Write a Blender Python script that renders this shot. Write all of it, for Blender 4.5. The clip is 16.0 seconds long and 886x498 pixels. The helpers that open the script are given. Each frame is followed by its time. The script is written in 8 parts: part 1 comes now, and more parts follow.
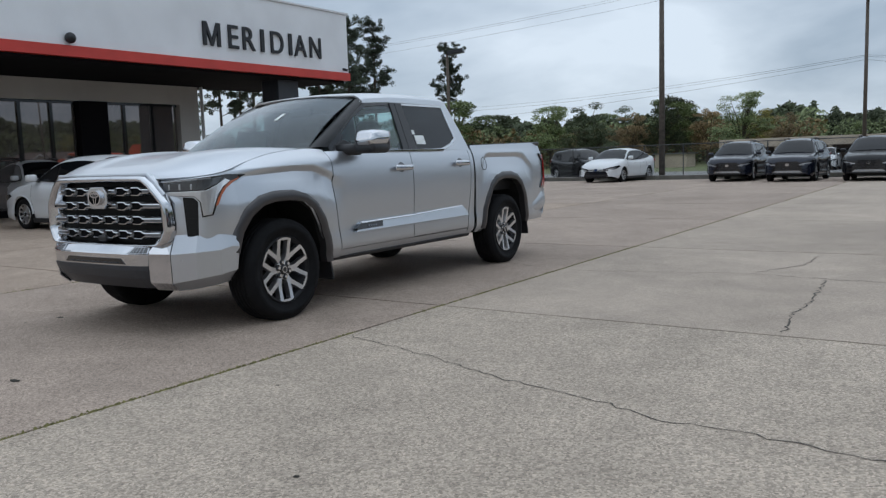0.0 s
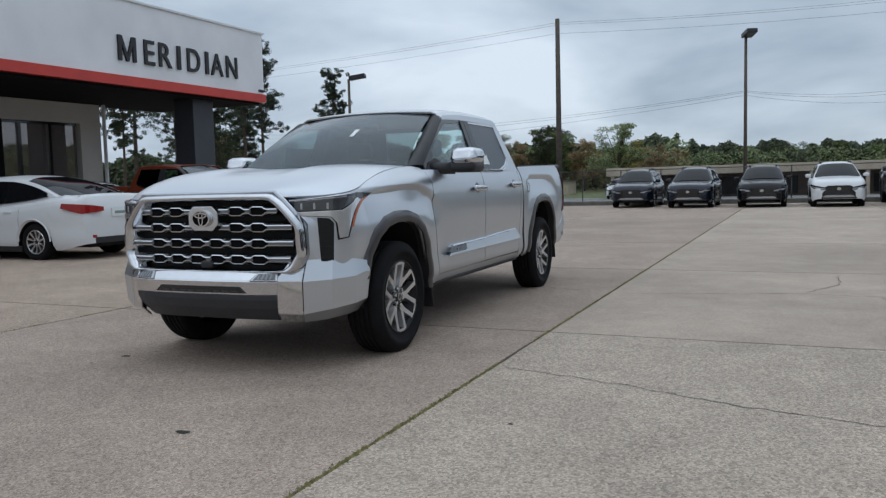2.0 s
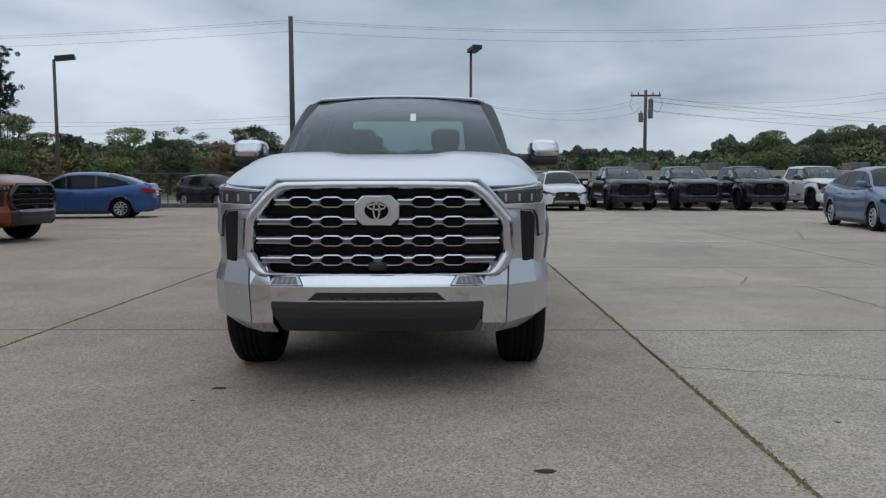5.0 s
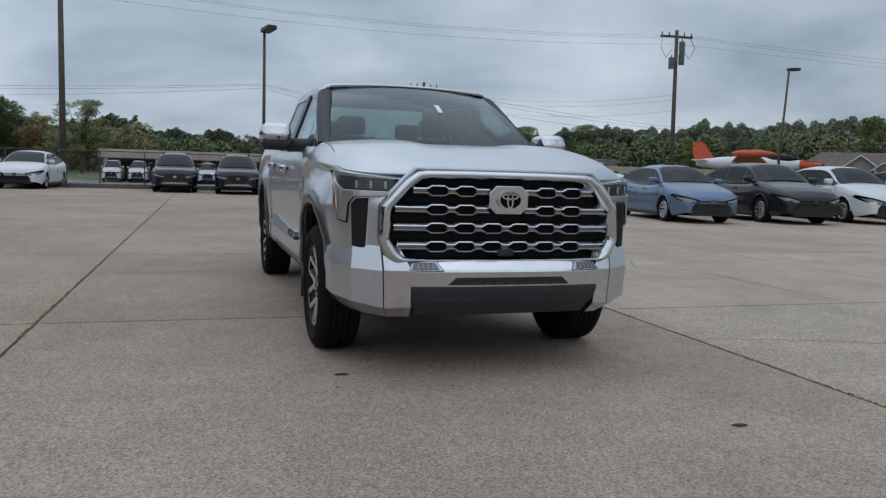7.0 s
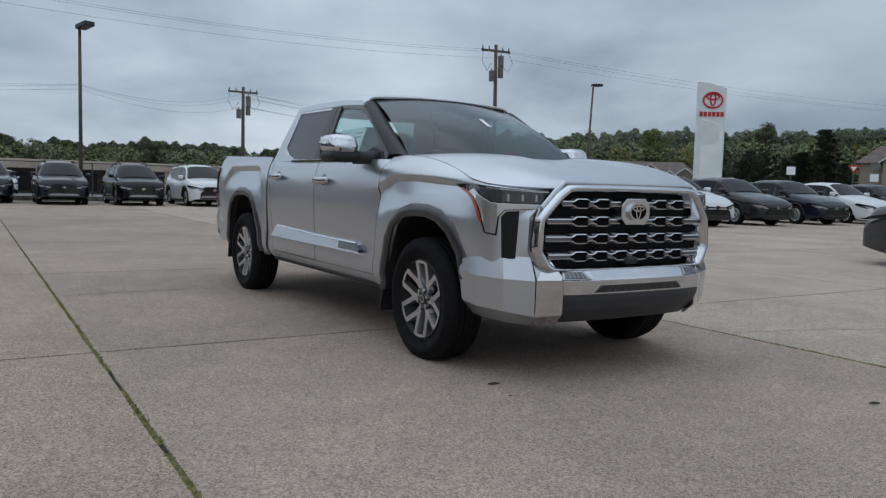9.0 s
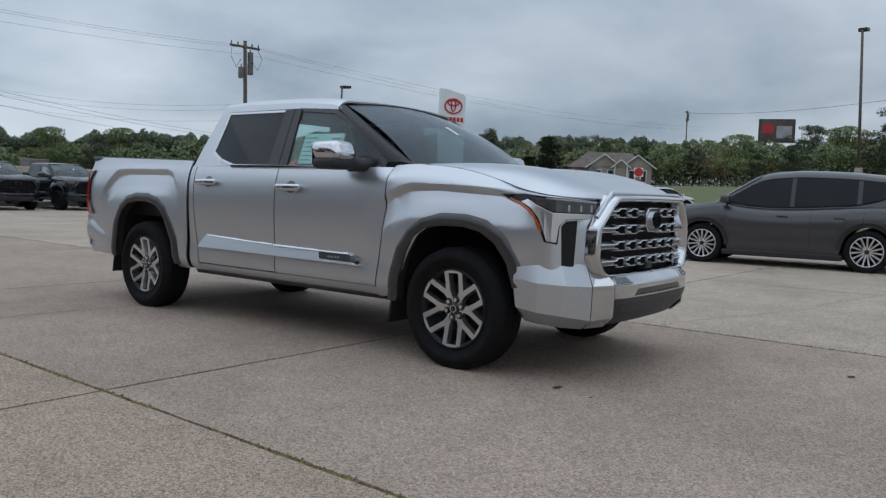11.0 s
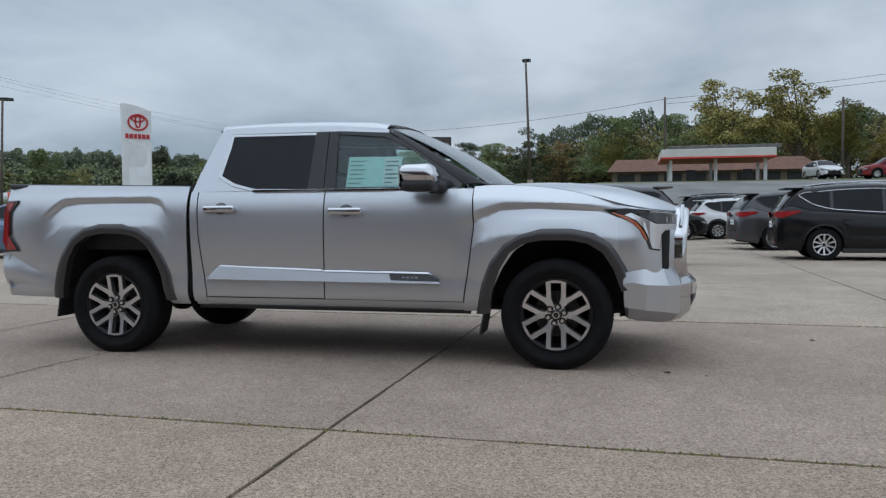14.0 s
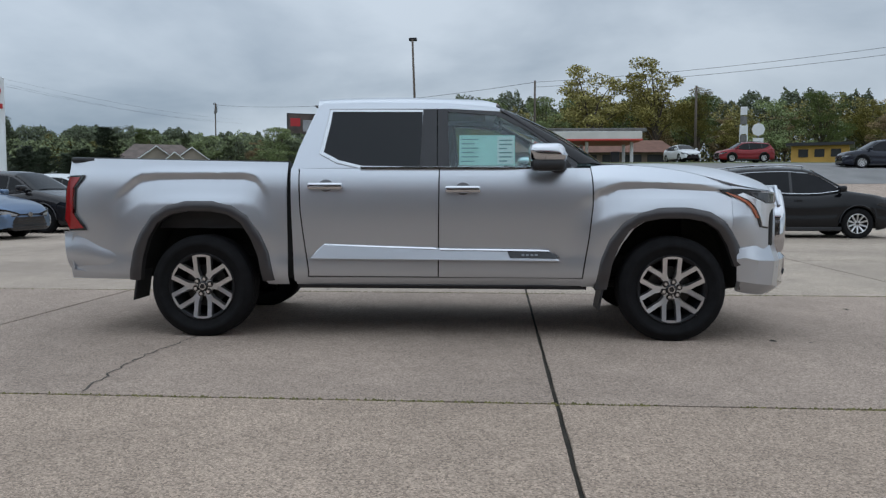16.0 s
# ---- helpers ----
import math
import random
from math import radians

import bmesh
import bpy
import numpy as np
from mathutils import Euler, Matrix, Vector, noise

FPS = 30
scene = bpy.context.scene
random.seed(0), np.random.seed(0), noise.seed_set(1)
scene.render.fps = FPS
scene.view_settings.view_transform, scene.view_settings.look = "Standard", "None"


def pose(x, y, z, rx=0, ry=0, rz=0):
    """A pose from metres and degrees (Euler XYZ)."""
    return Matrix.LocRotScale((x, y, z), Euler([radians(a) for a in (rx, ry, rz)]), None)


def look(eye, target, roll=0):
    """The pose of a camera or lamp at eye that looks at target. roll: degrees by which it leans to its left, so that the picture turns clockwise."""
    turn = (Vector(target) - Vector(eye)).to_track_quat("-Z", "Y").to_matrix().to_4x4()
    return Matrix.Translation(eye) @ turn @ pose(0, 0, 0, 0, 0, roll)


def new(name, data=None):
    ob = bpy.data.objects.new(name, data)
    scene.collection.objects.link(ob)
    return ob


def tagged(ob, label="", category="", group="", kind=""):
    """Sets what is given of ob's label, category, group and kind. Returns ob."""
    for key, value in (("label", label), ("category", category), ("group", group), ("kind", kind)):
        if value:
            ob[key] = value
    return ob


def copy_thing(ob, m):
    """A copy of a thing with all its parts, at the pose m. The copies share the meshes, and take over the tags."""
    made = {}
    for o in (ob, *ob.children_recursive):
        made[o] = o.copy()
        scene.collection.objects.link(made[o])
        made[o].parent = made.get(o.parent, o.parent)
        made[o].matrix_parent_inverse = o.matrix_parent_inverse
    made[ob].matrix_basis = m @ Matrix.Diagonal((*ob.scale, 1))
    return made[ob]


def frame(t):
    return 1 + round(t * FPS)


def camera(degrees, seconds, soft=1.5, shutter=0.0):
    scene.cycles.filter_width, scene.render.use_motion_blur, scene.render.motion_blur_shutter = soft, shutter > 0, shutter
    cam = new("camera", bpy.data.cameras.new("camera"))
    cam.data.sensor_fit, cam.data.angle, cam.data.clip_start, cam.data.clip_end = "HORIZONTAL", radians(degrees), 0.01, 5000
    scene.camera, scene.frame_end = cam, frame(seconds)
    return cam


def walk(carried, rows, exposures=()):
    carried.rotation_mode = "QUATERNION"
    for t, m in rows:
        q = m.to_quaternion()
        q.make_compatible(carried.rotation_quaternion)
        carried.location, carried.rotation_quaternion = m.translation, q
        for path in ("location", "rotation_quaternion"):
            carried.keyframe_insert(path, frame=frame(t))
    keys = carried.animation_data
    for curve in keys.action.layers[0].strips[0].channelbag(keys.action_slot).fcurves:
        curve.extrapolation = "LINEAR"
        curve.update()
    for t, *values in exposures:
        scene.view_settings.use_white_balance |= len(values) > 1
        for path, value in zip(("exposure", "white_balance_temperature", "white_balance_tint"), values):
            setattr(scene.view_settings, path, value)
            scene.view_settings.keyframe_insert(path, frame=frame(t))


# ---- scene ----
# ---------- camera ----------
cam = camera(59.2, 16.0, soft=1.3)
PATH = [
    (0, (5.425, -6.341, 1.212), (4.337, -4.678, 0.991), -1.9),
    (0.5, (5.0, -6.474, 1.224), (3.981, -4.763, 1.033), -1.9),
    (1, (4.532, -6.679, 1.235), (3.587, -4.927, 1.037), -1.5),
    (1.5, (4.021, -6.767, 1.219), (3.15, -4.973, 1.066), -1.8),
    (2, (3.538, -6.95, 1.209), (2.744, -5.121, 1.046), -1.5),
    (2.5, (3.055, -7.073, 1.202), (2.344, -5.214, 1.004), -0.7),
    (3, (2.506, -7.105, 1.197), (1.898, -5.21, 0.995), -0.4),
    (3.5, (1.976, -7.184, 1.196), (1.57, -5.236, 0.996), -0.2),
    (4, (1.446, -7.125, 1.173), (1.161, -5.152, 1.01), -0.7),
    (4.2, (1.224, -7.081, 1.174), (0.981, -5.102, 1.017), -0.7),
    (6.3, (-0.993, -7.011, 1.169), (-0.566, -5.067, 0.974), 1.2),
    (6.5, (-1.207, -6.99, 1.177), (-0.731, -5.057, 0.979), 1.3),
    (7, (-1.74, -7.004, 1.176), (-1.131, -5.109, 0.981), 1.7),
    (7.5, (-2.237, -6.936, 1.15), (-1.541, -5.073, 0.946), 1.9),
    (8, (-2.717, -6.758, 1.155), (-1.92, -4.933, 0.966), 1.9),
    (8.5, (-3.191, -6.594, 1.175), (-2.256, -4.835, 1.002), 1.8),
    (9, (-3.614, -6.292, 1.16), (-2.55, -4.607, 0.997), 1.6),
    (9.5, (-4.051, -6.017, 1.15), (-2.844, -4.432, 0.981), 1.6),
    (9.7, (-4.201, -5.886, 1.138), (-2.937, -4.345, 0.97), 1.7),
    (11.8, (-5.587, -4.314, 1.181), (-3.877, -3.28, 1.092), 1.4),
    (12, (-5.707, -4.144, 1.179), (-3.971, -3.154, 1.109), 1.3),
    (12.5, (-5.964, -3.697, 1.149), (-4.164, -2.827, 1.09), 1.2),
    (13, (-6.282, -3.29, 1.149), (-4.401, -2.612, 1.09), 0.5),
    (13.5, (-6.53, -2.861, 1.143), (-4.61, -2.308, 1.065), -0.2),
    (14, (-6.688, -2.389, 1.151), (-4.746, -1.918, 1.06), -0.4),
    (14.5, (-6.858, -1.917, 1.152), (-4.901, -1.525, 1.031), -0.2),
    (15, (-6.907, -1.417, 1.163), (-4.937, -1.101, 1.025), -0.1),
    (15.5, (-7.029, -0.918, 1.161), (-5.046, -0.699, 1.013), -0.1),
    (16, (-7.047, -0.43, 1.154), (-5.056, -0.315, 1.008), 0.0),
]
walk(cam, [(t, look(eye, target, roll)) for t, eye, target, roll in PATH],
     exposures=((0.0, 0.0), (2.5, -0.03), (6.0, -0.17), (9.5, -0.14), (12.0, 0.0), (16.0, 0.09)))

# ---------- world and sun: bright overcast ----------
world = bpy.data.worlds.new("overcast")
scene.world = world
world.use_nodes = True
wn, wl = world.node_tree.nodes, world.node_tree.links
wn.clear()


def wnode(kind, **sets):
    n = wn.new(kind)
    for key, value in sets.items():
        n.inputs[key].default_value = value
    return n


w_out = wn.new("ShaderNodeOutputWorld")
w_bg = wnode("ShaderNodeBackground", Strength=1.0)
w_tc = wn.new("ShaderNodeTexCoord")
w_sep = wn.new("ShaderNodeSeparateXYZ")
wl.new(w_tc.outputs["Generated"], w_sep.inputs[0])
# clouds lie on a flat layer: direction divided by its height
w_z = wn.new("ShaderNodeMath")
w_z.operation = "MAXIMUM"
w_z.inputs[1].default_value = 0.0
wl.new(w_sep.outputs["Z"], w_z.inputs[0])
w_add = wn.new("ShaderNodeMath")
w_add.inputs[1].default_value = 0.28
wl.new(w_z.outputs[0], w_add.inputs[0])
w_div = wn.new("ShaderNodeVectorMath")
w_div.operation = "DIVIDE"
w_cmb = wn.new("ShaderNodeCombineXYZ")
for axis in ("X", "Y", "Z"):
    wl.new(w_add.outputs[0], w_cmb.inputs[axis])
wl.new(w_tc.outputs["Generated"], w_div.inputs[0])
wl.new(w_cmb.outputs[0], w_div.inputs[1])
w_noise = wnode("ShaderNodeTexNoise", Scale=1.15, Detail=6.0, Roughness=0.5, Distortion=0.25)
wl.new(w_div.outputs[0], w_noise.inputs["Vector"])
w_ramp = wn.new("ShaderNodeValToRGB")
w_ramp.color_ramp.elements[0].position = 0.32
w_ramp.color_ramp.elements[0].color = (0.255, 0.328, 0.418, 1)
w_ramp.color_ramp.elements[1].position = 0.67
w_ramp.color_ramp.elements[1].color = (0.610, 0.695, 0.790, 1)
wl.new(w_noise.outputs["Fac"], w_ramp.inputs[0])
# an overcast sky is brighter towards the zenith
w_gain = wn.new("ShaderNodeMath")
w_gain.operation = "MULTIPLY_ADD"
w_gain.inputs[1].default_value = 1.15
w_gain.inputs[2].default_value = 1.03
w_sq = wn.new("ShaderNodeMath")
w_sq.operation = "POWER"
w_sq.inputs[1].default_value = 1.8
wl.new(w_z.outputs[0], w_sq.inputs[0])
wl.new(w_sq.outputs[0], w_gain.inputs[0])
w_mul = wn.new("ShaderNodeVectorMath")
w_mul.operation = "SCALE"
wl.new(w_ramp.outputs[0], w_mul.inputs[0])
# the cloud is thinner to the north than to the east
w_dot = wn.new("ShaderNodeVectorMath")
w_dot.operation = "DOT_PRODUCT"
w_dot.inputs[1].default_value = (-0.16, 0.13, 0.0)
wl.new(w_tc.outputs["Generated"], w_dot.inputs[0])
w_side = wn.new("ShaderNodeMath")
w_side.operation = "ADD"
wl.new(w_gain.outputs[0], w_side.inputs[0])
wl.new(w_dot.outputs["Value"], w_side.inputs[1])
wl.new(w_side.outputs[0], w_mul.inputs["Scale"])
w_sky = wn.new("ShaderNodeTexSky")
w_sky.sky_type = "NISHITA"
w_sky.sun_disc = False
w_sky.sun_elevation = radians(52)
w_sky.sun_rotation = radians(200)
w_skys = wn.new("ShaderNodeVectorMath")
w_skys.operation = "SCALE"
w_skys.inputs["Scale"].default_value = 0.08
wl.new(w_sky.outputs[0], w_skys.inputs[0])
w_mix = wn.new("ShaderNodeMix")
w_mix.data_type = "RGBA"
w_mix.inputs["Factor"].default_value = 0.9
wl.new(w_skys.outputs[0], w_mix.inputs["A"])
wl.new(w_mul.outputs[0], w_mix.inputs["B"])
wl.new(w_mix.outputs["Result"], w_bg.inputs["Color"])
wl.new(w_bg.outputs[0], w_out.inputs[0])

sun = new("sun", bpy.data.lights.new("sun", "SUN"))
sun.data.energy = 0.5
sun.data.angle = radians(120)
sun.data.color = (1.0, 1.0, 0.99)
sun.matrix_world = look((-18, -4, 40), (0, 0, 0))


# ---------- materials ----------
def material(name, color, rough=0.5, metal=0.0, vary=0.0, scale=4.0, bump=0.0, bscale=60.0, coat=0.0, spec=0.5,
             tint=None, detail=6.0, rnd=0.0, fine=0.0, fscale=120.0):
    """Principled surface with noise variation at two scales, in object space metres, and fine relief."""
    m = bpy.data.materials.new(name)
    m.use_nodes = True
    n, l = m.node_tree.nodes, m.node_tree.links
    p = n["Principled BSDF"]
    p.inputs["Base Color"].default_value = (*color, 1)
    p.inputs["Roughness"].default_value = rough
    p.inputs["Metallic"].default_value = metal
    p.inputs["Coat Weight"].default_value = coat
    p.inputs["Coat Roughness"].default_value = 0.04
    p.inputs["Specular IOR Level"].default_value = spec
    tc = n.new("ShaderNodeTexCoord")
    geo = n.new("ShaderNodeNewGeometry")
    last = None
    if vary:
        nz = n.new("ShaderNodeTexNoise")
        nz.inputs["Scale"].default_value = scale
        nz.inputs["Detail"].default_value = detail
        l.new(geo.outputs["Position"], nz.inputs["Vector"])
        mix = n.new("ShaderNodeMix")
        mix.data_type = "RGBA"
        dark = tint or tuple(c * (1 - vary) for c in color)
        light = tuple(min(1, c * (1 + vary * 0.6)) for c in color)
        mix.inputs["A"].default_value = (*dark, 1)
        mix.inputs["B"].default_value = (*light, 1)
        ramp = n.new("ShaderNodeMapRange")
        ramp.inputs["From Min"].default_value = 0.3
        ramp.inputs["From Max"].default_value = 0.7
        l.new(nz.outputs["Fac"], ramp.inputs["Value"])
        l.new(ramp.outputs[0], mix.inputs["Factor"])
        last = mix.outputs["Result"]
    if fine:
        nz = n.new("ShaderNodeTexNoise")
        nz.inputs["Scale"].default_value = fscale
        nz.inputs["Detail"].default_value = 3
        l.new(geo.outputs["Position"], nz.inputs["Vector"])
        mr = n.new("ShaderNodeMapRange")
        mr.inputs["From Min"].default_value = 0.3
        mr.inputs["From Max"].default_value = 0.7
        mr.inputs["To Min"].default_value = 1 - fine
        mr.inputs["To Max"].default_value = 1 + fine
        l.new(nz.outputs["Fac"], mr.inputs["Value"])
        sc = n.new("ShaderNodeVectorMath")
        sc.operation = "SCALE"
        if last is None:
            sc.inputs[0].default_value = color
        else:
            l.new(last, sc.inputs[0])
        l.new(mr.outputs[0], sc.inputs["Scale"])
        last = sc.outputs[0]
    if rnd:
        oi = n.new("ShaderNodeObjectInfo")
        mr = n.new("ShaderNodeMapRange")
        mr.inputs["To Min"].default_value = 1 - rnd
        mr.inputs["To Max"].default_value = 1 + rnd
        l.new(oi.outputs["Random"], mr.inputs["Value"])
        sc = n.new("ShaderNodeVectorMath")
        sc.operation = "SCALE"
        if last is None:
            sc.inputs[0].default_value = color
        else:
            l.new(last, sc.inputs[0])
        l.new(mr.outputs[0], sc.inputs["Scale"])
        last = sc.outputs[0]
    if last is not None:
        l.new(last, p.inputs["Base Color"])
    if bump:
        nb = n.new("ShaderNodeTexNoise")
        nb.inputs["Scale"].default_value = bscale
        nb.inputs["Detail"].default_value = 4
        l.new(geo.outputs["Position"], nb.inputs["Vector"])
        bp = n.new("ShaderNodeBump")
        bp.inputs["Strength"].default_value = bump
        bp.inputs["Distance"].default_value = 0.01
        l.new(nb.outputs["Fac"], bp.inputs["Height"])
        l.new(bp.outputs[0], p.inputs["Normal"])
    return m


def leaf(name, color, scale=0.5, vary=0.35):
    """Foliage: tone drifts through the crown and differs from leaf to leaf."""
    m = material(name, color, 0.75, vary=vary, scale=scale, rnd=0.22, spec=0.25)
    n, l = m.node_tree.nodes, m.node_tree.links
    p = n["Principled BSDF"]
    src = p.inputs["Base Color"].links[0].from_socket
    geo = n.new("ShaderNodeNewGeometry")
    mr = n.new("ShaderNodeMapRange")
    mr.inputs["To Min"].default_value = 0.6
    mr.inputs["To Max"].default_value = 1.45
    l.new(geo.outputs["Random Per Island"], mr.inputs["Value"])
    sc = n.new("ShaderNodeVectorMath")
    sc.operation = "SCALE"
    l.new(src, sc.inputs[0])
    l.new(mr.outputs[0], sc.inputs["Scale"])
    l.new(sc.outputs[0], p.inputs["Base Color"])
    return m


def glass(name, tint, ior=1.5, rough=0.0, power=4.0):
    """A thin pane: tinted see-through with a reflection that grows at grazing angles."""
    m = bpy.data.materials.new(name)
    m.use_nodes = True
    n, l = m.node_tree.nodes, m.node_tree.links
    n.clear()
    out = n.new("ShaderNodeOutputMaterial")
    tr = n.new("ShaderNodeBsdfTransparent")
    tr.inputs[0].default_value = (*tint, 1)
    gl = n.new("ShaderNodeBsdfGlossy")
    gl.inputs["Roughness"].default_value = rough
    gl.inputs["Color"].default_value = (0.95, 0.97, 1.0, 1)
    lw = n.new("ShaderNodeLayerWeight")
    lw.inputs["Blend"].default_value = 0.5
    pw = n.new("ShaderNodeMath")
    pw.operation = "POWER"
    pw.inputs[1].default_value = power
    l.new(lw.outputs["Facing"], pw.inputs[0])
    fr = n.new("ShaderNodeMapRange")
    f0 = ((ior - 1) / (ior + 1)) ** 2
    fr.inputs["To Min"].default_value = f0
    fr.inputs["To Max"].default_value = 0.9
    l.new(pw.outputs[0], fr.inputs["Value"])
    mx = n.new("ShaderNodeMixShader")
    l.new(fr.outputs[0], mx.inputs[0])
    l.new(tr.outputs[0], mx.inputs[1])
    l.new(gl.outputs[0], mx.inputs[2])
    l.new(mx.outputs[0], out.inputs[0])
    return m


def concrete_material(name, color, pebble=85, low=0.60, high=1.42):
    """Old exposed-aggregate concrete: pebbles, broad stains and tyre grime."""
    m = material(name, color, 0.88, vary=0.16, scale=0.55, bump=0.45, bscale=160, fine=0.22, fscale=150, rnd=0.06, spec=0.3)
    n, l = m.node_tree.nodes, m.node_tree.links
    p = n["Principled BSDF"]
    src = p.inputs["Base Color"].links[0].from_socket
    geo = n.new("ShaderNodeNewGeometry")
    vo = n.new("ShaderNodeTexVoronoi")
    vo.inputs["Scale"].default_value = pebble
    l.new(geo.outputs["Position"], vo.inputs["Vector"])
    hue = n.new("ShaderNodeMapRange")
    hue.inputs["From Min"].default_value = 0.0
    hue.inputs["From Max"].default_value = 1.0
    hue.inputs["To Min"].default_value = low
    hue.inputs["To Max"].default_value = high
    bw = n.new("ShaderNodeRGBToBW")
    l.new(vo.outputs["Color"], bw.inputs[0])
    l.new(bw.outputs[0], hue.inputs["Value"])
    sc = n.new("ShaderNodeVectorMath")
    sc.operation = "SCALE"
    l.new(src, sc.inputs[0])
    l.new(hue.outputs[0], sc.inputs["Scale"])
    # medium blotches
    nz = n.new("ShaderNodeTexNoise")
    nz.inputs["Scale"].default_value = 2.6
    nz.inputs["Detail"].default_value = 8
    nz.inputs["Roughness"].default_value = 0.7
    l.new(geo.outputs["Position"], nz.inputs["Vector"])
    mr = n.new("ShaderNodeMapRange")
    mr.inputs["From Min"].default_value = 0.25
    mr.inputs["From Max"].default_value = 0.75
    mr.inputs["To Min"].default_value = 0.84
    mr.inputs["To Max"].default_value = 1.12
    l.new(nz.outputs["Fac"], mr.inputs["Value"])
    sc2 = n.new("ShaderNodeVectorMath")
    sc2.operation = "SCALE"
    l.new(sc.outputs[0], sc2.inputs[0])
    l.new(mr.outputs[0], sc2.inputs["Scale"])
    l.new(sc2.outputs[0], p.inputs["Base Color"])
    return m


M = {}
M["concrete"] = concrete_material("lot_concrete", (0.425, 0.350, 0.280), 92, 0.52, 1.46)
M["concrete_pale"] = concrete_material("lot_concrete_pale", (0.425, 0.347, 0.280), 118, 0.74, 1.27)
M["concrete_tan"] = concrete_material("lot_concrete_tan", (0.378, 0.296, 0.239), 105, 0.52, 1.48)
M["concrete_sand"] = concrete_material("lot_concrete_sand", (0.392, 0.302, 0.235), 115, 0.42, 1.56)
M["joint"] = material("joint_dirt", (0.035, 0.03, 0.022), 0.95, vary=0.5, scale=9, bump=0.6, bscale=90)
M["crack"] = material("crack_dirt", (0.10, 0.085, 0.07), 0.95, vary=0.5, scale=14)
M["moss"] = material("moss", (0.20, 0.18, 0.07), 0.95, vary=0.6, scale=25, bump=0.6)
M["kerb"] = material("old_kerb", (0.17, 0.155, 0.14), 0.9, vary=0.3, scale=2, bump=0.3, bscale=60, rnd=0.15)
M["grass"] = material("grass_ground", (0.075, 0.11, 0.03), 0.95, vary=0.5, scale=0.35, tint=(0.13, 0.115, 0.06), bump=0.8, bscale=30, fine=0.3, fscale=8)
M["asphalt"] = material("road_asphalt", (0.21, 0.205, 0.20), 0.9, vary=0.25, scale=0.4, bump=0.4, bscale=150)
M["silver"] = material("silver_paint", (0.565, 0.590, 0.628), 0.33, 0.88, coat=0.5, fine=0.03, fscale=900)
M["flare"] = material("mesquite_flare_paint", (0.056, 0.052, 0.054), 0.36, 0.4, vary=0.08, scale=3, coat=0.35)
M["chrome"] = material("chrome", (0.63, 0.64, 0.665), 0.06, 1.0, vary=0.05, scale=9)
M["satin"] = material("satin_silver_trim", (0.43, 0.44, 0.46), 0.22, 1.0, vary=0.05, scale=12)
M["bright"] = material("brushed_bright_trim", (0.64, 0.65, 0.67), 0.2, 1.0, vary=0.05, scale=12)
M["alloy"] = material("machined_alloy", (0.70, 0.70, 0.71), 0.28, 0.95, vary=0.06, scale=30)
M["alloy_dark"] = material("dark_alloy_pocket", (0.016, 0.016, 0.018), 0.4, 0.6, vary=0.2, scale=20)
M["disc"] = material("brake_iron", (0.05, 0.048, 0.046), 0.5, 0.6, vary=0.2, scale=12)
M["tyre"] = material("tyre_rubber", (0.009, 0.009, 0.010), 0.8, vary=0.3, scale=14, bump=0.25, bscale=120, spec=0.18)
# near black: shade painted into the grille openings, and the black emblem field
M["hole"] = material("shade_and_field_black", (0.006, 0.006, 0.007), 0.9, vary=0.3, scale=20, spec=0.1)
M["pillar"] = material("pillar_film", (0.022, 0.022, 0.025), 0.3, vary=0.1, scale=6)
M["black"] = material("black_plastic", (0.016, 0.016, 0.018), 0.5, vary=0.25, scale=10, bump=0.12, bscale=260)
M["gloss_black"] = material("gloss_black_trim", (0.010, 0.010, 0.012), 0.14, vary=0.2, scale=6, coat=0.4)
M["under"] = material("underbody_black", (0.009, 0.0085, 0.008), 0.8, vary=0.4, scale=8)
M["valance"] = material("dark_grey_valance", (0.032, 0.034, 0.041), 0.45, vary=0.12, scale=8, bump=0.08, bscale=300)
M["seat"] = material("dark_leather", (0.028, 0.024, 0.022), 0.55, vary=0.25, scale=15, bump=0.15, bscale=180)
M["liner"] = material("grey_headliner", (0.16, 0.155, 0.15), 0.9, vary=0.1, scale=12)
M["clear"] = glass("clear_glass", (0.84, 0.93, 0.92), 1.5, power=4.0)
M["screen"] = glass("windscreen_glass", (0.46, 0.53, 0.53), 1.5, power=4.4)
M["privacy"] = glass("privacy_glass", (0.09, 0.093, 0.10), 1.45, power=4.0)
M["car_glass"] = material("dark_car_glass", (0.008, 0.009, 0.011), 0.02, vary=0.3, scale=2, spec=0.24)
M["lens"] = glass("lamp_lens", (0.6, 0.62, 0.65), 1.5)
M["red_lens"] = material("red_lens", (0.33, 0.012, 0.014), 0.12, coat=0.6, vary=0.2, scale=30)
M["groove"] = material("shaded_silver_trim", (0.20, 0.205, 0.215), 0.28, 0.9, vary=0.05, scale=12)
M["lamp_black"] = material("lamp_bezel", (0.012, 0.011, 0.011), 0.12, vary=0.2, scale=20, coat=0.5)
M["amber"] = material("amber_lens", (0.40, 0.085, 0.02), 0.2, coat=0.4, vary=0.2, scale=40)
M["lamp_grey"] = material("lamp_housing", (0.085, 0.09, 0.097), 0.2, 0.4, vary=0.2, scale=20, coat=0.7)
M["lamp_white"] = material("lamp_reflector", (0.50, 0.52, 0.55), 0.15, 0.6, vary=0.15, scale=60)
M["paper"] = material("window_sheet", (0.55, 0.78, 0.74), 0.8, vary=0.06, scale=20)
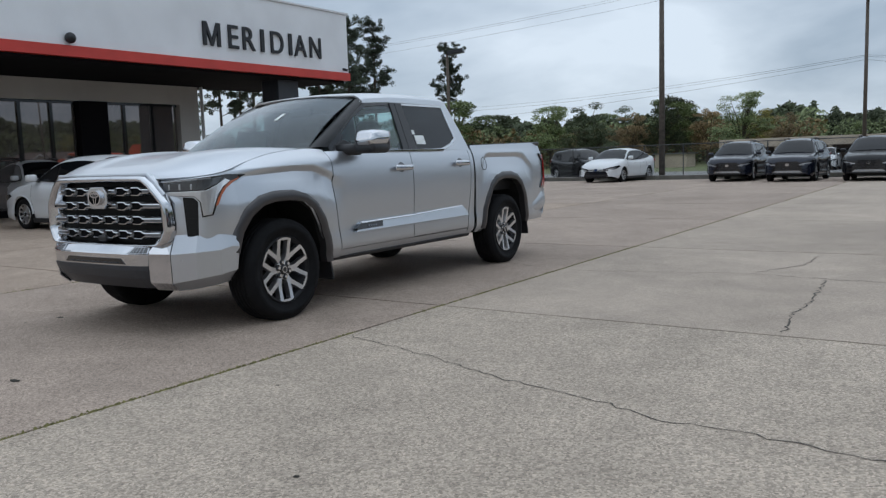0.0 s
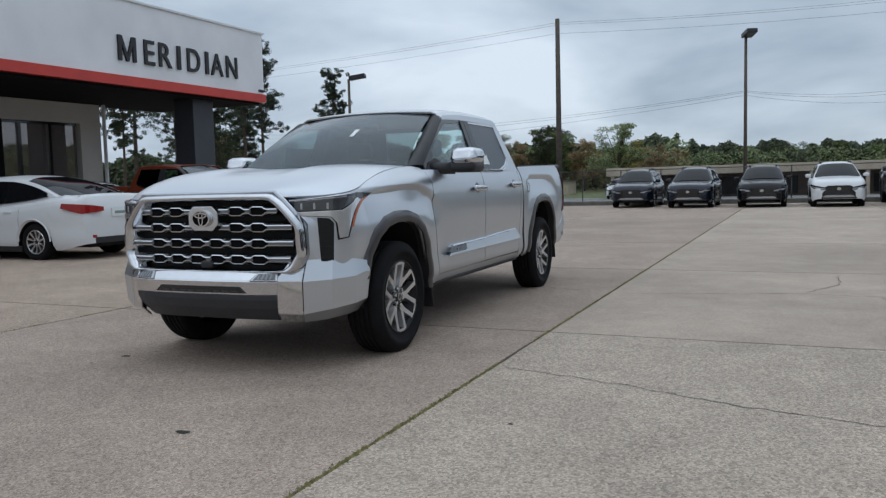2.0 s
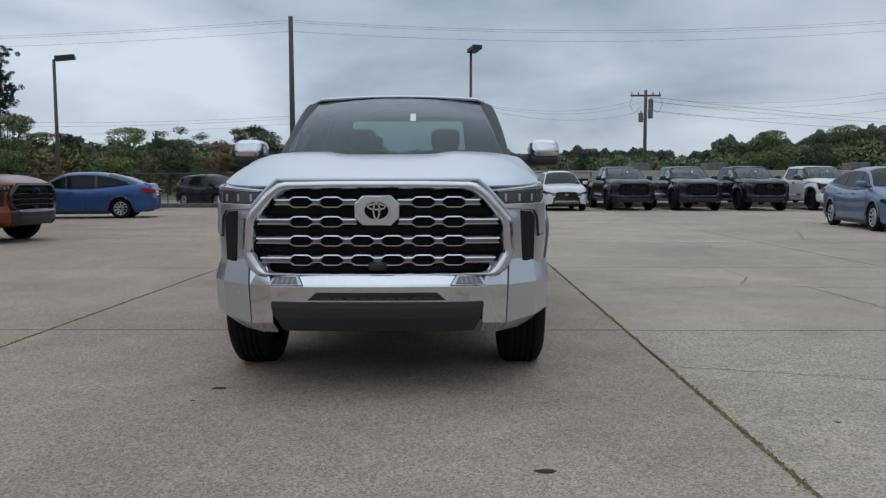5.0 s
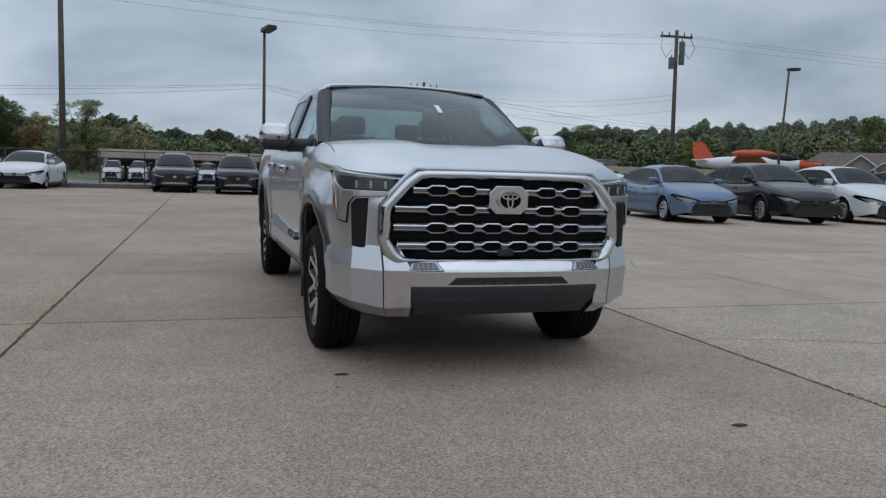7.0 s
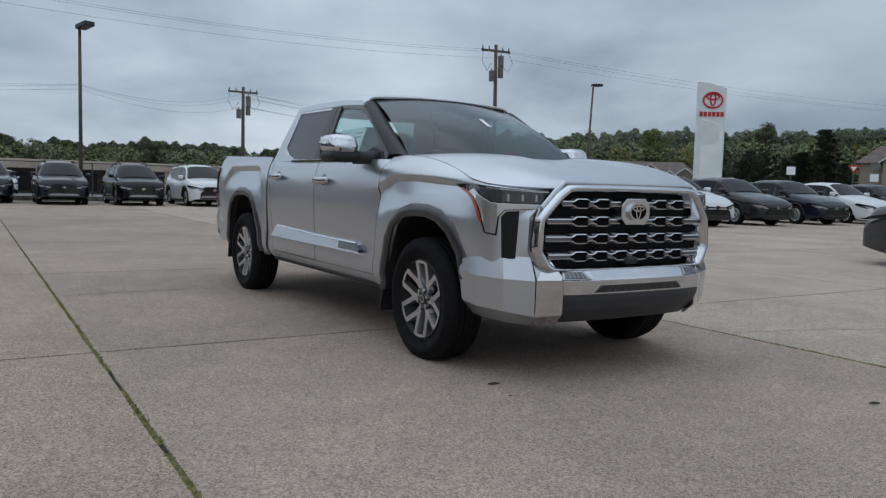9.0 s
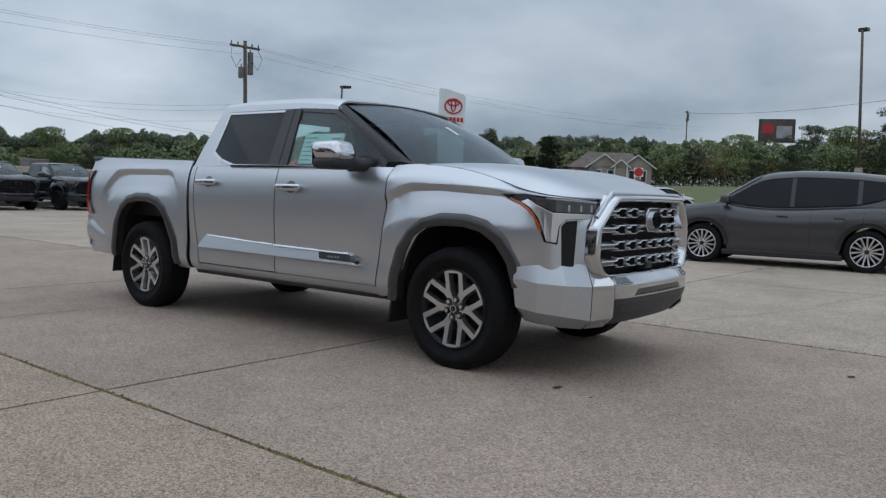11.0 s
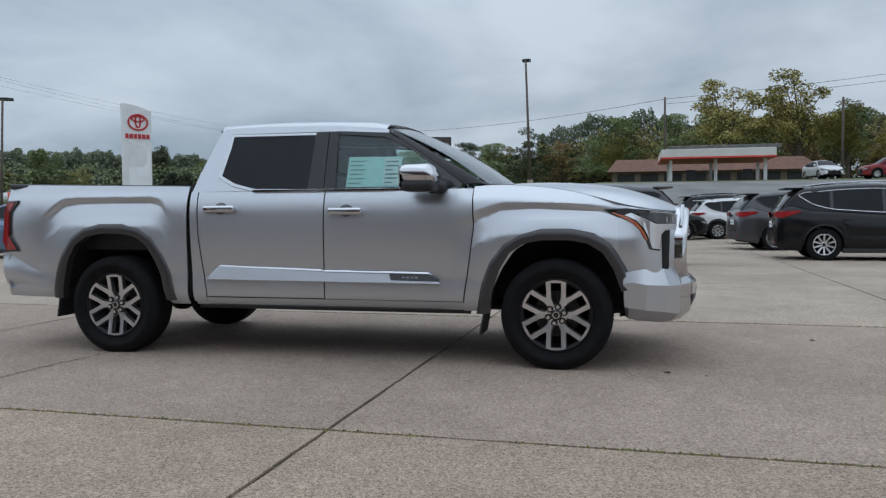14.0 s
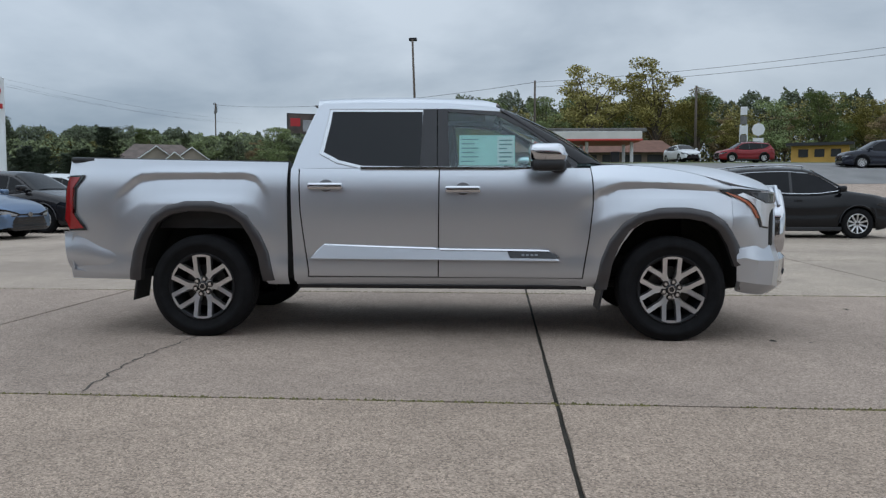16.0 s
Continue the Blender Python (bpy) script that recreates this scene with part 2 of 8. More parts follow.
M["paper_white"] = material("white_sheet", (0.80, 0.83, 0.82), 0.8, vary=0.05, scale=20)
M["ink"] = material("printed_bars", (0.20, 0.30, 0.30), 0.8, vary=0.1, scale=40)
M["render_white"] = material("fascia_white", (0.84, 0.86, 0.89), 0.55, vary=0.07, scale=0.8, bump=0.04, bscale=30, fine=0.02, fscale=40)
M["fascia_red"] = material("fascia_red", (0.60, 0.055, 0.042), 0.45, vary=0.1, scale=1.5)
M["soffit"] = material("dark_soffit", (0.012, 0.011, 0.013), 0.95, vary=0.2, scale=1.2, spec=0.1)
M["cream"] = material("painted_wall", (0.62, 0.60, 0.57), 0.8, vary=0.08, scale=0.9, bump=0.1, bscale=45)
M["column"] = material("dark_column_panel", (0.05, 0.056, 0.07), 0.45, vary=0.12, scale=2)
M["shop_glass"] = material("mirrored_shop_glass", (0.36, 0.315, 0.30), 0.015, 0.75, vary=0.15, scale=0.6)
M["sign_black"] = material("sign_letters", (0.015, 0.016, 0.02), 0.4, vary=0.1, scale=5)
M["steel"] = material("galvanised_pole", (0.16, 0.155, 0.15), 0.55, 0.4, vary=0.3, scale=3)
M["wood_pole"] = material("weathered_pole", (0.105, 0.085, 0.07), 0.9, vary=0.35, scale=5, bump=0.4, bscale=40)
M["rust_pole"] = material("bronze_pole", (0.10, 0.075, 0.055), 0.6, vary=0.3, scale=4)
M["wire"] = material("cable", (0.05, 0.05, 0.055), 0.7, vary=0.1)
M["bark"] = material("bark", (0.085, 0.065, 0.05), 0.95, vary=0.4, scale=6, bump=0.5, bscale=25)
M["leaf_green"] = leaf("spring_leaves", (0.175, 0.215, 0.090))
M["leaf_yellow"] = leaf("yellow_green_leaves", (0.255, 0.225, 0.075))
M["leaf_rust"] = leaf("rusty_leaves", (0.225, 0.155, 0.075))
M["leaf_dark"] = leaf("dark_leaves", (0.090, 0.108, 0.062))
M["leaf_far"] = leaf("far_leaves", (0.160, 0.190, 0.092), 0.25)
M["pine"] = leaf("pine_needles", (0.050, 0.064, 0.040), 0.8)
M["brick_brown"] = material("brown_wall", (0.20, 0.15, 0.115), 0.85, vary=0.2, scale=1.5, bump=0.2, bscale=20)
M["beige"] = material("beige_wall", (0.46, 0.385, 0.30), 0.85, vary=0.15, scale=0.8)
M["house_wall"] = material("house_siding", (0.29, 0.245, 0.205), 0.85, vary=0.15, scale=0.8)
M["roof_brown"] = material("brown_shingles", (0.17, 0.085, 0.06), 0.9, vary=0.25, scale=1.5, bump=0.4, bscale=12)
M["roof_grey"] = material("grey_brown_shingles", (0.15, 0.12, 0.105), 0.9, vary=0.25, scale=1.5, bump=0.4, bscale=12)
M["dark_gap"] = material("dark_opening", (0.02, 0.02, 0.022), 0.6, vary=0.3, scale=1)
M["white"] = material("white_painted_metal", (0.74, 0.75, 0.77), 0.45, vary=0.06, scale=1.5)
M["sign_red"] = material("sign_red", (0.48, 0.02, 0.025), 0.4, vary=0.1, scale=3)
M["jet_orange"] = material("jet_orange", (0.60, 0.10, 0.04), 0.4, vary=0.12, scale=1)
M["yellow_wall"] = material("yellow_wall", (0.55, 0.33, 0.08), 0.8, vary=0.15, scale=1)
M["fence"] = material("fence_wire", (0.10, 0.10, 0.10), 0.6, 0.5, vary=0.2, scale=4)


def paint(name, color, metal=0.5, rough=0.28):
    return material(name, color, rough, metal, coat=0.45, fine=0.03, fscale=700, spec=0.3)


P_WHITE = paint("white_paint", (0.68, 0.69, 0.70), 0.0)
P_BLACK = paint("black_paint", (0.006, 0.006, 0.0075), 0.0, 0.18)
P_BLACK.node_tree.nodes["Principled BSDF"].inputs["Coat Weight"].default_value = 0.12
P_NAVY = paint("navy_paint", (0.010, 0.013, 0.024), 0.2, 0.2)
P_GREY = paint("dark_grey_paint", (0.075, 0.073, 0.078), 0.6)
P_BLUE = paint("slate_blue_paint", (0.13, 0.19, 0.29), 0.55)
P_ORANGE = paint("burnt_orange_paint", (0.19, 0.040, 0.018), 0.35)
P_CHAR = paint("charcoal_paint", (0.022, 0.020, 0.022), 0.3, 0.22)
P_SILVER = paint("silver_grey_paint", (0.36, 0.37, 0.38), 0.6)
P_RED = paint("red_paint", (0.22, 0.015, 0.02), 0.3)
P_MIDBLUE = paint("blue_paint", (0.03, 0.09, 0.24), 0.4)


# ---------- small builders ----------
def part(name, bm, mat, parent=None, label="", smooth=False, bevel=0.0, thick=0.0):
    """Links a bmesh as one mesh object, under a thing or a part."""
    bmesh.ops.recalc_face_normals(bm, faces=bm.faces)
    me = bpy.data.meshes.new(name)
    bm.to_mesh(me)
    bm.free()
    me.materials.append(mat)
    if smooth:
        me.shade_smooth()
    ob = new(name, me)
    if parent is not None:
        ob.parent = parent
    if thick:
        s = ob.modifiers.new("solid", "SOLIDIFY")
        s.thickness, s.offset = thick, 0
    if thick and smooth:
        e = ob.modifiers.new("edges", "EDGE_SPLIT")
        e.split_angle = radians(50)
    if bevel:
        b = ob.modifiers.new("bevel", "BEVEL")
        b.width, b.segments, b.limit_method, b.angle_limit = bevel, 2, "ANGLE", radians(40)
    if label:
        ob["label"] = label
    return ob


def thing(name, m=None):
    ob = new(name)
    ob.empty_display_size = 0.1
    if m is not None:
        ob.matrix_basis = m
    return ob


def box(bm, x0, x1, y0, y1, z0, z1):
    v = [bm.verts.new((x, y, z)) for x in (x0, x1) for y in (y0, y1) for z in (z0, z1)]
    for f in ((0, 1, 3, 2), (4, 6, 7, 5), (0, 4, 5, 1), (2, 3, 7, 6), (0, 2, 6, 4), (1, 5, 7, 3)):
        bm.faces.new([v[i] for i in f])
    return v


def rbox(x0, x1, y0, y1, z0, z1, r=0.03, seg=3):
    bm = bmesh.new()
    box(bm, x0, x1, y0, y1, z0, z1)
    bmesh.ops.bevel(bm, geom=bm.edges[:], offset=r, segments=seg, affect="EDGES", profile=0.5)
    return bm


def tube(bm, p0, p1, r0, r1=None, n=10, cap=True):
    r1 = r0 if r1 is None else r1
    p0, p1 = Vector(p0), Vector(p1)
    d = (p1 - p0).normalized()
    a = d.orthogonal().normalized()
    b = d.cross(a)
    rings = []
    for p, r in ((p0, r0), (p1, r1)):
        rings.append([bm.verts.new(p + r * (math.cos(6.28319 * i / n) * a + math.sin(6.28319 * i / n) * b)) for i in range(n)])
    for i in range(n):
        bm.faces.new((rings[0][i], rings[0][(i + 1) % n], rings[1][(i + 1) % n], rings[1][i]))
    if cap:
        bm.faces.new(rings[0])
        bm.faces.new(rings[1])


def sweep(bm, pts, r, n=6):
    """A round rod along points."""
    pts = [Vector(p) for p in pts]
    rings = []
    for i, p in enumerate(pts):
        d = (pts[min(i + 1, len(pts) - 1)] - pts[max(i - 1, 0)]).normalized()
        a = d.cross(Vector((0, 0, 1)))
        a = a.normalized() if a.length > 1e-4 else Vector((1, 0, 0))
        b = d.cross(a)
        rings.append([bm.verts.new(p + r * (math.cos(6.28319 * k / n) * a + math.sin(6.28319 * k / n) * b)) for k in range(n)])
    for q, s in zip(rings, rings[1:]):
        for k in range(n):
            bm.faces.new((q[k], q[(k + 1) % n], s[(k + 1) % n], s[k]))
    bm.faces.new(rings[0])
    bm.faces.new(rings[-1])


def grid(nu, nv, f, bm=None):
    bm = bm or bmesh.new()
    rows = [[bm.verts.new(f(i / nu, j / nv)) for j in range(nv + 1)] for i in range(nu + 1)]
    for i in range(nu):
        for j in range(nv):
            bm.faces.new((rows[i][j], rows[i + 1][j], rows[i + 1][j + 1], rows[i][j + 1]))
    return bm


def plate(poly, fmap, depth, step=0.0, hole=None, zcuts=()):
    """A slab cut to a polygon (a, b), laid on a curved surface: fmap(a, b, d) gives the point d off it."""
    bm = bmesh.new()
    if hole is None:
        bm.faces.new([bm.verts.new((a, b, 0)) for a, b in poly])
    else:
        o = [bm.verts.new((a, b, 0)) for a, b in poly]
        h = [bm.verts.new((a, b, 0)) for a, b in hole]
        for i in range(len(poly)):
            j = (i + 1) % len(poly)
            bm.faces.new((o[i], o[j], h[j], h[i]))
    if step:
        lo, hi = min(a for a, b in poly), max(a for a, b in poly)
        for k in range(1, int((hi - lo) / step) + 1):
            bmesh.ops.bisect_plane(bm, geom=bm.verts[:] + bm.edges[:] + bm.faces[:], plane_co=(lo + k * step, 0, 0), plane_no=(1, 0, 0))
    for z in zcuts:
        bmesh.ops.bisect_plane(bm, geom=bm.verts[:] + bm.edges[:] + bm.faces[:], plane_co=(0, z, 0), plane_no=(0, 1, 0))
    back = bm.faces[:]
    ret = bmesh.ops.extrude_face_region(bm, geom=back, use_keep_orig=True)
    for v in ret["geom"]:
        if isinstance(v, bmesh.types.BMVert):
            v.co.z = depth
    for v in bm.verts:
        v.co = fmap(v.co.x, v.co.y, v.co.z)
    return bm


def ring_loft(loops, fmap, n=6):
    """Lofts matching polygons [(points, depth), ...] into a moulded frame on a curved surface."""
    bm = bmesh.new()
    rows = []
    for pts, d in loops:
        row = []
        for (a0, b0), (a1, b1) in zip(pts, pts[1:] + pts[:1]):
            row += [bm.verts.new(fmap(a0 + (a1 - a0) * k / n, b0 + (b1 - b0) * k / n, d)) for k in range(n)]
        rows.append(row)
    for q, r in zip(rows, rows[1:]):
        for k in range(len(q)):
            bm.faces.new((q[k], q[(k + 1) % len(q)], r[(k + 1) % len(q)], r[k]))
    return bm


def curve1(pairs):
    xs, ys = zip(*pairs)
    return lambda x: float(np.interp(x, xs, ys))


def smooth1(pairs):
    """Monotone-ish smooth interpolation through points."""
    xs, ys = np.array(pairs, float).T
    sl = np.gradient(ys, xs)

    def f(x):
        x = min(max(x, xs[0]), xs[-1])
        i = min(max(int(np.searchsorted(xs, x)) - 1, 0), len(xs) - 2)
        h = xs[i + 1] - xs[i]
        t = (x - xs[i]) / h
        return float((2 * t ** 3 - 3 * t ** 2 + 1) * ys[i] + (t ** 3 - 2 * t ** 2 + t) * h * sl[i]
                     + (3 * t ** 2 - 2 * t ** 3) * ys[i + 1] + (t ** 3 - t ** 2) * h * sl[i + 1])
    return f


def plan_map(points, side):
    """Maps (s, z, d) onto a plan curve of (x, y) points run from the middle of a front round to the side."""
    pts = np.array([(points[0][0], -points[1][1])] + list(points), float)
    for _ in range(3):
        q = pts[:-1] * 0.75 + pts[1:] * 0.25
        r = pts[:-1] * 0.25 + pts[1:] * 0.75
        pts = np.concatenate([pts[:1], np.stack([q, r], 1).reshape(-1, 2), pts[-1:]])
    pts = np.concatenate([[(np.interp(0, pts[:, 1], pts[:, 0]), 0.0)], pts[pts[:, 1] > 1e-4]])
    cum = np.concatenate([[0], np.cumsum(np.hypot(*np.diff(pts, axis=0).T))])

    def f(s, z, d):
        sg = 1 if s >= 0 else -1
        a = abs(s)
        x, y = np.interp(a, cum, pts[:, 0]), np.interp(a, cum, pts[:, 1])
        e = 0.05
        dx = np.interp(min(a + e, cum[-1]), cum, pts[:, 0]) - np.interp(max(a - e, 0), cum, pts[:, 0])
        dy = np.interp(min(a + e, cum[-1]), cum, pts[:, 1]) - np.interp(max(a - e, 0), cum, pts[:, 1])
        n = math.hypot(dx, dy)
        nx, ny = dy / n, -dx / n
        if a < 0.03:
            nx, ny = 1.0, 0.0
        return Vector((x + nx * d, (y + ny * d) * sg * side, z))
    return f


# ---------- ground ----------
def rise(x, y):
    """Height of the land: level round the lot, climbing to the east and gently beyond the north edge."""
    east = float(np.interp(x, (32, 36, 41, 50, 70, 100, 250), (0, 0.9, 2.2, 3.2, 4.1, 4.9, 9.0)))
    flat = float(np.interp(x, (40, 55, 80, 100, 250), (0, 0.6, 2.3, 3.2, 6.0)))
    north = min(1.0, max(0.0, (y - 2) / 10))
    east += (flat - east) * north
    return east + max(0.0, min(y - 60, 200.0)) * 0.012 * (1 if x < 40 else 0.5)


def ground():
    def axis(n, near, far):
        vals = [0.0]
        step = near
        while vals[-1] < far:
            vals.append(vals[-1] + step)
            step *= n
        return [-v for v in reversed(vals[1:])] + vals
    bm = bmesh.new()
    ax = axis(1.10, 2.0, 1500.0)
    vs = [[bm.verts.new((x + 20, y + 10, rise(x + 20, y + 10) - 0.06)) for y in ax] for x in ax]
    for i in range(len(ax) - 1):
        for j in range(len(ax) - 1):
            bm.faces.new((vs[i][j], vs[i + 1][j], vs[i + 1][j + 1], vs[i][j + 1]))
    g = part("ground", bm, M["grass"], smooth=True)
    return tagged(g, "mown green and tan grass rising to the east", "ground", kind="structure")


ground()

JX0, JY0, SLAB = 1.815, -0.875, 4.65
# the slab grid lies slightly askew to the truck
ASKEW = Matrix.Translation((JX0, JY0, 0)) @ Matrix.Rotation(-0.014, 4, "Z") @ Matrix.Translation((-JX0, -JY0, 0))
lot = thing("pavement")
tagged(lot, "worn tan concrete car lot cast in large square slabs", "pavement", kind="structure")
bm = bmesh.new()
box(bm, -75, JX0 - 6 * SLAB - 0.002, -90, JY0 + 7 * SLAB, -0.054, -0.002)
box(bm, JX0 - 6 * SLAB, 42, -90, JY0 - 5 * SLAB - 0.002, -0.054, -0.002)
box(bm, JX0 + 6 * SLAB + 1.502, 42, JY0 - 5 * SLAB, JY0 + 7 * SLAB, -0.054, -0.002)
part("apron", bm, M["concrete_tan"], lot, "wide outer concrete apron").matrix_basis = ASKEW
bm = bmesh.new()
box(bm, JX0 - 6 * SLAB, JX0 + 6 * SLAB + 1.5, JY0 - 5 * SLAB, JY0 + 7 * SLAB, -0.055, -0.014)
part("joint_bed", bm, M["joint"], lot, "dark dirt packed in the joints").matrix_basis = ASKEW


def slab_mesh(seed, mat):
    rnd = random.Random(seed)
    bm = bmesh.new()
    g = 0.0125
    n = 24
    ring = []
    for k in range(4):
        for i in range(n):
            t = i / n
            x, y = ((t, 0), (1, t), (1 - t, 1), (0, 1 - t))[k]
            jit = rnd.uniform(-0.0035, 0.0035) if i else 0
            px, py = x * SLAB, y * SLAB
            px += (g + jit) * (1 if x < 0.01 else -1 if x > 0.99 else 0)
            py += (g + jit) * (1 if y < 0.01 else -1 if y > 0.99 else 0)
            ring.append((px, py))
    top = [bm.verts.new((x, y, 0)) for x, y in ring]
    low = [bm.verts.new((x, y, -0.03)) for x, y in ring]
    bm.faces.new(top)
    for i in range(len(ring)):
        bm.faces.new((top[i], top[(i + 1) % len(ring)], low[(i + 1) % len(ring)], low[i]))
    me = bpy.data.meshes.new("slab")
    bmesh.ops.recalc_face_normals(bm, faces=bm.faces)
    bm.to_mesh(me)
    bm.free()
    me.materials.append(M[mat])
    return me


SLABS = [slab_mesh(k, "concrete") for k in range(4)]
SLABS_PALE = [slab_mesh(k + 12, "concrete_pale") for k in range(4)]
SLABS_TAN = [slab_mesh(k + 4, "concrete_tan") for k in range(4)]
SLABS_SAND = [slab_mesh(k + 8, "concrete_sand") for k in range(4)]


def lay_slabs():
    for i in range(-6, 6):
        for j in range(-5, 7):
            ob = new("slab", ((SLABS_PALE if j >= 0 else SLABS) if i >= 0 else SLABS_TAN if i == -1 or j > 2 else SLABS_SAND)[(i * 7 + j * 3) % 4])
            ob.parent = lot
            ob.matrix_basis = ASKEW @ Matrix.Translation((JX0 + i * SLAB, JY0 + j * SLAB, 0.0))


def ribbon(points, width, seed, name, mat, z=0.0025, wander=0.024, parent=None):
    """A thin uneven strip along points on the ground, such as a crack."""
    rnd = random.Random(seed)
    pts = []
    for (x0, y0), (x1, y1) in zip(points, points[1:]):
        n = max(2, int(math.hypot(x1 - x0, y1 - y0) / 0.06))
        pts += [(x0 + (x1 - x0) * k / n + rnd.uniform(-wander, wander), y0 + (y1 - y0) * k / n + rnd.uniform(-wander, wander)) for k in range(n)]
    bm = bmesh.new()
    prev = None
    for k in range(len(pts) - 1):
        dx, dy = pts[k + 1][0] - pts[k][0], pts[k + 1][1] - pts[k][1]
        m = math.hypot(dx, dy) or 1
        w = width * rnd.uniform(0.35, 1.2)
        a = bm.verts.new((pts[k][0] - dy / m * w / 2, pts[k][1] + dx / m * w / 2, z))
        b = bm.verts.new((pts[k][0] + dy / m * w / 2, pts[k][1] - dx / m * w / 2, z))
        if prev:
            bm.faces.new((prev[0], prev[1], b, a))
        prev = (a, b)
    return part(name, bm, mat, parent)


for k, (pts, w) in enumerate((
        (((1.85, -2.13), (2.86, -2.43), (3.33, -2.62), (3.74, -2.71), (4.04, -2.77), (4.26, -2.91), (4.66, -2.9), (5.25, -2.98), (6.6, -3.3)), 0.010),
        (((4.47, 1.62), (4.51, 0.57), (4.46, -0.21), (4.51, -0.62), (4.48, -0.96)), 0.016),
        (((4.16, 3.38), (4.15, 2.62), (3.74, 1.82)), 0.014),
        (((2.0, 1.45), (2.98, 1.62), (3.74, 1.82), (4.45, 1.69), (6.4, 1.55)), 0.014),
        (((-2.72, 1.93), (-1.84, 2.0), (-0.85, 1.89), (0.6, 1.95), (1.7, 1.5)), 0.016),
        (((5.0, 8.6), (5.4, 7.6), (5.1, 6.9), (5.7, 6.0)), 0.018),
        (((8.0, -1.6), (9.2, -0.9), (10.0, -1.3), (11.2, -1.0)), 0.016),
        (((9.0, 12.0), (7.8, 9.0), (8.2, 6.3)), 0.02),
)):
    ribbon(pts, w, k, "crack", M["crack"], parent=lot)
# oil drips and a few dark marks on the slabs
for k, (x, y, a, b) in enumerate(((-0.93, -2.64, 0.05, 0.03), (0.78, -3.95, 0.05, 0.025), (-1.0, -2.9, 0.018, 0.014), (3.3, -4.2, 0.016, 0.012), (2.3, -3.3, 0.014, 0.01), (-4.4, -2.2, 0.012, 0.01))):
    rnd = random.Random(40 + k)
    bm = bmesh.new()
    bm.faces.new([bm.verts.new((x + a * rnd.uniform(0.7, 1.1) * math.cos(i * 0.5236), y + b * rnd.uniform(0.7, 1.1) * math.sin(i * 0.5236), 0.003)) for i in range(12)])
    part("oil_spot", bm, M["joint"], lot)


def moss_line():
    """Low weeds and moss that fill the long joints."""
    rnd = random.Random(8)
    bm = bmesh.new()
    for x, y0, y1, amount in ((JX0, -9.0, 4.0, 2200), (JX0, 4.0, 26.0, 1600), (JX0 - SLAB, -7.5, 3.0, 1100), (JX0 - SLAB, 3.0, 20.0, 300)):
        for k in range(amount):
            y = rnd.uniform(y0, y1)
            if noise.noise(Vector((x, y * 0.9, 3))) < -0.30:
                continue
            cx, r = x + rnd.gauss(0, 0.009), rnd.uniform(0.008, 0.026)
            n = 5
            top = bm.verts.new((cx, y, rnd.uniform(0.002, 0.011)))
            ring = [bm.verts.new((cx + 0.85 * r * math.cos(i * 1.2566 + k), y + r * math.sin(i * 1.2566 + k), -0.012)) for i in range(n)]
            for i in range(n):
                bm.faces.new((ring[i], ring[(i + 1) % n], top))
    moss = part("joint_moss", bm, M["moss"])
    moss.matrix_basis = ASKEW
    return tagged(moss, "low green-brown moss growing in the slab joints", "moss", kind="stuff")


moss_line()

# access road and verge beyond the lot on the east
bm = bmesh.new()
for (x0, x1) in ((38.5, 49.0),):
    ys = [-60 + k * 2.5 for k in range(27)]
    prev = None
    for y in ys:
        row = [bm.verts.new((x, y, rise(x, y) + 0.05)) for x in (x0, (x0 + x1) / 2, x1)]
        if prev:
            for i in range(2):
                bm.faces.new((prev[i], prev[i + 1], row[i + 1], row[i]))
        prev = row
tagged(part("road", bm, M["asphalt"], thick=0.05), "grey asphalt road climbing past the car lot", "road", kind="structure")


# ---------- dealership building: deep canopy over a glazed front ----------
def tilt(z, y):
    return z + 0.0125 * (y - 10)


def wall_prism(bm, x0, x1, y0, y1, z0, z1):
    v = [bm.verts.new((x, y, tilt(z, y))) for x in (x0, x1) for y in (y0, y1) for z in (z0, z1)]
    for f in ((0, 1, 3, 2), (4, 6, 7, 5), (0, 4, 5, 1), (2, 3, 7, 6), (0, 2, 6, 4), (1, 5, 7, 3)):
        bm.faces.new([v[i] for i in f])


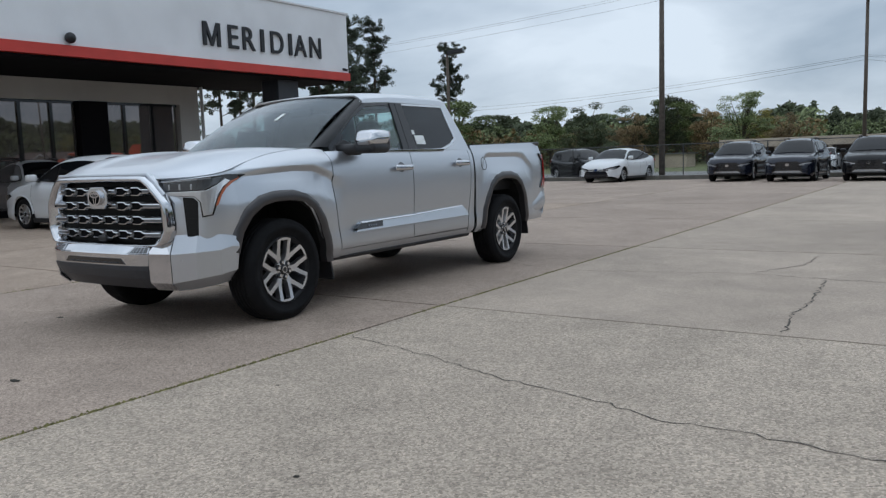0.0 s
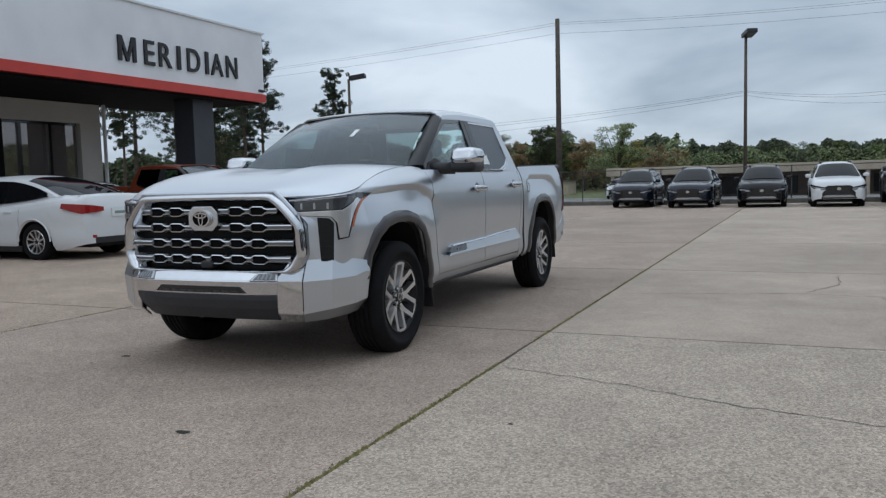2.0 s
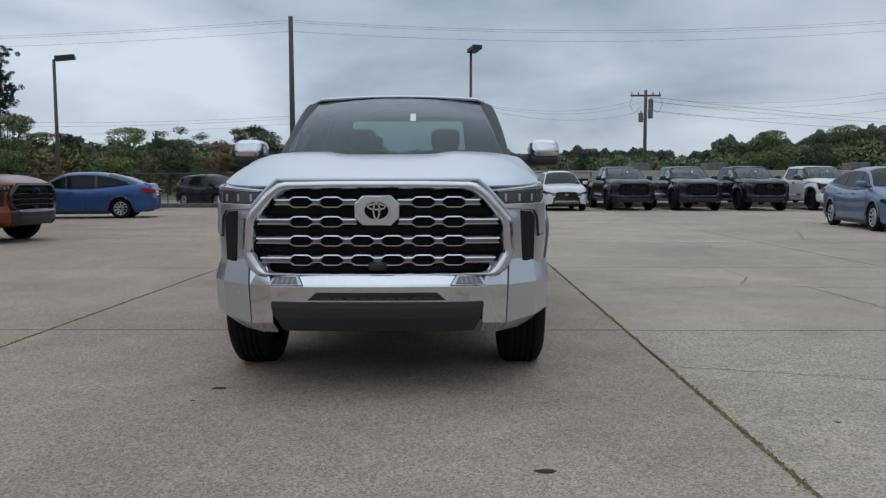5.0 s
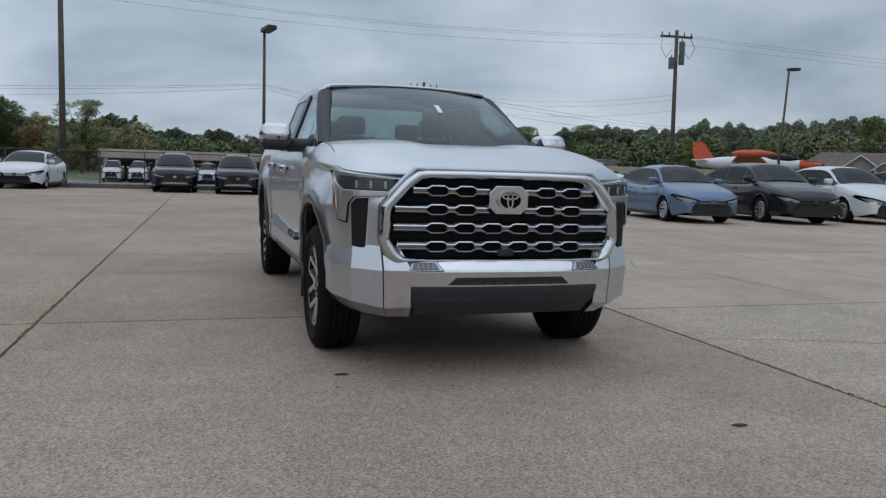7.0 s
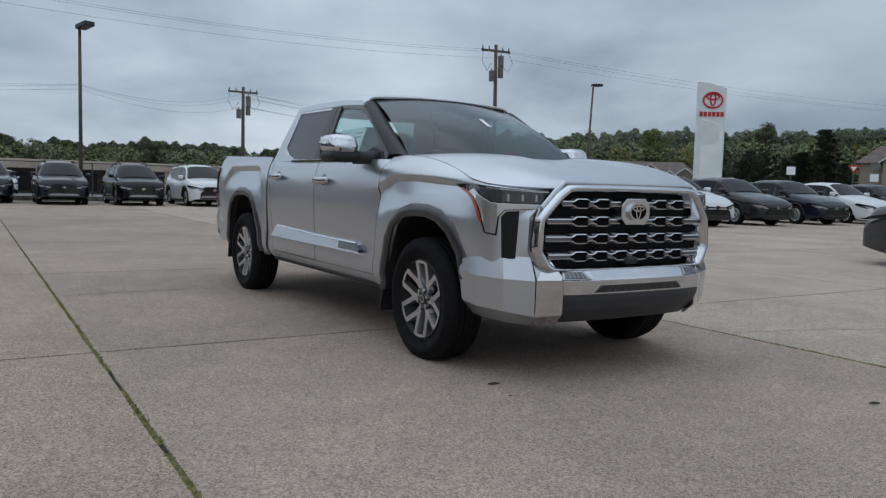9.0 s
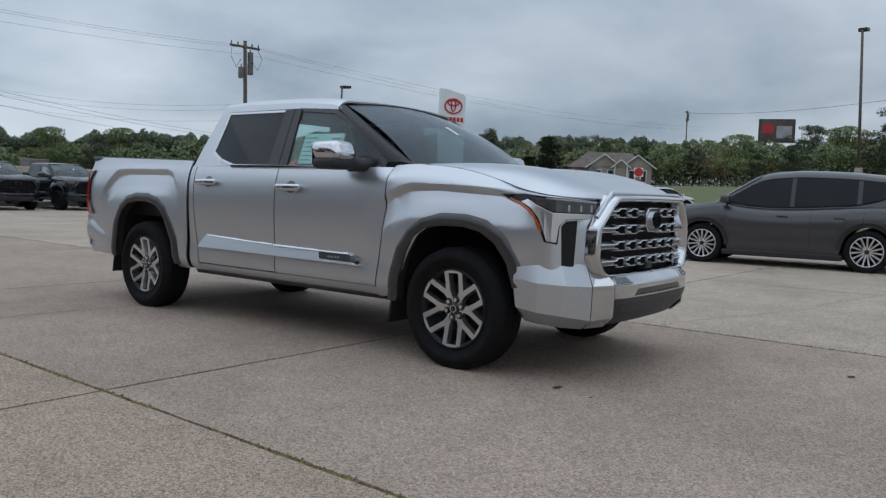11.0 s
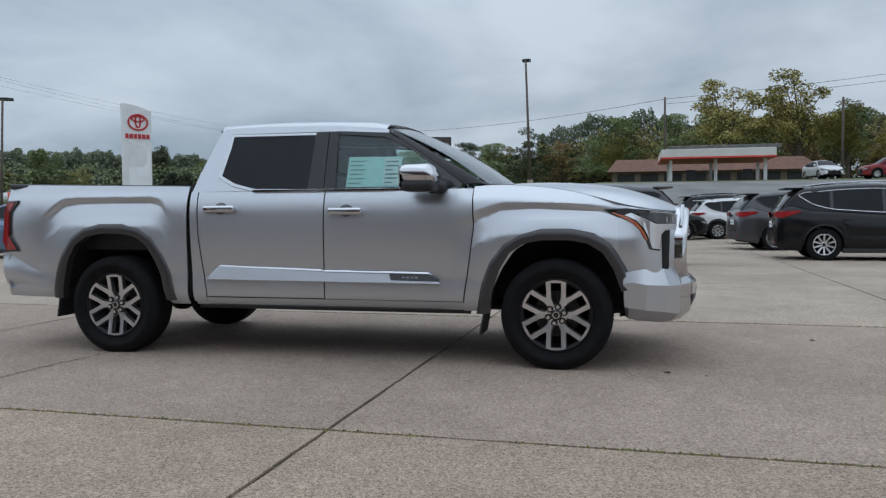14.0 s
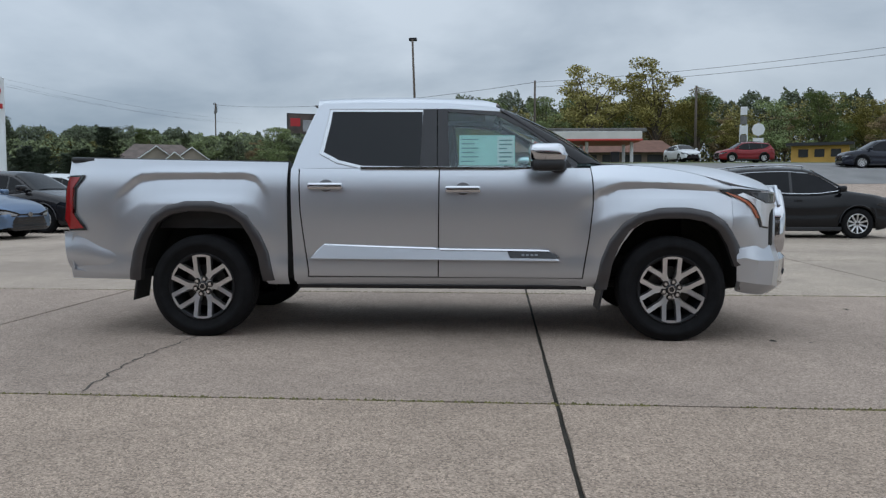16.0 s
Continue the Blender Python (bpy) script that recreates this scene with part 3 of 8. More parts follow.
def dealership():
    d = thing("dealership")
    tagged(d, "white dealership with red-edged canopy and dark glazed front", "building")
    bm = bmesh.new()
    wall_prism(bm, -18.4, -13.6, -12, 16.7, 4.54, 6.66)
    part("fascia", bm, M["render_white"], d, "white canopy fascia panel", bevel=0.02)
    bm = bmesh.new()
    wall_prism(bm, -18.45, -13.55, -12, 16.75, 6.66, 6.72)
    part("coping", bm, M["white"], d)
    bm = bmesh.new()
    wall_prism(bm, -18.42, -13.56, -12, 16.74, 4.27, 4.545)
    part("red_band", bm, M["fascia_red"], d, "red band along the canopy edge")
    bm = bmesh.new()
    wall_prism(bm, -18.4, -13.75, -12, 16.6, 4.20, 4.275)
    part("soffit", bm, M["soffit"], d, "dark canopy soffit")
    # column under the canopy
    bm = bmesh.new()
    wall_prism(bm, -15.0, -14.2, 13.6, 14.6, -0.2, 4.21)
    part("column", bm, M["column"], d, "dark square canopy column", bevel=0.02)
    # front wall: piers, spandrel and sill round three bays of glass
    bm = bmesh.new()
    wall_prism(bm, -18.3, -17.9, -12, 13.2, 3.55, 4.22)
    part("wall_head", bm, M["cream"], d)
    bm = bmesh.new()
    wall_prism(bm, -18.3, -17.9, 12.36, 13.2, -0.2, 3.55)
    part("pier", bm, M["cream"], d)
    bm = bmesh.new()
    wall_prism(bm, -30.0, -18.3, 12.8, 13.2, -0.2, 6.0)
    part("end_wall", bm, M["cream"], d)
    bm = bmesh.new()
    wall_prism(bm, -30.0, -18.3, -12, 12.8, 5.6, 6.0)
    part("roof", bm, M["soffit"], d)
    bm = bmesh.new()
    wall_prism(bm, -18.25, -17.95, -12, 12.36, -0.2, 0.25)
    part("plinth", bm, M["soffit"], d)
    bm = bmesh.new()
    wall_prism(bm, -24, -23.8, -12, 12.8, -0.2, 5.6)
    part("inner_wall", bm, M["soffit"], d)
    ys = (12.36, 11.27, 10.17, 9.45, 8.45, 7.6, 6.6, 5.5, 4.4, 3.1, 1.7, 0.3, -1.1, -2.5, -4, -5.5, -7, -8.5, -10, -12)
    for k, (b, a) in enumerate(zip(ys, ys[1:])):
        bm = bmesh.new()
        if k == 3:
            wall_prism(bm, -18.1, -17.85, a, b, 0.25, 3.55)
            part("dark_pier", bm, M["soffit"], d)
            continue
        wall_prism(bm, -18.12, -18.08, a + 0.05, b - 0.05, 0.25, 3.5)
        pane = part("shop_window", bm, M["shop_glass"], d, "dark reflective shop window")
        bm = bmesh.new()
        wall_prism(bm, -18.14, -18.02, a - 0.05, a + 0.05, 0.25, 3.55)
        wall_prism(bm, -18.14, -18.02, a + 0.05, b - 0.05, 3.47, 3.55)
        part("window_frame", bm, M["gloss_black"], pane)
    # downpipe on the corner, camera dome on the fascia
    bm = bmesh.new()
    tube(bm, (-17.8, 13.28, 0), (-17.8, 13.28, 4.25), 0.06)
    part("downpipe", bm, M["white"], d)
    bm = bmesh.new()
    bmesh.ops.create_uvsphere(bm, u_segments=14, v_segments=8, radius=0.14, matrix=Matrix.Translation((-13.5, 5.6, 4.67)))
    tube(bm, (-13.62, 5.6, 4.72), (-13.5, 5.6, 4.72), 0.07)
    part("camera_dome", bm, M["sign_black"], d, "black security camera dome", smooth=True)
    bm = bmesh.new()
    tube(bm, (-13.6, 16.4, 4.75), (-13.42, 16.4, 4.70), 0.05)
    part("lamp_bracket", bm, M["sign_black"], d)
    # raised letters
    for ch, y, y1 in zip("MERIDIAN", (9.92, 10.91, 11.5, 12.27, 12.72, 13.56, 13.83, 14.6), (10.58, 11.31, 12.02, 12.41, 13.29, 13.70, 14.42, 15.16)):
        cu = bpy.data.curves.new("letter", "FONT")
        cu.body, cu.size, cu.extrude, cu.offset = ch, 1.0, 0.03, 0.004
        tmp = bpy.data.objects.new("letter", cu)
        me = bpy.data.meshes.new_from_object(tmp)
        if ch == "M":
            mb = plate([(0, 0), (0.15, 0), (0.15, 0.50), (0.37, 0), (0.47, 0), (0.69, 0.50), (0.69, 0), (0.84, 0), (0.84, 0.71), (0.66, 0.71), (0.42, 0.17), (0.18, 0.71), (0, 0.71)], lambda a, b, d: Vector((a, b, d - 0.03)), 0.06)
            bmesh.ops.triangulate(mb, faces=mb.faces)
            bmesh.ops.recalc_face_normals(mb, faces=mb.faces)
            mb.to_mesh(me)
            mb.free()
        me.materials.clear()
        me.materials.append(M["sign_black"])
        bpy.data.objects.remove(tmp)
        lo, hi = min(v.co.x for v in me.vertices), max(v.co.x for v in me.vertices)
        cap = max(v.co.y for v in me.vertices)
        ob = new("letter", me)
        ob.parent = d
        ob.matrix_basis = (Matrix.Translation((-13.56, y, tilt(4.955, y))) @ Matrix.Rotation(radians(90), 4, "Z") @ Matrix.Rotation(radians(90), 4, "X")
                           @ Matrix.Diagonal(((y1 - y) / (hi - lo), 0.71 / cap, 1, 1)) @ Matrix.Translation((-lo, 0, 0)))
    return d


dealership()


# ---------- poles, lamps, wires ----------
def lamp_post(x, y, h, lean=(0, 0), turn=0.0, mat="rust_pole", z0=0.0, r=0.10, head=1.0, label="bronze car-lot lamp post with shoebox head"):
    p = thing("lamp_post", Matrix.Translation((x, y, z0)) @ Matrix.Rotation(radians(lean[0]), 4, "X") @ Matrix.Rotation(radians(lean[1]), 4, "Y"))
    bm = bmesh.new()
    tube(bm, (0, 0, -0.1), (0, 0, h), r, r * 0.72, 12)
    part("pole", bm, M[mat], p, smooth=True)
    bm = bmesh.new()
    tube(bm, (0, 0, -0.1), (0, 0, 0.5), r * 2.4, r * 2.2, 14)
    part("base", bm, M["concrete"], p)
    c, s = math.cos(turn), math.sin(turn)
    bm = bmesh.new()
    tube(bm, (0, 0, h - 0.05), (0.3 * c, 0.3 * s, h + 0.05), 0.05)
    part("arm", bm, M[mat], p)
    bm = rbox(-0.45 * head, 0.45 * head, -0.26 * head, 0.26 * head, -0.11, 0.11, 0.03)
    bmesh.ops.transform(bm, matrix=Matrix.Translation((0.5 * c * head, 0.5 * s * head, h + 0.1)) @ Matrix.Rotation(turn, 4, "Z") @ Matrix.Rotation(radians(-8), 4, "Y"), verts=bm.verts)
    part("head", bm, M["sign_black"], p, "dark shoebox lamp head")
    tagged(p, label, "lamp post", "lamp posts")
    return p


lamp_post(-18.5, 31.3, 7.2, turn=0.3)
lamp_post(1.85, 36.2, 8.3, turn=-1.2)
lamp_post(39.3, 40.7, 8.9, turn=0.2, z0=0.5, lean=(0, 3.0))
lamp_post(48.8, 4.65, 8.9, turn=0.0, z0=3.0, lean=(-2.0, 0.0))


def utility_pole(x, y, h, z0=0.0, lean=(0, 0), arms=True, label="weathered wooden utility pole with crossarm and transformers"):
    p = thing("utility_pole", Matrix.Translation((x, y, z0)) @ Matrix.Rotation(radians(lean[0]), 4, "X") @ Matrix.Rotation(radians(lean[1]), 4, "Y"))
    bm = bmesh.new()
    tube(bm, (0, 0, -0.3), (0, 0, h), 0.17, 0.12, 12)
    part("pole", bm, M["wood_pole"], p, smooth=True)
    if arms:
        bm = bmesh.new()
        box(bm, -1.25, 1.25, -0.06, 0.06, h - 0.5, h - 0.36)
        part("crossarm", bm, M["wood_pole"], p)
        for k, ax in enumerate((-1.15, -0.6, 0.6, 1.15)):
            bm = bmesh.new()
            tube(bm, (ax, 0, h - 0.36), (ax, 0, h - 0.12), 0.05, 0.03, 8)
            part("insulator", bm, M["sign_black"], p)
        for ax, z in ((-0.38, h - 2.6), (0.42, h - 1.5), (0.40, h - 2.3)):
            bm = bmesh.new()
            tube(bm, (ax, -0.05, z), (ax, -0.05, z + 0.75), 0.2, 0.2, 12)
            tube(bm, (ax, -0.05, z + 0.75), (ax, -0.05, z + 0.95), 0.05, 0.03, 8)
            part("transformer", bm, M["steel"], p, "grey pole-mounted transformer", smooth=False)
        for sg in (-1, 1):
            bm = bmesh.new()
            sweep(bm, [(sg * 1.1, 0, h - 0.5), (sg * 1.35, -0.2, h - 1.2), (sg * 0.9, -0.2, h - 1.9), (sg * 0.4, -0.05, h - 1.3)], 0.018, 5)
            part("drop_lead", bm, M["wire"], p)
    tagged(p, label, "utility pole", "utility poles")
    return p


utility_pole(-8.0, 36.5, 10.3, arms=False, label="tall bare wooden pole beside the lot fence")
utility_pole(17.0, 58.0, 8.8)
utility_pole(29.9, 40.1, 11.2, z0=0.1, lean=(0, -1.0))
utility_pole(92, -6.2, 11.0, z0=4.0, arms=False, label="tall bare wooden pole beside the filling station")
utility_pole(88, -25.0, 9.5, z0=4.2, arms=False, label="bare wooden pole on the far roadside")
utility_pole(170, 62, 13, z0=8.5, label="distant wooden utility pole above the trees")


def wire(a, b, sag, r=0.006, n=14):
    pts = [(a[0] + (b[0] - a[0]) * t, a[1] + (b[1] - a[1]) * t, a[2] + (b[2] - a[2]) * t - sag * 4 * t * (1 - t)) for t in (k / n for k in range(n + 1))]
    bm = bmesh.new()
    sweep(bm, pts, r, 4)
    return tagged(part("overhead_wire", bm, M["wire"]), "thin black overhead wire between poles", "wire", "overhead wires", "structure")


for dz, dx in ((0, 0), (-0.12, 0.5), (-0.6, 0.0)):
    wire((-60, 44, 10.6 + dz), (-8.0 + dx * 0.3, 36.5, 10.1 + dz), 0.6)
    wire((-8.0 + dx * 0.3, 36.5, 10.1 + dz), (29.9 + dx, 40.1, 11.0 + dz), 0.7)
    wire((29.9 + dx, 40.1, 11.0 + dz), (120, 40 + dx * 8, 13 + dz), 1.2)
for dz in (0, -0.35, -1.1):
    wire((1.85, 36.2, 5.6 + dz * 0.2), (17.0, 58, 8.3 + dz), 0.8)
    wire((-40, 52, 6.2 + dz), (1.85, 36.2, 5.6 + dz * 0.2), 0.7)
    wire((17.0, 58, 8.3 + dz), (95, 95, 9.5 + dz), 1.4, 0.012)
    wire((17.0, 58, 8.3 + dz), (29.9, 40.1, 7.0 + dz), 0.8)
wire((92, -6.2, 14.8), (60, -60, 17), 1.0, 0.02)
wire((92, -6.2, 14.2), (60, -60, 16.2), 1.0, 0.02)
wire((92, -6.2, 14.8), (170, 62, 21), 1.5, 0.025)


# ---------- trees ----------
def leaf_cloud(bm, rnd, c, rx, rz, n, size, flat=0.0):
    for _ in range(n):
        u = Vector((rnd.gauss(0, 1), rnd.gauss(0, 1), rnd.gauss(0, 1)))
        u = u.normalized() * rnd.random() ** 0.45
        p = Vector(c) + Vector((u.x * rx, u.y * rx, u.z * rz))
        a = Vector((rnd.gauss(0, 1), rnd.gauss(0, 1), rnd.gauss(0, 1) * (1 - flat))).normalized()
        b = a.orthogonal().normalized()
        s = size * rnd.uniform(0.6, 1.4)
        vs = [bm.verts.new(p + s * q) for q in (a, b * 0.75 - a * 0.3, -b * 0.6 - a * 0.5)]
        bm.faces.new(vs)


def make_tree(seed, kind, h, leaf_mat):
    rnd = random.Random(seed)
    t = thing("pine_tree" if "pine" in kind else "tree")
    bm = bmesh.new()
    bl = bmesh.new()
    if kind == "pine":
        lean = rnd.uniform(-0.02, 0.02)
        tube(bm, (0, 0, -0.5), (lean * h, 0, h * 0.97), h * 0.013, h * 0.003, 8)
        for k in range(34):
            f = min(0.975, 0.46 + 0.52 * (k / 33) ** 0.9 + rnd.uniform(-0.05, 0.05))
            z = h * f
            r = h * (0.165 * (1.12 - f) ** 0.45) * rnd.choice((0.3, 0.55, 0.8, 1.0, 1.2))
            a = k * 2.4 + rnd.uniform(-0.9, 0.9)
            foot = Vector((lean * z, 0, z))
            tip = foot + Vector((r * math.cos(a), r * math.sin(a), r * rnd.uniform(-0.1, 0.75)))
            tube(bm, foot, tip, h * 0.0026, h * 0.001, 5)
            # flat feathery sprays along the outer part of each limb
            for q in range(7):
                w = 1.08 - 0.7 * rnd.random() ** 1.4
                c = foot.lerp(tip, w) + Vector((rnd.gauss(0, 1), rnd.gauss(0, 1), rnd.gauss(0.3, 0.8))) * h * 0.020
                leaf_cloud(bl, rnd, c, h * rnd.uniform(0.014, 0.032), h * rnd.uniform(0.010, 0.022), 62, h * 0.0062)
    elif kind == "cone_pine":
        tube(bm, (0, 0, -0.5), (0, 0, h * 0.98), h * 0.014, h * 0.002, 8)
        for k in range(84):
            f = 0.04 + 0.95 * (k / 83)
            r = h * 0.30 * (1.02 - f) ** 0.5 * rnd.choice((0.4, 0.75, 0.95, 1.12))
            a = k * 2.4 + rnd.uniform(-0.6, 0.6)
            foot = Vector((0, 0, h * f))
            tip = foot + Vector((r * math.cos(a), r * math.sin(a), r * rnd.uniform(0.1, 0.7)))
            tube(bm, foot, tip, h * 0.0022, h * 0.001, 4)
            for q in range(5):
                c = foot.lerp(tip, 1.05 - 0.75 * rnd.random() ** 1.3)
                leaf_cloud(bl, rnd, c, h * rnd.uniform(0.028, 0.058), h * rnd.uniform(0.022, 0.046), 62, h * 0.0092)
    else:
        tube(bm, (0, 0, -0.5), (0, 0, h * 0.35), h * 0.022, h * 0.014, 8)
        for k in range(24):
            a, f = rnd.uniform(0, 6.28), rnd.uniform(0.30, 0.97)
            r = h * rnd.uniform(0.10, 0.40) * math.sin(max(0.22, (1.06 - f)) * 2.1)
            tip = (r * math.cos(a), r * math.sin(a), h * f)
            base = (0, 0, h * rnd.uniform(0.16, 0.36))
            mid = (tip[0] * 0.45 + rnd.uniform(-0.02, 0.02) * h, tip[1] * 0.45 + rnd.uniform(-0.02, 0.02) * h, base[2] + (tip[2] - base[2]) * 0.6)
            tube(bm, base, mid, h * 0.008, h * 0.005, 6)
            tube(bm, mid, tip, h * 0.005, h * 0.0015, 6)
            leaf_cloud(bl, rnd, tip, h * rnd.uniform(0.07, 0.13), h * rnd.uniform(0.04, 0.08), 235, h * 0.0115)
            leaf_cloud(bl, rnd, mid, h * 0.09, h * 0.07, 90, h * 0.0115)
    part("trunk", bm, M["bark"], t)
    part("crown", bl, M[leaf_mat], t)
    tagged(t, {"pine": "tall pine with bare trunk and ragged dark crown", "leaf_green": "broad tree in fresh green spring leaf",
               "leaf_yellow": "broad tree in yellow-green new leaf", "leaf_rust": "tree with rusty orange spring growth",
               "leaf_dark": "dense dark green tree in the far tree line", "cone_pine": "dark cone-shaped pine branched to the ground"}[kind if "pine" in kind else leaf_mat],
           "tree", "trees round the lot")
    return t


TREES = {"pine_a": make_tree(1, "pine", 12, "pine"), "pine_b": make_tree(2, "pine", 14, "pine"),
         "green_a": make_tree(3, "leafy", 9, "leaf_green"), "green_b": make_tree(4, "leafy", 8, "leaf_green"),
         "yellow": make_tree(5, "leafy", 9, "leaf_yellow"), "rust": make_tree(6, "leafy", 8, "leaf_rust"),
         "dark_a": make_tree(7, "leafy", 8, "leaf_dark"), "dark_b": make_tree(8, "leafy", 9, "leaf_dark"),
         "cone": make_tree(9, "cone_pine", 9, "pine")}
USED = set()


def plant(kind, x, y, s, turn, z=None, sz=None):
    z = rise(x, y) - 0.1 if z is None else z
    m = Matrix.Translation((x, y, z)) @ Matrix.Rotation(turn, 4, "Z") @ Matrix.Diagonal((s, s, sz or s, 1))
    if kind in USED:
        return copy_thing(TREES[kind], m)
    USED.add(kind)
    TREES[kind].matrix_basis = m
    return TREES[kind]


plant("pine_b", -44.6, 72.4, 1.05, 0.4, z=-0.2)
plant("pine_a", -26.3, 32.2, 0.86, 0.9, z=-0.2)
plant("pine_b", -37.4, 49.0, 0.92, 2.0, z=-0.2)
plant("pine_a", -32.5, 40.2, 0.85, 2.9, z=-0.2)
trnd = random.Random(21)
# pines and mixed wood behind the dealership
for x, y, k, s in ((-27, 27, "pine_a", 0.72), (-31, 24, "pine_b", 0.7), (-34, 30, "pine_a", 0.85), (-29.5, 33, "pine_b", 0.66), (-38, 35, "pine_b", 0.95),
                   (-42, 26, "pine_a", 1.0), (-33, 38, "dark_a", 0.9), (-36, 42, "rust", 0.75), (-40, 46, "dark_b", 0.9), (-30, 41, "dark_a", 0.6), (-26, 36, "dark_b", 0.55),
                   (-38.5, 22, "dark_b", 1.0), (-44, 33, "dark_a", 1.0), (-33, 20, "dark_a", 0.8), (-47, 40, "pine_b", 0.9), (-52, 30, "pine_a", 1.2)):
    plant(k, x, y, s, trnd.uniform(0, 6.3), z=-0.2)


def belt(az0, az1, dist, n, kinds, h0, h1, spread=12, zoff=0.0):
    """A belt of trees seen along bearings (degrees from +y towards +x) round the lot."""
    for k in range(n):
        a = radians(az0 + (az1 - az0) * (k + trnd.uniform(0.1, 0.9)) / n)
        d = dist + trnd.uniform(-spread, spread)
        x, y = math.sin(a) * d, math.cos(a) * d
        kind = trnd.choice(kinds)
        base = {"pine_a": 12, "pine_b": 14, "green_a": 9, "green_b": 8, "yellow": 9, "rust": 8, "dark_a": 8, "dark_b": 9}[kind]
        h = trnd.uniform(h0, h1)
        s = h / base
        plant(kind, x, y, s * 1.15, trnd.uniform(0, 6.3), sz=s)


MIX = ["dark_a", "dark_b", "green_a", "green_b", "dark_a", "yellow", "rust"]
belt(-40, -8, 88, 24, MIX + ["rust", "dark_b"], 5.6, 8.4, 10)
belt(-22, -6, 78, 8, ["rust", "green_a", "yellow", "dark_a"], 6.0, 8.0, 4)
belt(-12, 40, 128, 22, ["dark_a", "dark_b", "green_b", "green_a"], 5.0, 7.0, 8)
belt(22, 62, 122, 20, ["dark_a", "dark_b", "green_b", "yellow", "green_a"], 7.0, 9.6, 8)
belt(60, 78, 128, 16, MIX, 6.5, 9.0, 10)
belt(78, 92, 135, 14, MIX + ["green_a"], 9, 13, 10)
belt(88, 122, 118, 22, ["yellow", "green_b", "green_a", "rust", "yellow"], 9, 13, 10)


def woods(az0, az1, dist, h, leaf_mat, n, seed, label, ragged=0.35):
    """A closed far wood: foliage massed in a band along bearings, with an uneven top."""
    rnd = random.Random(seed)
    bm = bmesh.new()
    for _ in range(int(n * 2.1)):
        az = rnd.uniform(az0, az1)
        a = radians(az)
        d = dist + rnd.uniform(-3, 7)
        x, y = math.sin(a) * d, math.cos(a) * d
        crown = 0.5 + 0.5 * noise.noise(Vector((az * 0.55 + seed, 0.3, seed))) + 0.3 * noise.noise(Vector((az * 1.9, 5.1, seed)))
        top = h * (1 - ragged + ragged * crown * 1.3)
        z = top * rnd.random() ** 0.7
        p = Vector((x, y, rise(x, y) - 0.3 + z))
        q = Vector((rnd.gauss(0, 1), rnd.gauss(0, 1), rnd.gauss(0, 1))).normalized()
        b = q.orthogonal().normalized()
        s = (0.29 if leaf_mat == "leaf_dark" else 0.22) * rnd.uniform(0.6, 1.5)
        bm.faces.new([bm.verts.new(p + s * w) for w in (q, b * 0.7, -q * 0.8 - b * 0.5)])
    return tagged(part("far_woods", bm, M[leaf_mat], None), label, "woods", kind="stuff")


woods(-60, -5, 96, 6.6, "leaf_dark", 30000, 1, "dark green wood beyond the dealership")
woods(-34, -4, 84, 5.2, "leaf_rust", 3200, 2, "rusty spring growth at the wood's edge")
woods(-34, -4, 86, 5.8, "leaf_far", 4600, 3, "green spring growth at the wood's edge")
woods(-10, 46, 132, 6.8, "leaf_dark", 44000, 4, "low dark tree line on the northern horizon")
woods(-6, 46, 124, 5.6, "leaf_far", 7000, 5, "green scrub before the northern tree line")
woods(20, 64, 126, 8.6, "leaf_dark", 40000, 6, "dark green tree line to the north-east")
woods(20, 64, 118, 6.8, "leaf_far", 8000, 7, "green scrub before the north-eastern tree line")
woods(60, 92, 142, 9.0, "leaf_dark", 34000, 8, "dark green wood to the east")
woods(60, 92, 132, 7.8, "leaf_far", 8000, 9, "spring-green wood edge to the east")
woods(84, 126, 128, 11.0, "leaf_yellow", 11000, 10, "yellow-green wood on the eastern rise")
woods(84, 126, 134, 13.0, "leaf_dark", 28000, 11, "dark wood on the eastern rise")


# specimen trees
plant("yellow", 102, -14.6, 2.15, 0.3, sz=2.05)
plant("yellow", 100, -23.0, 2.15, 1.2, sz=2.1)
plant("yellow", 98, -28, 1.6, 2.2, sz=1.45)
plant("green_a", 104, -8, 1.15, 4.0)
for x, y, q, turn in ((52.6, 38.6, 0.66, 0.3), (54.3, 37.4, 0.60, 1.4), (55.0, 35.9, 0.70, 2.1), (57.3, 31.8, 0.98, 3.3), (54.2, 35.8, 0.64, 4.0), (56.0, 34.4, 0.62, 5.2), (53.0, 40.0, 0.58, 0.9),
                      (56.6, 33.2, 0.68, 2.7), (55.6, 37.6, 0.72, 0.7), (57.6, 34.6, 0.66, 1.9), (58.4, 30.4, 0.52, 4.6), (59.2, 32.6, 0.6, 5.6)):
    plant("cone", x, y, q * 1.12, turn, sz=q)


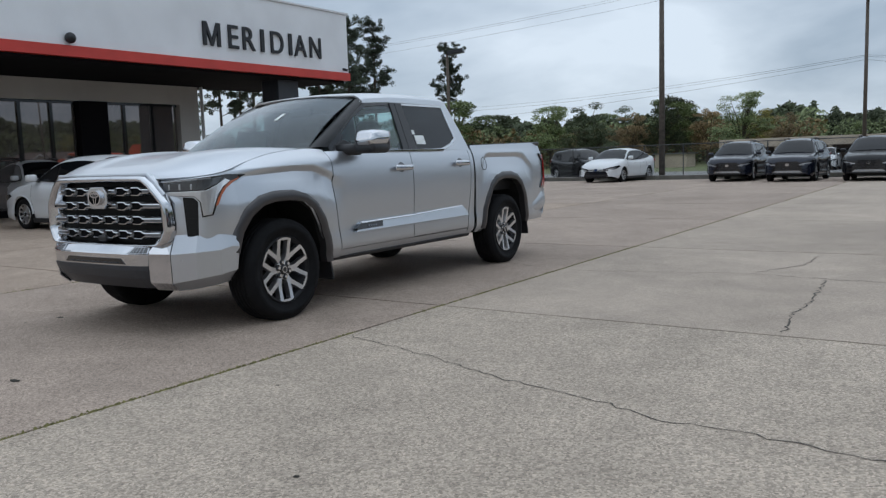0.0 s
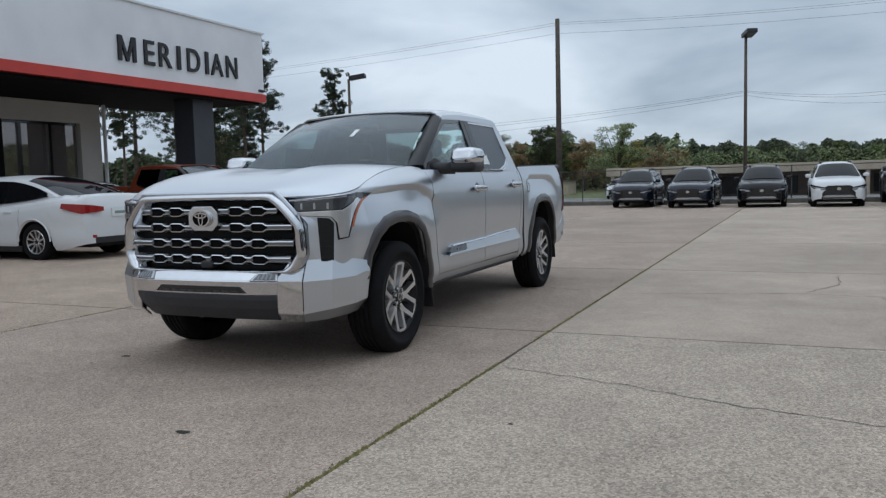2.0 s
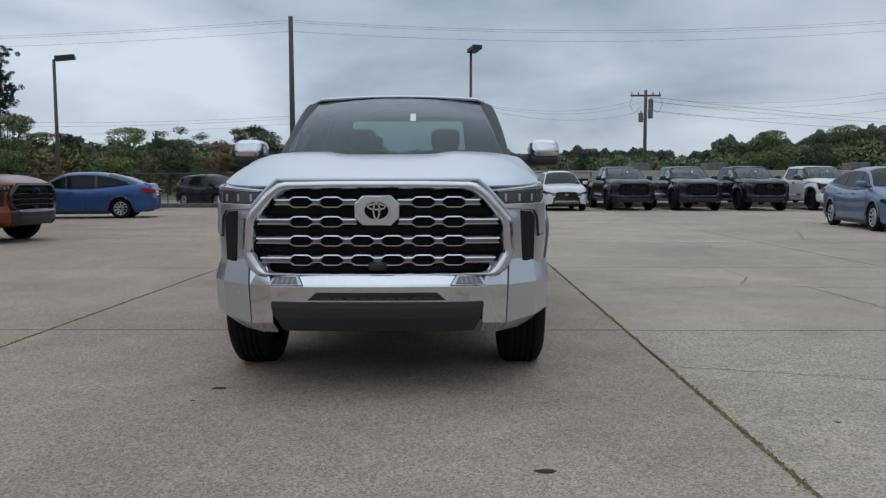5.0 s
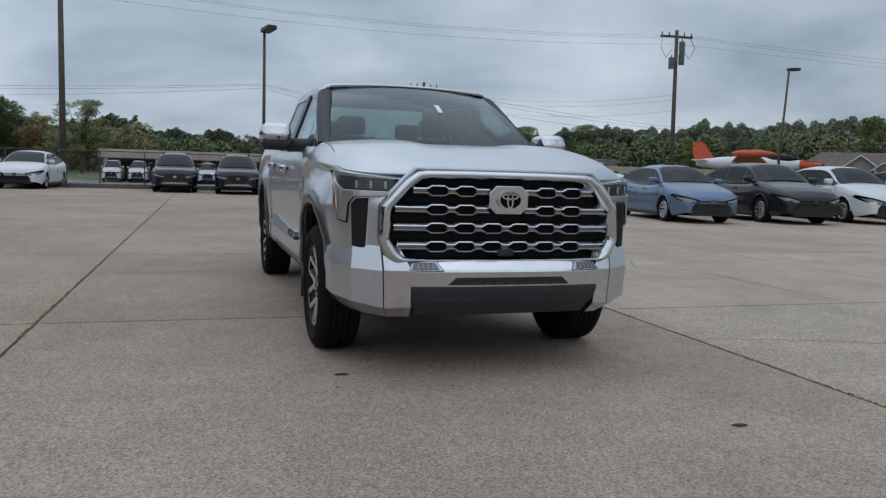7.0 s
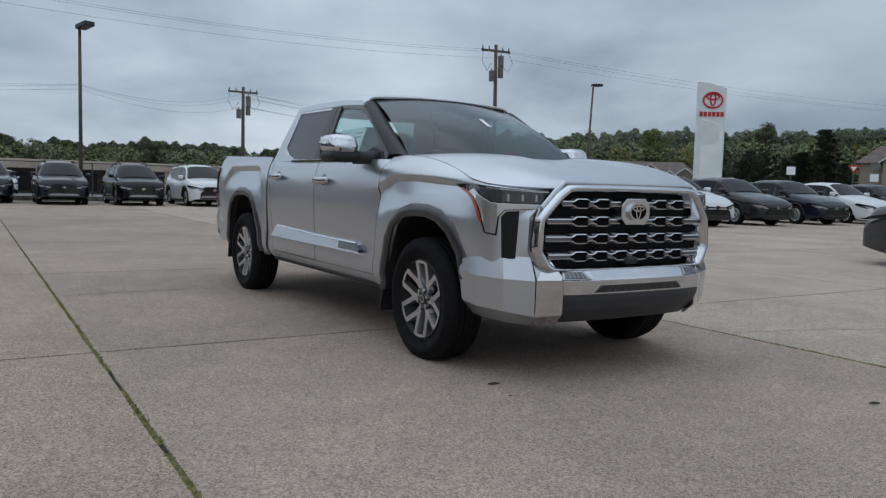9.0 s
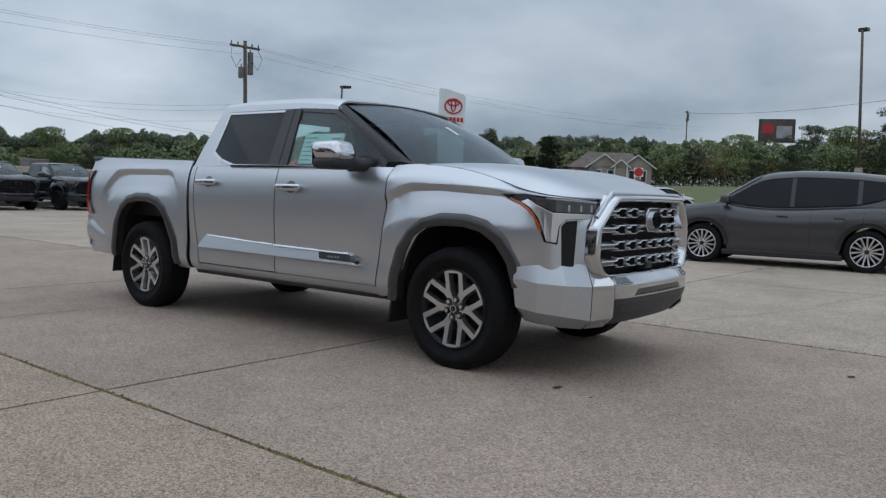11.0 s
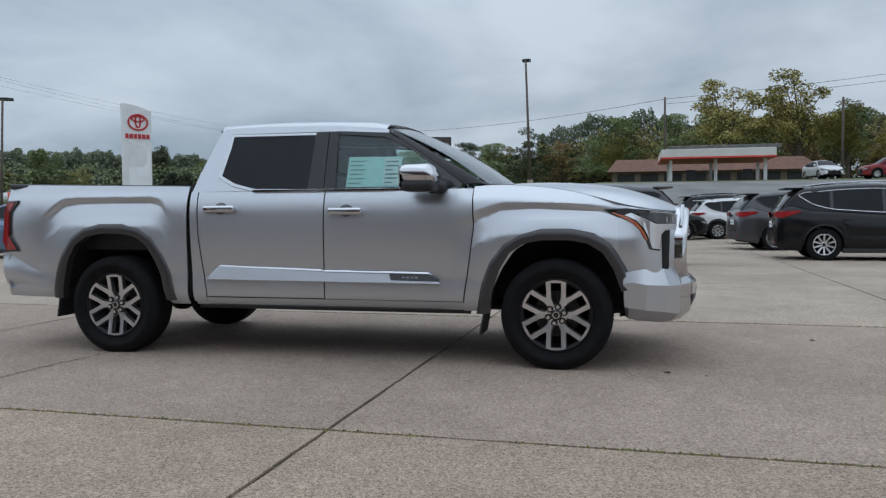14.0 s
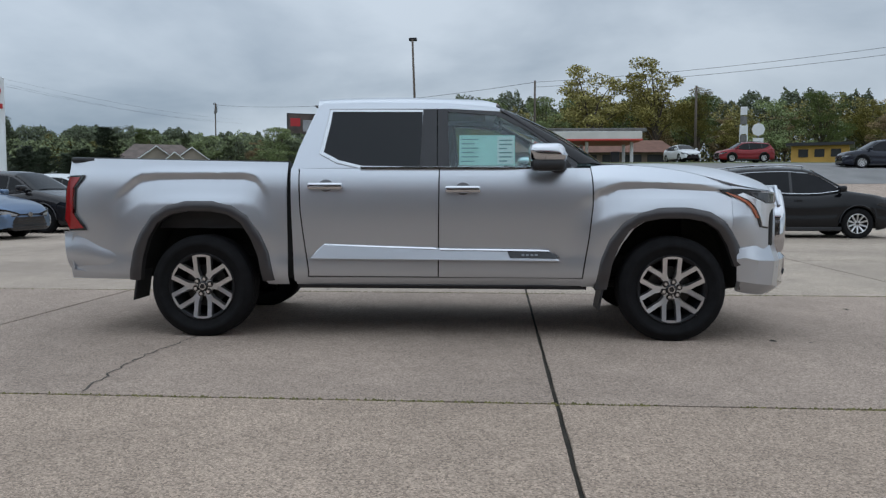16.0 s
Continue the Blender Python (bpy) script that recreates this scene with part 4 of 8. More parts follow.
# ---------- background buildings and signs ----------
def low_building():
    """Long flat-roofed building with open bays north of the lot."""
    b = thing("low_building", Matrix.Translation((0, 0, 0)))
    x0, x1, y, h = -7.5, 40.0, 47.0, 2.05
    bm = bmesh.new()
    box(bm, x0, x1, y, y + 9, h - 0.55, h)
    part("parapet", bm, M["beige"], b, "tan flat roof parapet", bevel=0.03)
    bm = bmesh.new()
    box(bm, x0 + 0.1, x1, y + 3.0, y + 9, -0.2, h - 0.55)
    part("wall", bm, M["brick_brown"], b)
    for k in range(16):
        x = x0 + 0.3 + k * 3.1
        if x > x1:
            break
        bm = bmesh.new()
        box(bm, x, x + 0.22, y + 0.1, y + 0.35, -0.2, h - 0.55)
        part("post", bm, M["beige"], b)
        bm = bmesh.new()
        box(bm, x + 0.7, x + 2.5, y + 2.93, y + 3.0, 0.1, 1.25)
        part("window", bm, M["dark_gap"], b)
    for x in (14.0, 19.5, 30.0):
        bm = rbox(x, x + 1.4, y + 3, y + 4.4, h, h + 0.6, 0.05)
        part("roof_unit", bm, M["steel"], b, "grey rooftop cooling unit")
    tagged(b, "long low tan building with open bays", "building")


low_building()


def upper_building():
    b = thing("flat_roof_building")
    bm = bmesh.new()
    box(bm, 9, 34, 60, 70, -0.2, 1.8)
    part("wall", bm, M["brick_brown"], b)
    bm = bmesh.new()
    box(bm, 8.8, 34.2, 59.8, 70.2, 1.8, 2.05)
    part("roof_edge", bm, M["beige"], b)
    for x in (11, 15, 19, 23, 27, 31):
        bm = bmesh.new()
        box(bm, x, x + 1.3, 59.9, 60.02, 0.6, 1.4)
        part("window", bm, M["dark_gap"], b)
    tagged(b, "flat-roofed brown building behind the lot", "building")


upper_building()


def hut():
    b = thing("utility_hut")
    bm = bmesh.new()
    box(bm, -17.9, -15.0, 66.0, 69.0, 0, 1.25)
    part("wall", bm, M["beige"], b)
    bm = bmesh.new()
    box(bm, -18.1, -14.8, 65.8, 69.2, 1.25, 1.36)
    part("roof", bm, M["steel"], b)
    tagged(b, "small low tan utility hut beyond the fence", "hut")


hut()


def yard():
    """Asphalt yard between the car lot and the long building, behind a low kerb."""
    bm = bmesh.new()
    box(bm, -34, 44, 32.6, 50.0, -0.10, -0.012)
    tagged(part("yard", bm, M["asphalt"]), "worn grey asphalt yard behind the lot", "yard", kind="structure")
    k = thing("kerb")
    for i in range(26):
        x = -34 + i * 3.0
        part("kerb_stone", rbox(x, x + 2.985, 32.3, 32.55, -0.10, 0.20, 0.02, 1), M["kerb"], k)
    tagged(k, "low grey concrete kerb along the lot edge", "kerb", kind="structure")
    # concrete drive up to the road on the east
    bm = bmesh.new()
    xs, ys = [31.0, 33.0, 35.0, 37.0, 38.7], [-60, -50, -40, -30, -22, -14]
    vs = [[bm.verts.new((x, y, rise(x, y) + 0.03)) for y in ys] for x in xs]
    for i in range(len(xs) - 1):
        for q in range(len(ys) - 1):
            bm.faces.new((vs[i][q], vs[i + 1][q], vs[i + 1][q + 1], vs[i][q + 1]))
    tagged(part("driveway", bm, M["concrete_tan"], thick=0.05), "sloping concrete drive up to the road", "driveway", kind="structure")


yard()


def fence():
    f = thing("chain_link_fence")
    x0, x1, y, h = -22.0, 8.0, 33.6, 1.75
    n = 15
    for k in range(n + 1):
        x = x0 + (x1 - x0) * k / n
        bm = bmesh.new()
        tube(bm, (x, y, -0.1), (x, y, h), 0.03, n=8)
        part("post", bm, M["fence"], f)
    for z in (h - 0.03, 0.1):
        bm = bmesh.new()
        tube(bm, (x0, y, z), (x1, y, z), 0.022, n=6)
        part("rail", bm, M["fence"], f)
    bm = bmesh.new()
    step = 0.16
    k = x0 - h
    while k < x1:
        for sg in (1, -1):
            a, b = (k, k + h) if sg == 1 else (k + h, k)
            p0, p1 = Vector((a, y, 0.02)), Vector((b, y, h - 0.03))
            if min(a, b) >= x0 and max(a, b) <= x1:
                tube(bm, p0, p1, 0.0035, n=3, cap=False)
        k += step
    tagged(part("mesh", bm, M["fence"], f, "grey diamond wire mesh"), kind="stuff")
    tagged(f, "grey chain-link fence along the lot edge", "fence")


fence()


def pylon():
    """Tall white sign tower with a curved top and a red emblem."""
    p = thing("pylon_sign", Matrix.Translation((47.8, 35.8, 0.8)) @ Matrix.Rotation(radians(-36), 4, "Z"))
    h, w = 9.1, 2.15
    outline = [(-w / 2, 0), (w / 2, 0), (w / 2 + 0.05, h - 0.5)] + [(w / 2 - w * t, h - 0.5 + 0.5 * math.sin(t * 1.5708)) for t in (0.2, 0.4, 0.6, 0.8, 1.0)]
    bm = plate(outline, lambda a, b, d: Vector((a, -d, b)), 0.55)
    part("tower", bm, M["white"], p, "white tapering sign tower", bevel=0.03)
    bm = bmesh.new()
    box(bm, -w / 2 + 0.2, w / 2 - 0.2, -0.45, -0.1, -1.2, 0.02)
    part("foot", bm, M["concrete"], p)

    def ring(cx, cz, rx, rz, t, name="emblem_ring"):
        bm = plate([(cx + rx * math.cos(k * 0.2618), cz + rz * math.sin(k * 0.2618)) for k in range(24)], lambda a, b, d: Vector((a, -0.55 - d, b)), 0.06,
                   hole=[(cx + (rx - t) * math.cos(k * 0.2618), cz + (rz - t) * math.sin(k * 0.2618)) for k in range(24)])
        part(name, bm, M["sign_red"], p, "red oval emblem ring")
    z = h - 1.45
    ring(0.05, z, 0.80, 0.66, 0.13)
    ring(0.05, z + 0.08, 0.25, 0.54, 0.11)
    ring(0.05, z + 0.26, 0.54, 0.26, 0.11)
    for k in range(6):
        bm = bmesh.new()
        x = -0.93 + k * 0.325
        box(bm, x, x + 0.24, -0.60, -0.54, h - 2.72, h - 2.36)
        part("lettering_bar", bm, M["sign_red"], p)
    # pale swoosh panel low on the tower
    bm = plate([(-0.7, 0.2), (0.98, 0.2), (0.98, 5.2), (0.85, 5.6), (0.45, 5.95), (-0.7, 6.2), (-0.7, 6.1), (0.38, 5.8), (0.70, 5.4), (0.72, 4.6), (0.4, 4.2), (-0.7, 4.1)], lambda a, b, d: Vector((a, -0.55 - d, b)), 0.02)
    part("swoosh_panel", bm, M["render_white"], p)
    tagged(p, "tall white pylon sign with red oval emblem", "sign")


pylon()


def billboard():
    x, y = 150.0, 37.0
    b = thing("billboard", Matrix.Translation((x, y, 8.0)) @ Matrix.Rotation(radians(-65), 4, "Z"))
    bm = bmesh.new()
    tube(bm, (0, 0, -5.0), (0, 0, 4.6), 0.5, n=12)
    part("post", bm, M["steel"], b)
    bm = rbox(-3.2, 3.2, -0.4, 0.3, 4.6, 8.9, 0.08)
    part("frame", bm, M["sign_black"], b)
    bm = bmesh.new()
    box(bm, -3.0, 3.0, -0.47, -0.40, 4.85, 8.7)
    part("poster", bm, material("poster", (0.10, 0.07, 0.06), 0.6, vary=0.5, scale=0.5), b)
    bm = rbox(-0.1, 2.6, -0.53, -0.46, 5.3, 7.6, 0.03)
    part("poster_picture", bm, material("poster_grey", (0.36, 0.36, 0.37), 0.6, vary=0.3, scale=1.2), b)
    bm = rbox(-2.6, -0.6, -0.53, -0.46, 6.3, 7.9, 0.03)
    part("poster_bar", bm, M["sign_red"], b)
    bm = bmesh.new()
    box(bm, -4.4, 4.2, -1.3, -0.5, 4.4, 4.6)
    part("catwalk", bm, M["steel"], b)
    bm = bmesh.new()
    box(bm, -1.2, 0.4, -1.0, -0.6, 0.2, 2.2)
    part("lower_sign", bm, M["white"], b)
    tagged(b, "roadside billboard with dark poster on a steel post", "billboard")


billboard()


def gas_station():
    g = thing("filling_station", Matrix.Translation((70, -9.7, 3.75)))
    bm = rbox(-4.2, 4.2, -4.8, 4.8, 2.22, 2.95, 0.05)
    part("canopy", bm, M["cream"], g, "pale canopy fascia")
    bm = rbox(-4.24, 4.24, -4.84, 4.84, 2.10, 2.26, 0.03)
    part("canopy_stripe", bm, M["fascia_red"], g, "red stripe under the canopy")
    bm = rbox(-4.1, 4.1, -5.2, 4.2, 2.90, 3.25, 0.05)
    part("canopy_top", bm, M["steel"], g)
    for x in (-2.2, 2.2):
        for y in (-4.2, 0.0, 3.9):
            bm = bmesh.new()
            box(bm, x - 0.14, x + 0.14, y - 0.14, y + 0.14, -0.6, 2.1)
            part("column", bm, M["white"], g)
    for y in (-3.0, 2.0):
        bm = rbox(-0.3, 0.3, y - 0.4, y + 0.4, -0.4, 1.3, 0.05)
        part("fuel_pump", bm, M["valance"], g)
    tagged(g, "filling station canopy, white with a red stripe", "filling station")
    s = thing("store_building", Matrix.Translation((84, -10, 4.2)))
    bm = bmesh.new()
    box(bm, 0, 8, -11.2, 9.8, -0.8, 1.5)
    part("wall", bm, M["brick_brown"], s)
    bm = bmesh.new()
    rs = [bm.verts.new(v) for v in ((-1.0, -12, 1.45), (9, -12, 1.45), (4, -11.0, 3.1), (-1.0, 10.4, 1.45), (9, 10.4, 1.45), (4, 9.4, 3.1))]
    for f in ((0, 1, 2), (3, 5, 4), (0, 2, 5, 3), (1, 4, 5, 2), (0, 3, 4, 1)):
        bm.faces.new([rs[i] for i in f])
    part("roof", bm, M["roof_brown"], s, "long red-brown shingled roof")
    for k in range(8):
        bm = bmesh.new()
        y = -10.5 + k * 2.55
        box(bm, -0.06, 0.02, y, y + 1.9, 0.0, 1.2)
        part("window", bm, M["dark_gap"], s)
    tagged(s, "long low shop with red-brown roof", "building")


gas_station()


def house(x, y, w, d, h, turn, z, gables, roof="roof_grey"):
    b = thing("house", Matrix.Translation((x, y, z)) @ Matrix.Rotation(radians(turn), 4, "Z"))
    bm = bmesh.new()
    box(bm, -w / 2, w / 2, -d / 2, d / 2, -1.0, h)
    part("wall", bm, M["house_wall"], b)
    bm = bmesh.new()
    o = 0.5
    r = [bm.verts.new(v) for v in ((-w / 2 - o, -d / 2 - o, h - 0.1), (w / 2 + o, -d / 2 - o, h - 0.1), (w / 2 + o, d / 2 + o, h - 0.1), (-w / 2 - o, d / 2 + o, h - 0.1), (-w / 2 + d * 0.3, 0, h + d * 0.32), (w / 2 - d * 0.3, 0, h + d * 0.32))]
    for f in ((0, 1, 5, 4), (2, 3, 4, 5), (0, 4, 3), (1, 2, 5), (0, 3, 2, 1)):
        bm.faces.new([r[i] for i in f])
    part("roof", bm, M[roof], b)
    for gx, gw, gh, depth in gables:
        y0 = -d / 2 - depth
        bm = bmesh.new()
        box(bm, gx - gw + 0.25, gx + gw - 0.25, y0 + 0.08, -d / 2, -1.0, h)
        part("bay", bm, M["house_wall"], b)
        bm = bmesh.new()
        g = [bm.verts.new(v) for v in ((gx - gw, y0, h), (gx + gw, y0, h), (gx, y0, h + gh), (gx - gw, 0, h), (gx + gw, 0, h), (gx, 0, h + gh))]
        bm.faces.new([g[q] for q in (0, 1, 2)])
        bm.faces.new([g[q] for q in (0, 3, 4, 1)])
        part("gable", bm, M["house_wall"], b, "tan gable with white trim")
        bm = bmesh.new()
        for sg in (-1, 1):
            e = [bm.verts.new(v) for v in ((gx, y0 - 0.2, h + gh + 0.12), (gx + sg * (gw + 0.3), y0 - 0.2, h - 0.12), (gx + sg * (gw + 0.3), 0, h - 0.12), (gx, 0, h + gh + 0.12))]
            bm.faces.new(e)
        bmesh.ops.solidify(bm, geom=bm.faces[:], thickness=0.06)
        part("gable_roof", bm, M[roof], b)
        bm = bmesh.new()
        for sg in (-1, 1):
            tube(bm, (gx + sg * (gw + 0.3), y0 - 0.22, h - 0.2), (gx, y0 - 0.22, h + gh + 0.05), 0.075, n=4)
        part("bargeboard", bm, M["white"], b)
        for sg in (-1, 1):
            if gw < 1.2:
                bm = bmesh.new()
                tube(bm, (gx + sg * (gw - 0.15), y0 + 0.0, -1.0), (gx + sg * (gw - 0.15), y0 + 0.0, h), 0.09, n=6)
                part("porch_post", bm, M["white"], b)
            else:
                wx = gx + sg * gw * 0.36
                bm = bmesh.new()
                box(bm, wx - 0.36, wx + 0.36, y0 + 0.02, y0 + 0.08, h - 1.75, h - 0.35)
                part("window_trim", bm, M["white"], b)
                bm = bmesh.new()
                box(bm, wx - 0.28, wx + 0.28, y0 - 0.01, y0 + 0.03, h - 1.67, h - 0.43)
                part("window", bm, M["dark_gap"], b)
    tagged(b, "tan house with grey-brown gabled roof", "house", "houses beyond the lot")


house(82.0, 37.8, 8.6, 5.8, 2.6, -63, 2.2, ((-0.5, 1.9, 1.35, 1.6), (1.35, 0.85, 0.7, 2.2), (3.25, 1.8, 1.3, 1.6)))
house(59.5, 53.0, 10, 5.2, 1.5, -47, 1.1, ((0.2, 1.7, 1.25, 1.2), (2.1, 0.8, 0.6, 1.7), (3.6, 1.3, 0.9, 1.2)))
house(150, 34, 12, 7, 2.0, -75, 5.0, ((-2.6, 1.7, 1.5, 0.9), (3.0, 1.7, 1.5, 0.9)))


def road_sign(x, y, plates, label):
    """A steel post with flat plates; each plate: shape, height, half size, material."""
    b = thing("road_sign", Matrix.Translation((x, y, rise(x, y))) @ Matrix.Rotation(radians(-60), 4, "Z"))
    bm = bmesh.new()
    tube(bm, (0, 0, -0.3), (0, 0, plates[0][1] + plates[0][2]), 0.03, n=6)
    part("post", bm, M["steel"], b)
    for k, (sides, z, r, mat) in enumerate(plates):
        a0 = {3: -math.pi / 2, 4: math.pi / 4, 8: math.pi / 8}.get(sides, 0)
        face = [(r * math.cos(a0 + 2 * math.pi * q / sides), z + r * math.sin(a0 + 2 * math.pi * q / sides)) for q in range(sides)]
        bm = plate(face, lambda a, c, d, o=0.035 + 0.012 * k: Vector((a, -o - d, c)), 0.008)
        part("plate", bm, M[mat], b)
    tagged(b, label, "road sign", "road signs")


road_sign(48.0, 23.8, ((3, 2.75, 0.40, "sign_red"), (3, 2.75, 0.22, "white")), "red and white triangular yield sign on a post")
road_sign(48.6, 22.7, ((8, 2.85, 0.34, "steel"), (4, 2.1, 0.36, "render_white")), "grey backs of two signs on one post")
road_sign(50.2, 19.7, ((4, 2.75, 0.48, "white"), (16, 2.75, 0.33, "sign_red"), (3, 2.0, 0.36, "sign_red")), "white sign with a red disc over a red triangle")
road_sign(46.0, 27.1, ((4, 2.6, 0.40, "render_white"),), "small white rectangular sign on a post")


def yellow_shop():
    b = thing("yellow_shop", Matrix.Translation((64, -29.6, rise(64, -29.6) + 0.3)) @ Matrix.Rotation(radians(-25), 4, "Z"))
    bm = bmesh.new()
    box(bm, 0, 5, -2.3, 2.3, -1.0, 1.1)
    part("wall", bm, M["yellow_wall"], b)
    bm = bmesh.new()
    box(bm, -0.6, 5.4, -2.7, 2.7, 1.1, 1.36)
    part("roof", bm, M["sign_black"], b, "dark flat roof")
    for y in (-1.7, -0.4, 0.9):
        bm = bmesh.new()
        box(bm, -0.05, 0.02, y, y + 0.8, 0.1, 0.8)
        part("window", bm, M["dark_gap"], b)
    tagged(b, "yellow shop with dark flat roof", "building")


yellow_shop()


def roadside_signs():
    s = thing("price_sign", Matrix.Translation((70, -25.2, rise(70, -25.2) + 0.5)) @ Matrix.Rotation(radians(-15), 4, "Z"))
    bm = bmesh.new()
    box(bm, -0.1, 0.1, -0.08, 0.08, -0.8, 3.0)
    box(bm, -0.1, 0.1, 0.5, 0.66, -0.8, 3.0)
    part("post", bm, M["white"], s)
    for k in range(4):
        bm = rbox(-0.12, -0.02, 0.0, 0.62, 1.2 + k * 0.9, 2.0 + k * 0.9, 0.02)
        part("panel", bm, M["white"] if k % 2 else M["steel"], s)
    tagged(s, "tall narrow white roadside price sign", "sign")
    o = thing("round_sign", Matrix.Translation((69.5, -26.1, rise(69.5, -26.1) + 0.3)))
    bm = bmesh.new()
    tube(bm, (0, 0, -0.8), (0, 0, 3.4), 0.06)
    part("post", bm, M["steel"], o)
    bm = bmesh.new()
    tube(bm, (-0.08, 0, 2.7), (-0.02, 0, 2.7), 0.62, n=8)
    part("disc", bm, M["white"], o)
    bm = bmesh.new()
    box(bm, -0.06, -0.01, -0.5, 0.5, 1.0, 1.9)
    part("plate", bm, M["white"], o)
    tagged(o, "white octagonal roadside sign seen from behind", "sign")


roadside_signs()


def jet():
    """Orange and white training jet kept as a display piece."""
    j = thing("display_jet", Matrix.Translation((45.3, 50.75, 1.55)) @ Matrix.Rotation(radians(-38), 4, "Z") @ Matrix.Diagonal((0.92, 0.92, 0.95, 1)))
    bm = bmesh.new()
    prof = ((-5.2, 0.25), (-4.5, 0.42), (-2.5, 0.62), (0.5, 0.68), (2.5, 0.6), (4.2, 0.42), (5.4, 0.22), (5.9, 0.03))
    rings = [[bm.verts.new((x, r * 0.85 * math.cos(k * 0.5236), 1.25 + r * math.sin(k * 0.5236))) for k in range(12)] for x, r in prof]
    for q, s in zip(rings, rings[1:]):
        for k in range(12):
            bm.faces.new((q[k], q[(k + 1) % 12], s[(k + 1) % 12], s[k]))
    bm.faces.new(rings[0])
    bm.faces.new(rings[-1])
    part("fuselage", bm, M["white"], j, "white jet fuselage", smooth=True)
    bm = bmesh.new()
    tube(bm, (4.1, 0, 1.25), (5.2, 0, 1.25), 0.46, 0.33, 14)
    tube(bm, (5.2, 0, 1.25), (6.0, 0, 1.25), 0.33, 0.20, 14)
    part("nose_cone", bm, M["jet_orange"], j, "orange nose cone")
    bm = bmesh.new()
    tube(bm, (6.0, 0, 1.25), (6.3, 0, 1.25), 0.20, 0.06, 12)
    part("nose_tip", bm, M["black"], j)
    bm = plate([(-5.4, 1.6), (-3.4, 1.6), (-4.6, 3.2), (-5.6, 3.2)], lambda a, b, d: Vector((a, d - 0.06, b)), 0.12)
    part("tail_fin", bm, M["jet_orange"], j, "orange tail fin")
    for sg in (-1, 1):
        bm = plate([(1.2, 0.4), (0.1, 5.0), (-1.2, 5.0), (-1.9, 0.4)], lambda a, b, d, sg=sg: Vector((a, sg * b, 1.3 + 0.14 * b + d)), 0.14)
        part("wing", bm, M["jet_orange"], j, "orange wing")
        bm = bmesh.new()
        rp = ((-1.6, 0.05), (-1.0, 0.28), (0.6, 0.34), (1.6, 0.2), (2.2, 0.03))
        rg = [[bm.verts.new((x - 0.3, sg * 5.1 + r * math.cos(k * 0.785), 2.05 + r * math.sin(k * 0.785))) for k in range(8)] for x, r in rp]
        for q, s in zip(rg, rg[1:]):
            for k in range(8):
                bm.faces.new((q[k], q[(k + 1) % 8], s[(k + 1) % 8], s[k]))
        part("tip_tank", bm, M["jet_orange"], j, smooth=True)
        bm = plate([(-4.0, 0.2), (-4.8, 2.0), (-5.5, 2.0), (-5.3, 0.2)], lambda a, b, d, sg=sg: Vector((a, sg * b, 1.45 + d)), 0.08)
        part("tailplane", bm, M["white"], j)
    bm = bmesh.new()
    bmesh.ops.create_uvsphere(bm, u_segments=14, v_segments=8, radius=1.0, matrix=Matrix.Translation((2.4, 0, 1.75)) @ Matrix.Diagonal((1.6, 0.42, 0.45, 1)))
    part("cockpit_glass", bm, M["car_glass"], j, smooth=True)
    bm = plate([(4.3, -0.4), (5.9, 0.0), (4.3, 0.4)], lambda a, b, d: Vector((a, b, 1.55 + d)), 0.06)
    part("nose_panel", bm, M["jet_orange"], j)
    for x, y in ((3.2, 0), (-0.6, 1.3), (-0.6, -1.3)):
        bm = bmesh.new()
        tube(bm, (x, y, -1.4), (x, y, 1.0), 0.08)
        part("leg", bm, M["steel"], j)
    tagged(j, "orange and white jet on display beyond the lot", "aircraft")


jet()


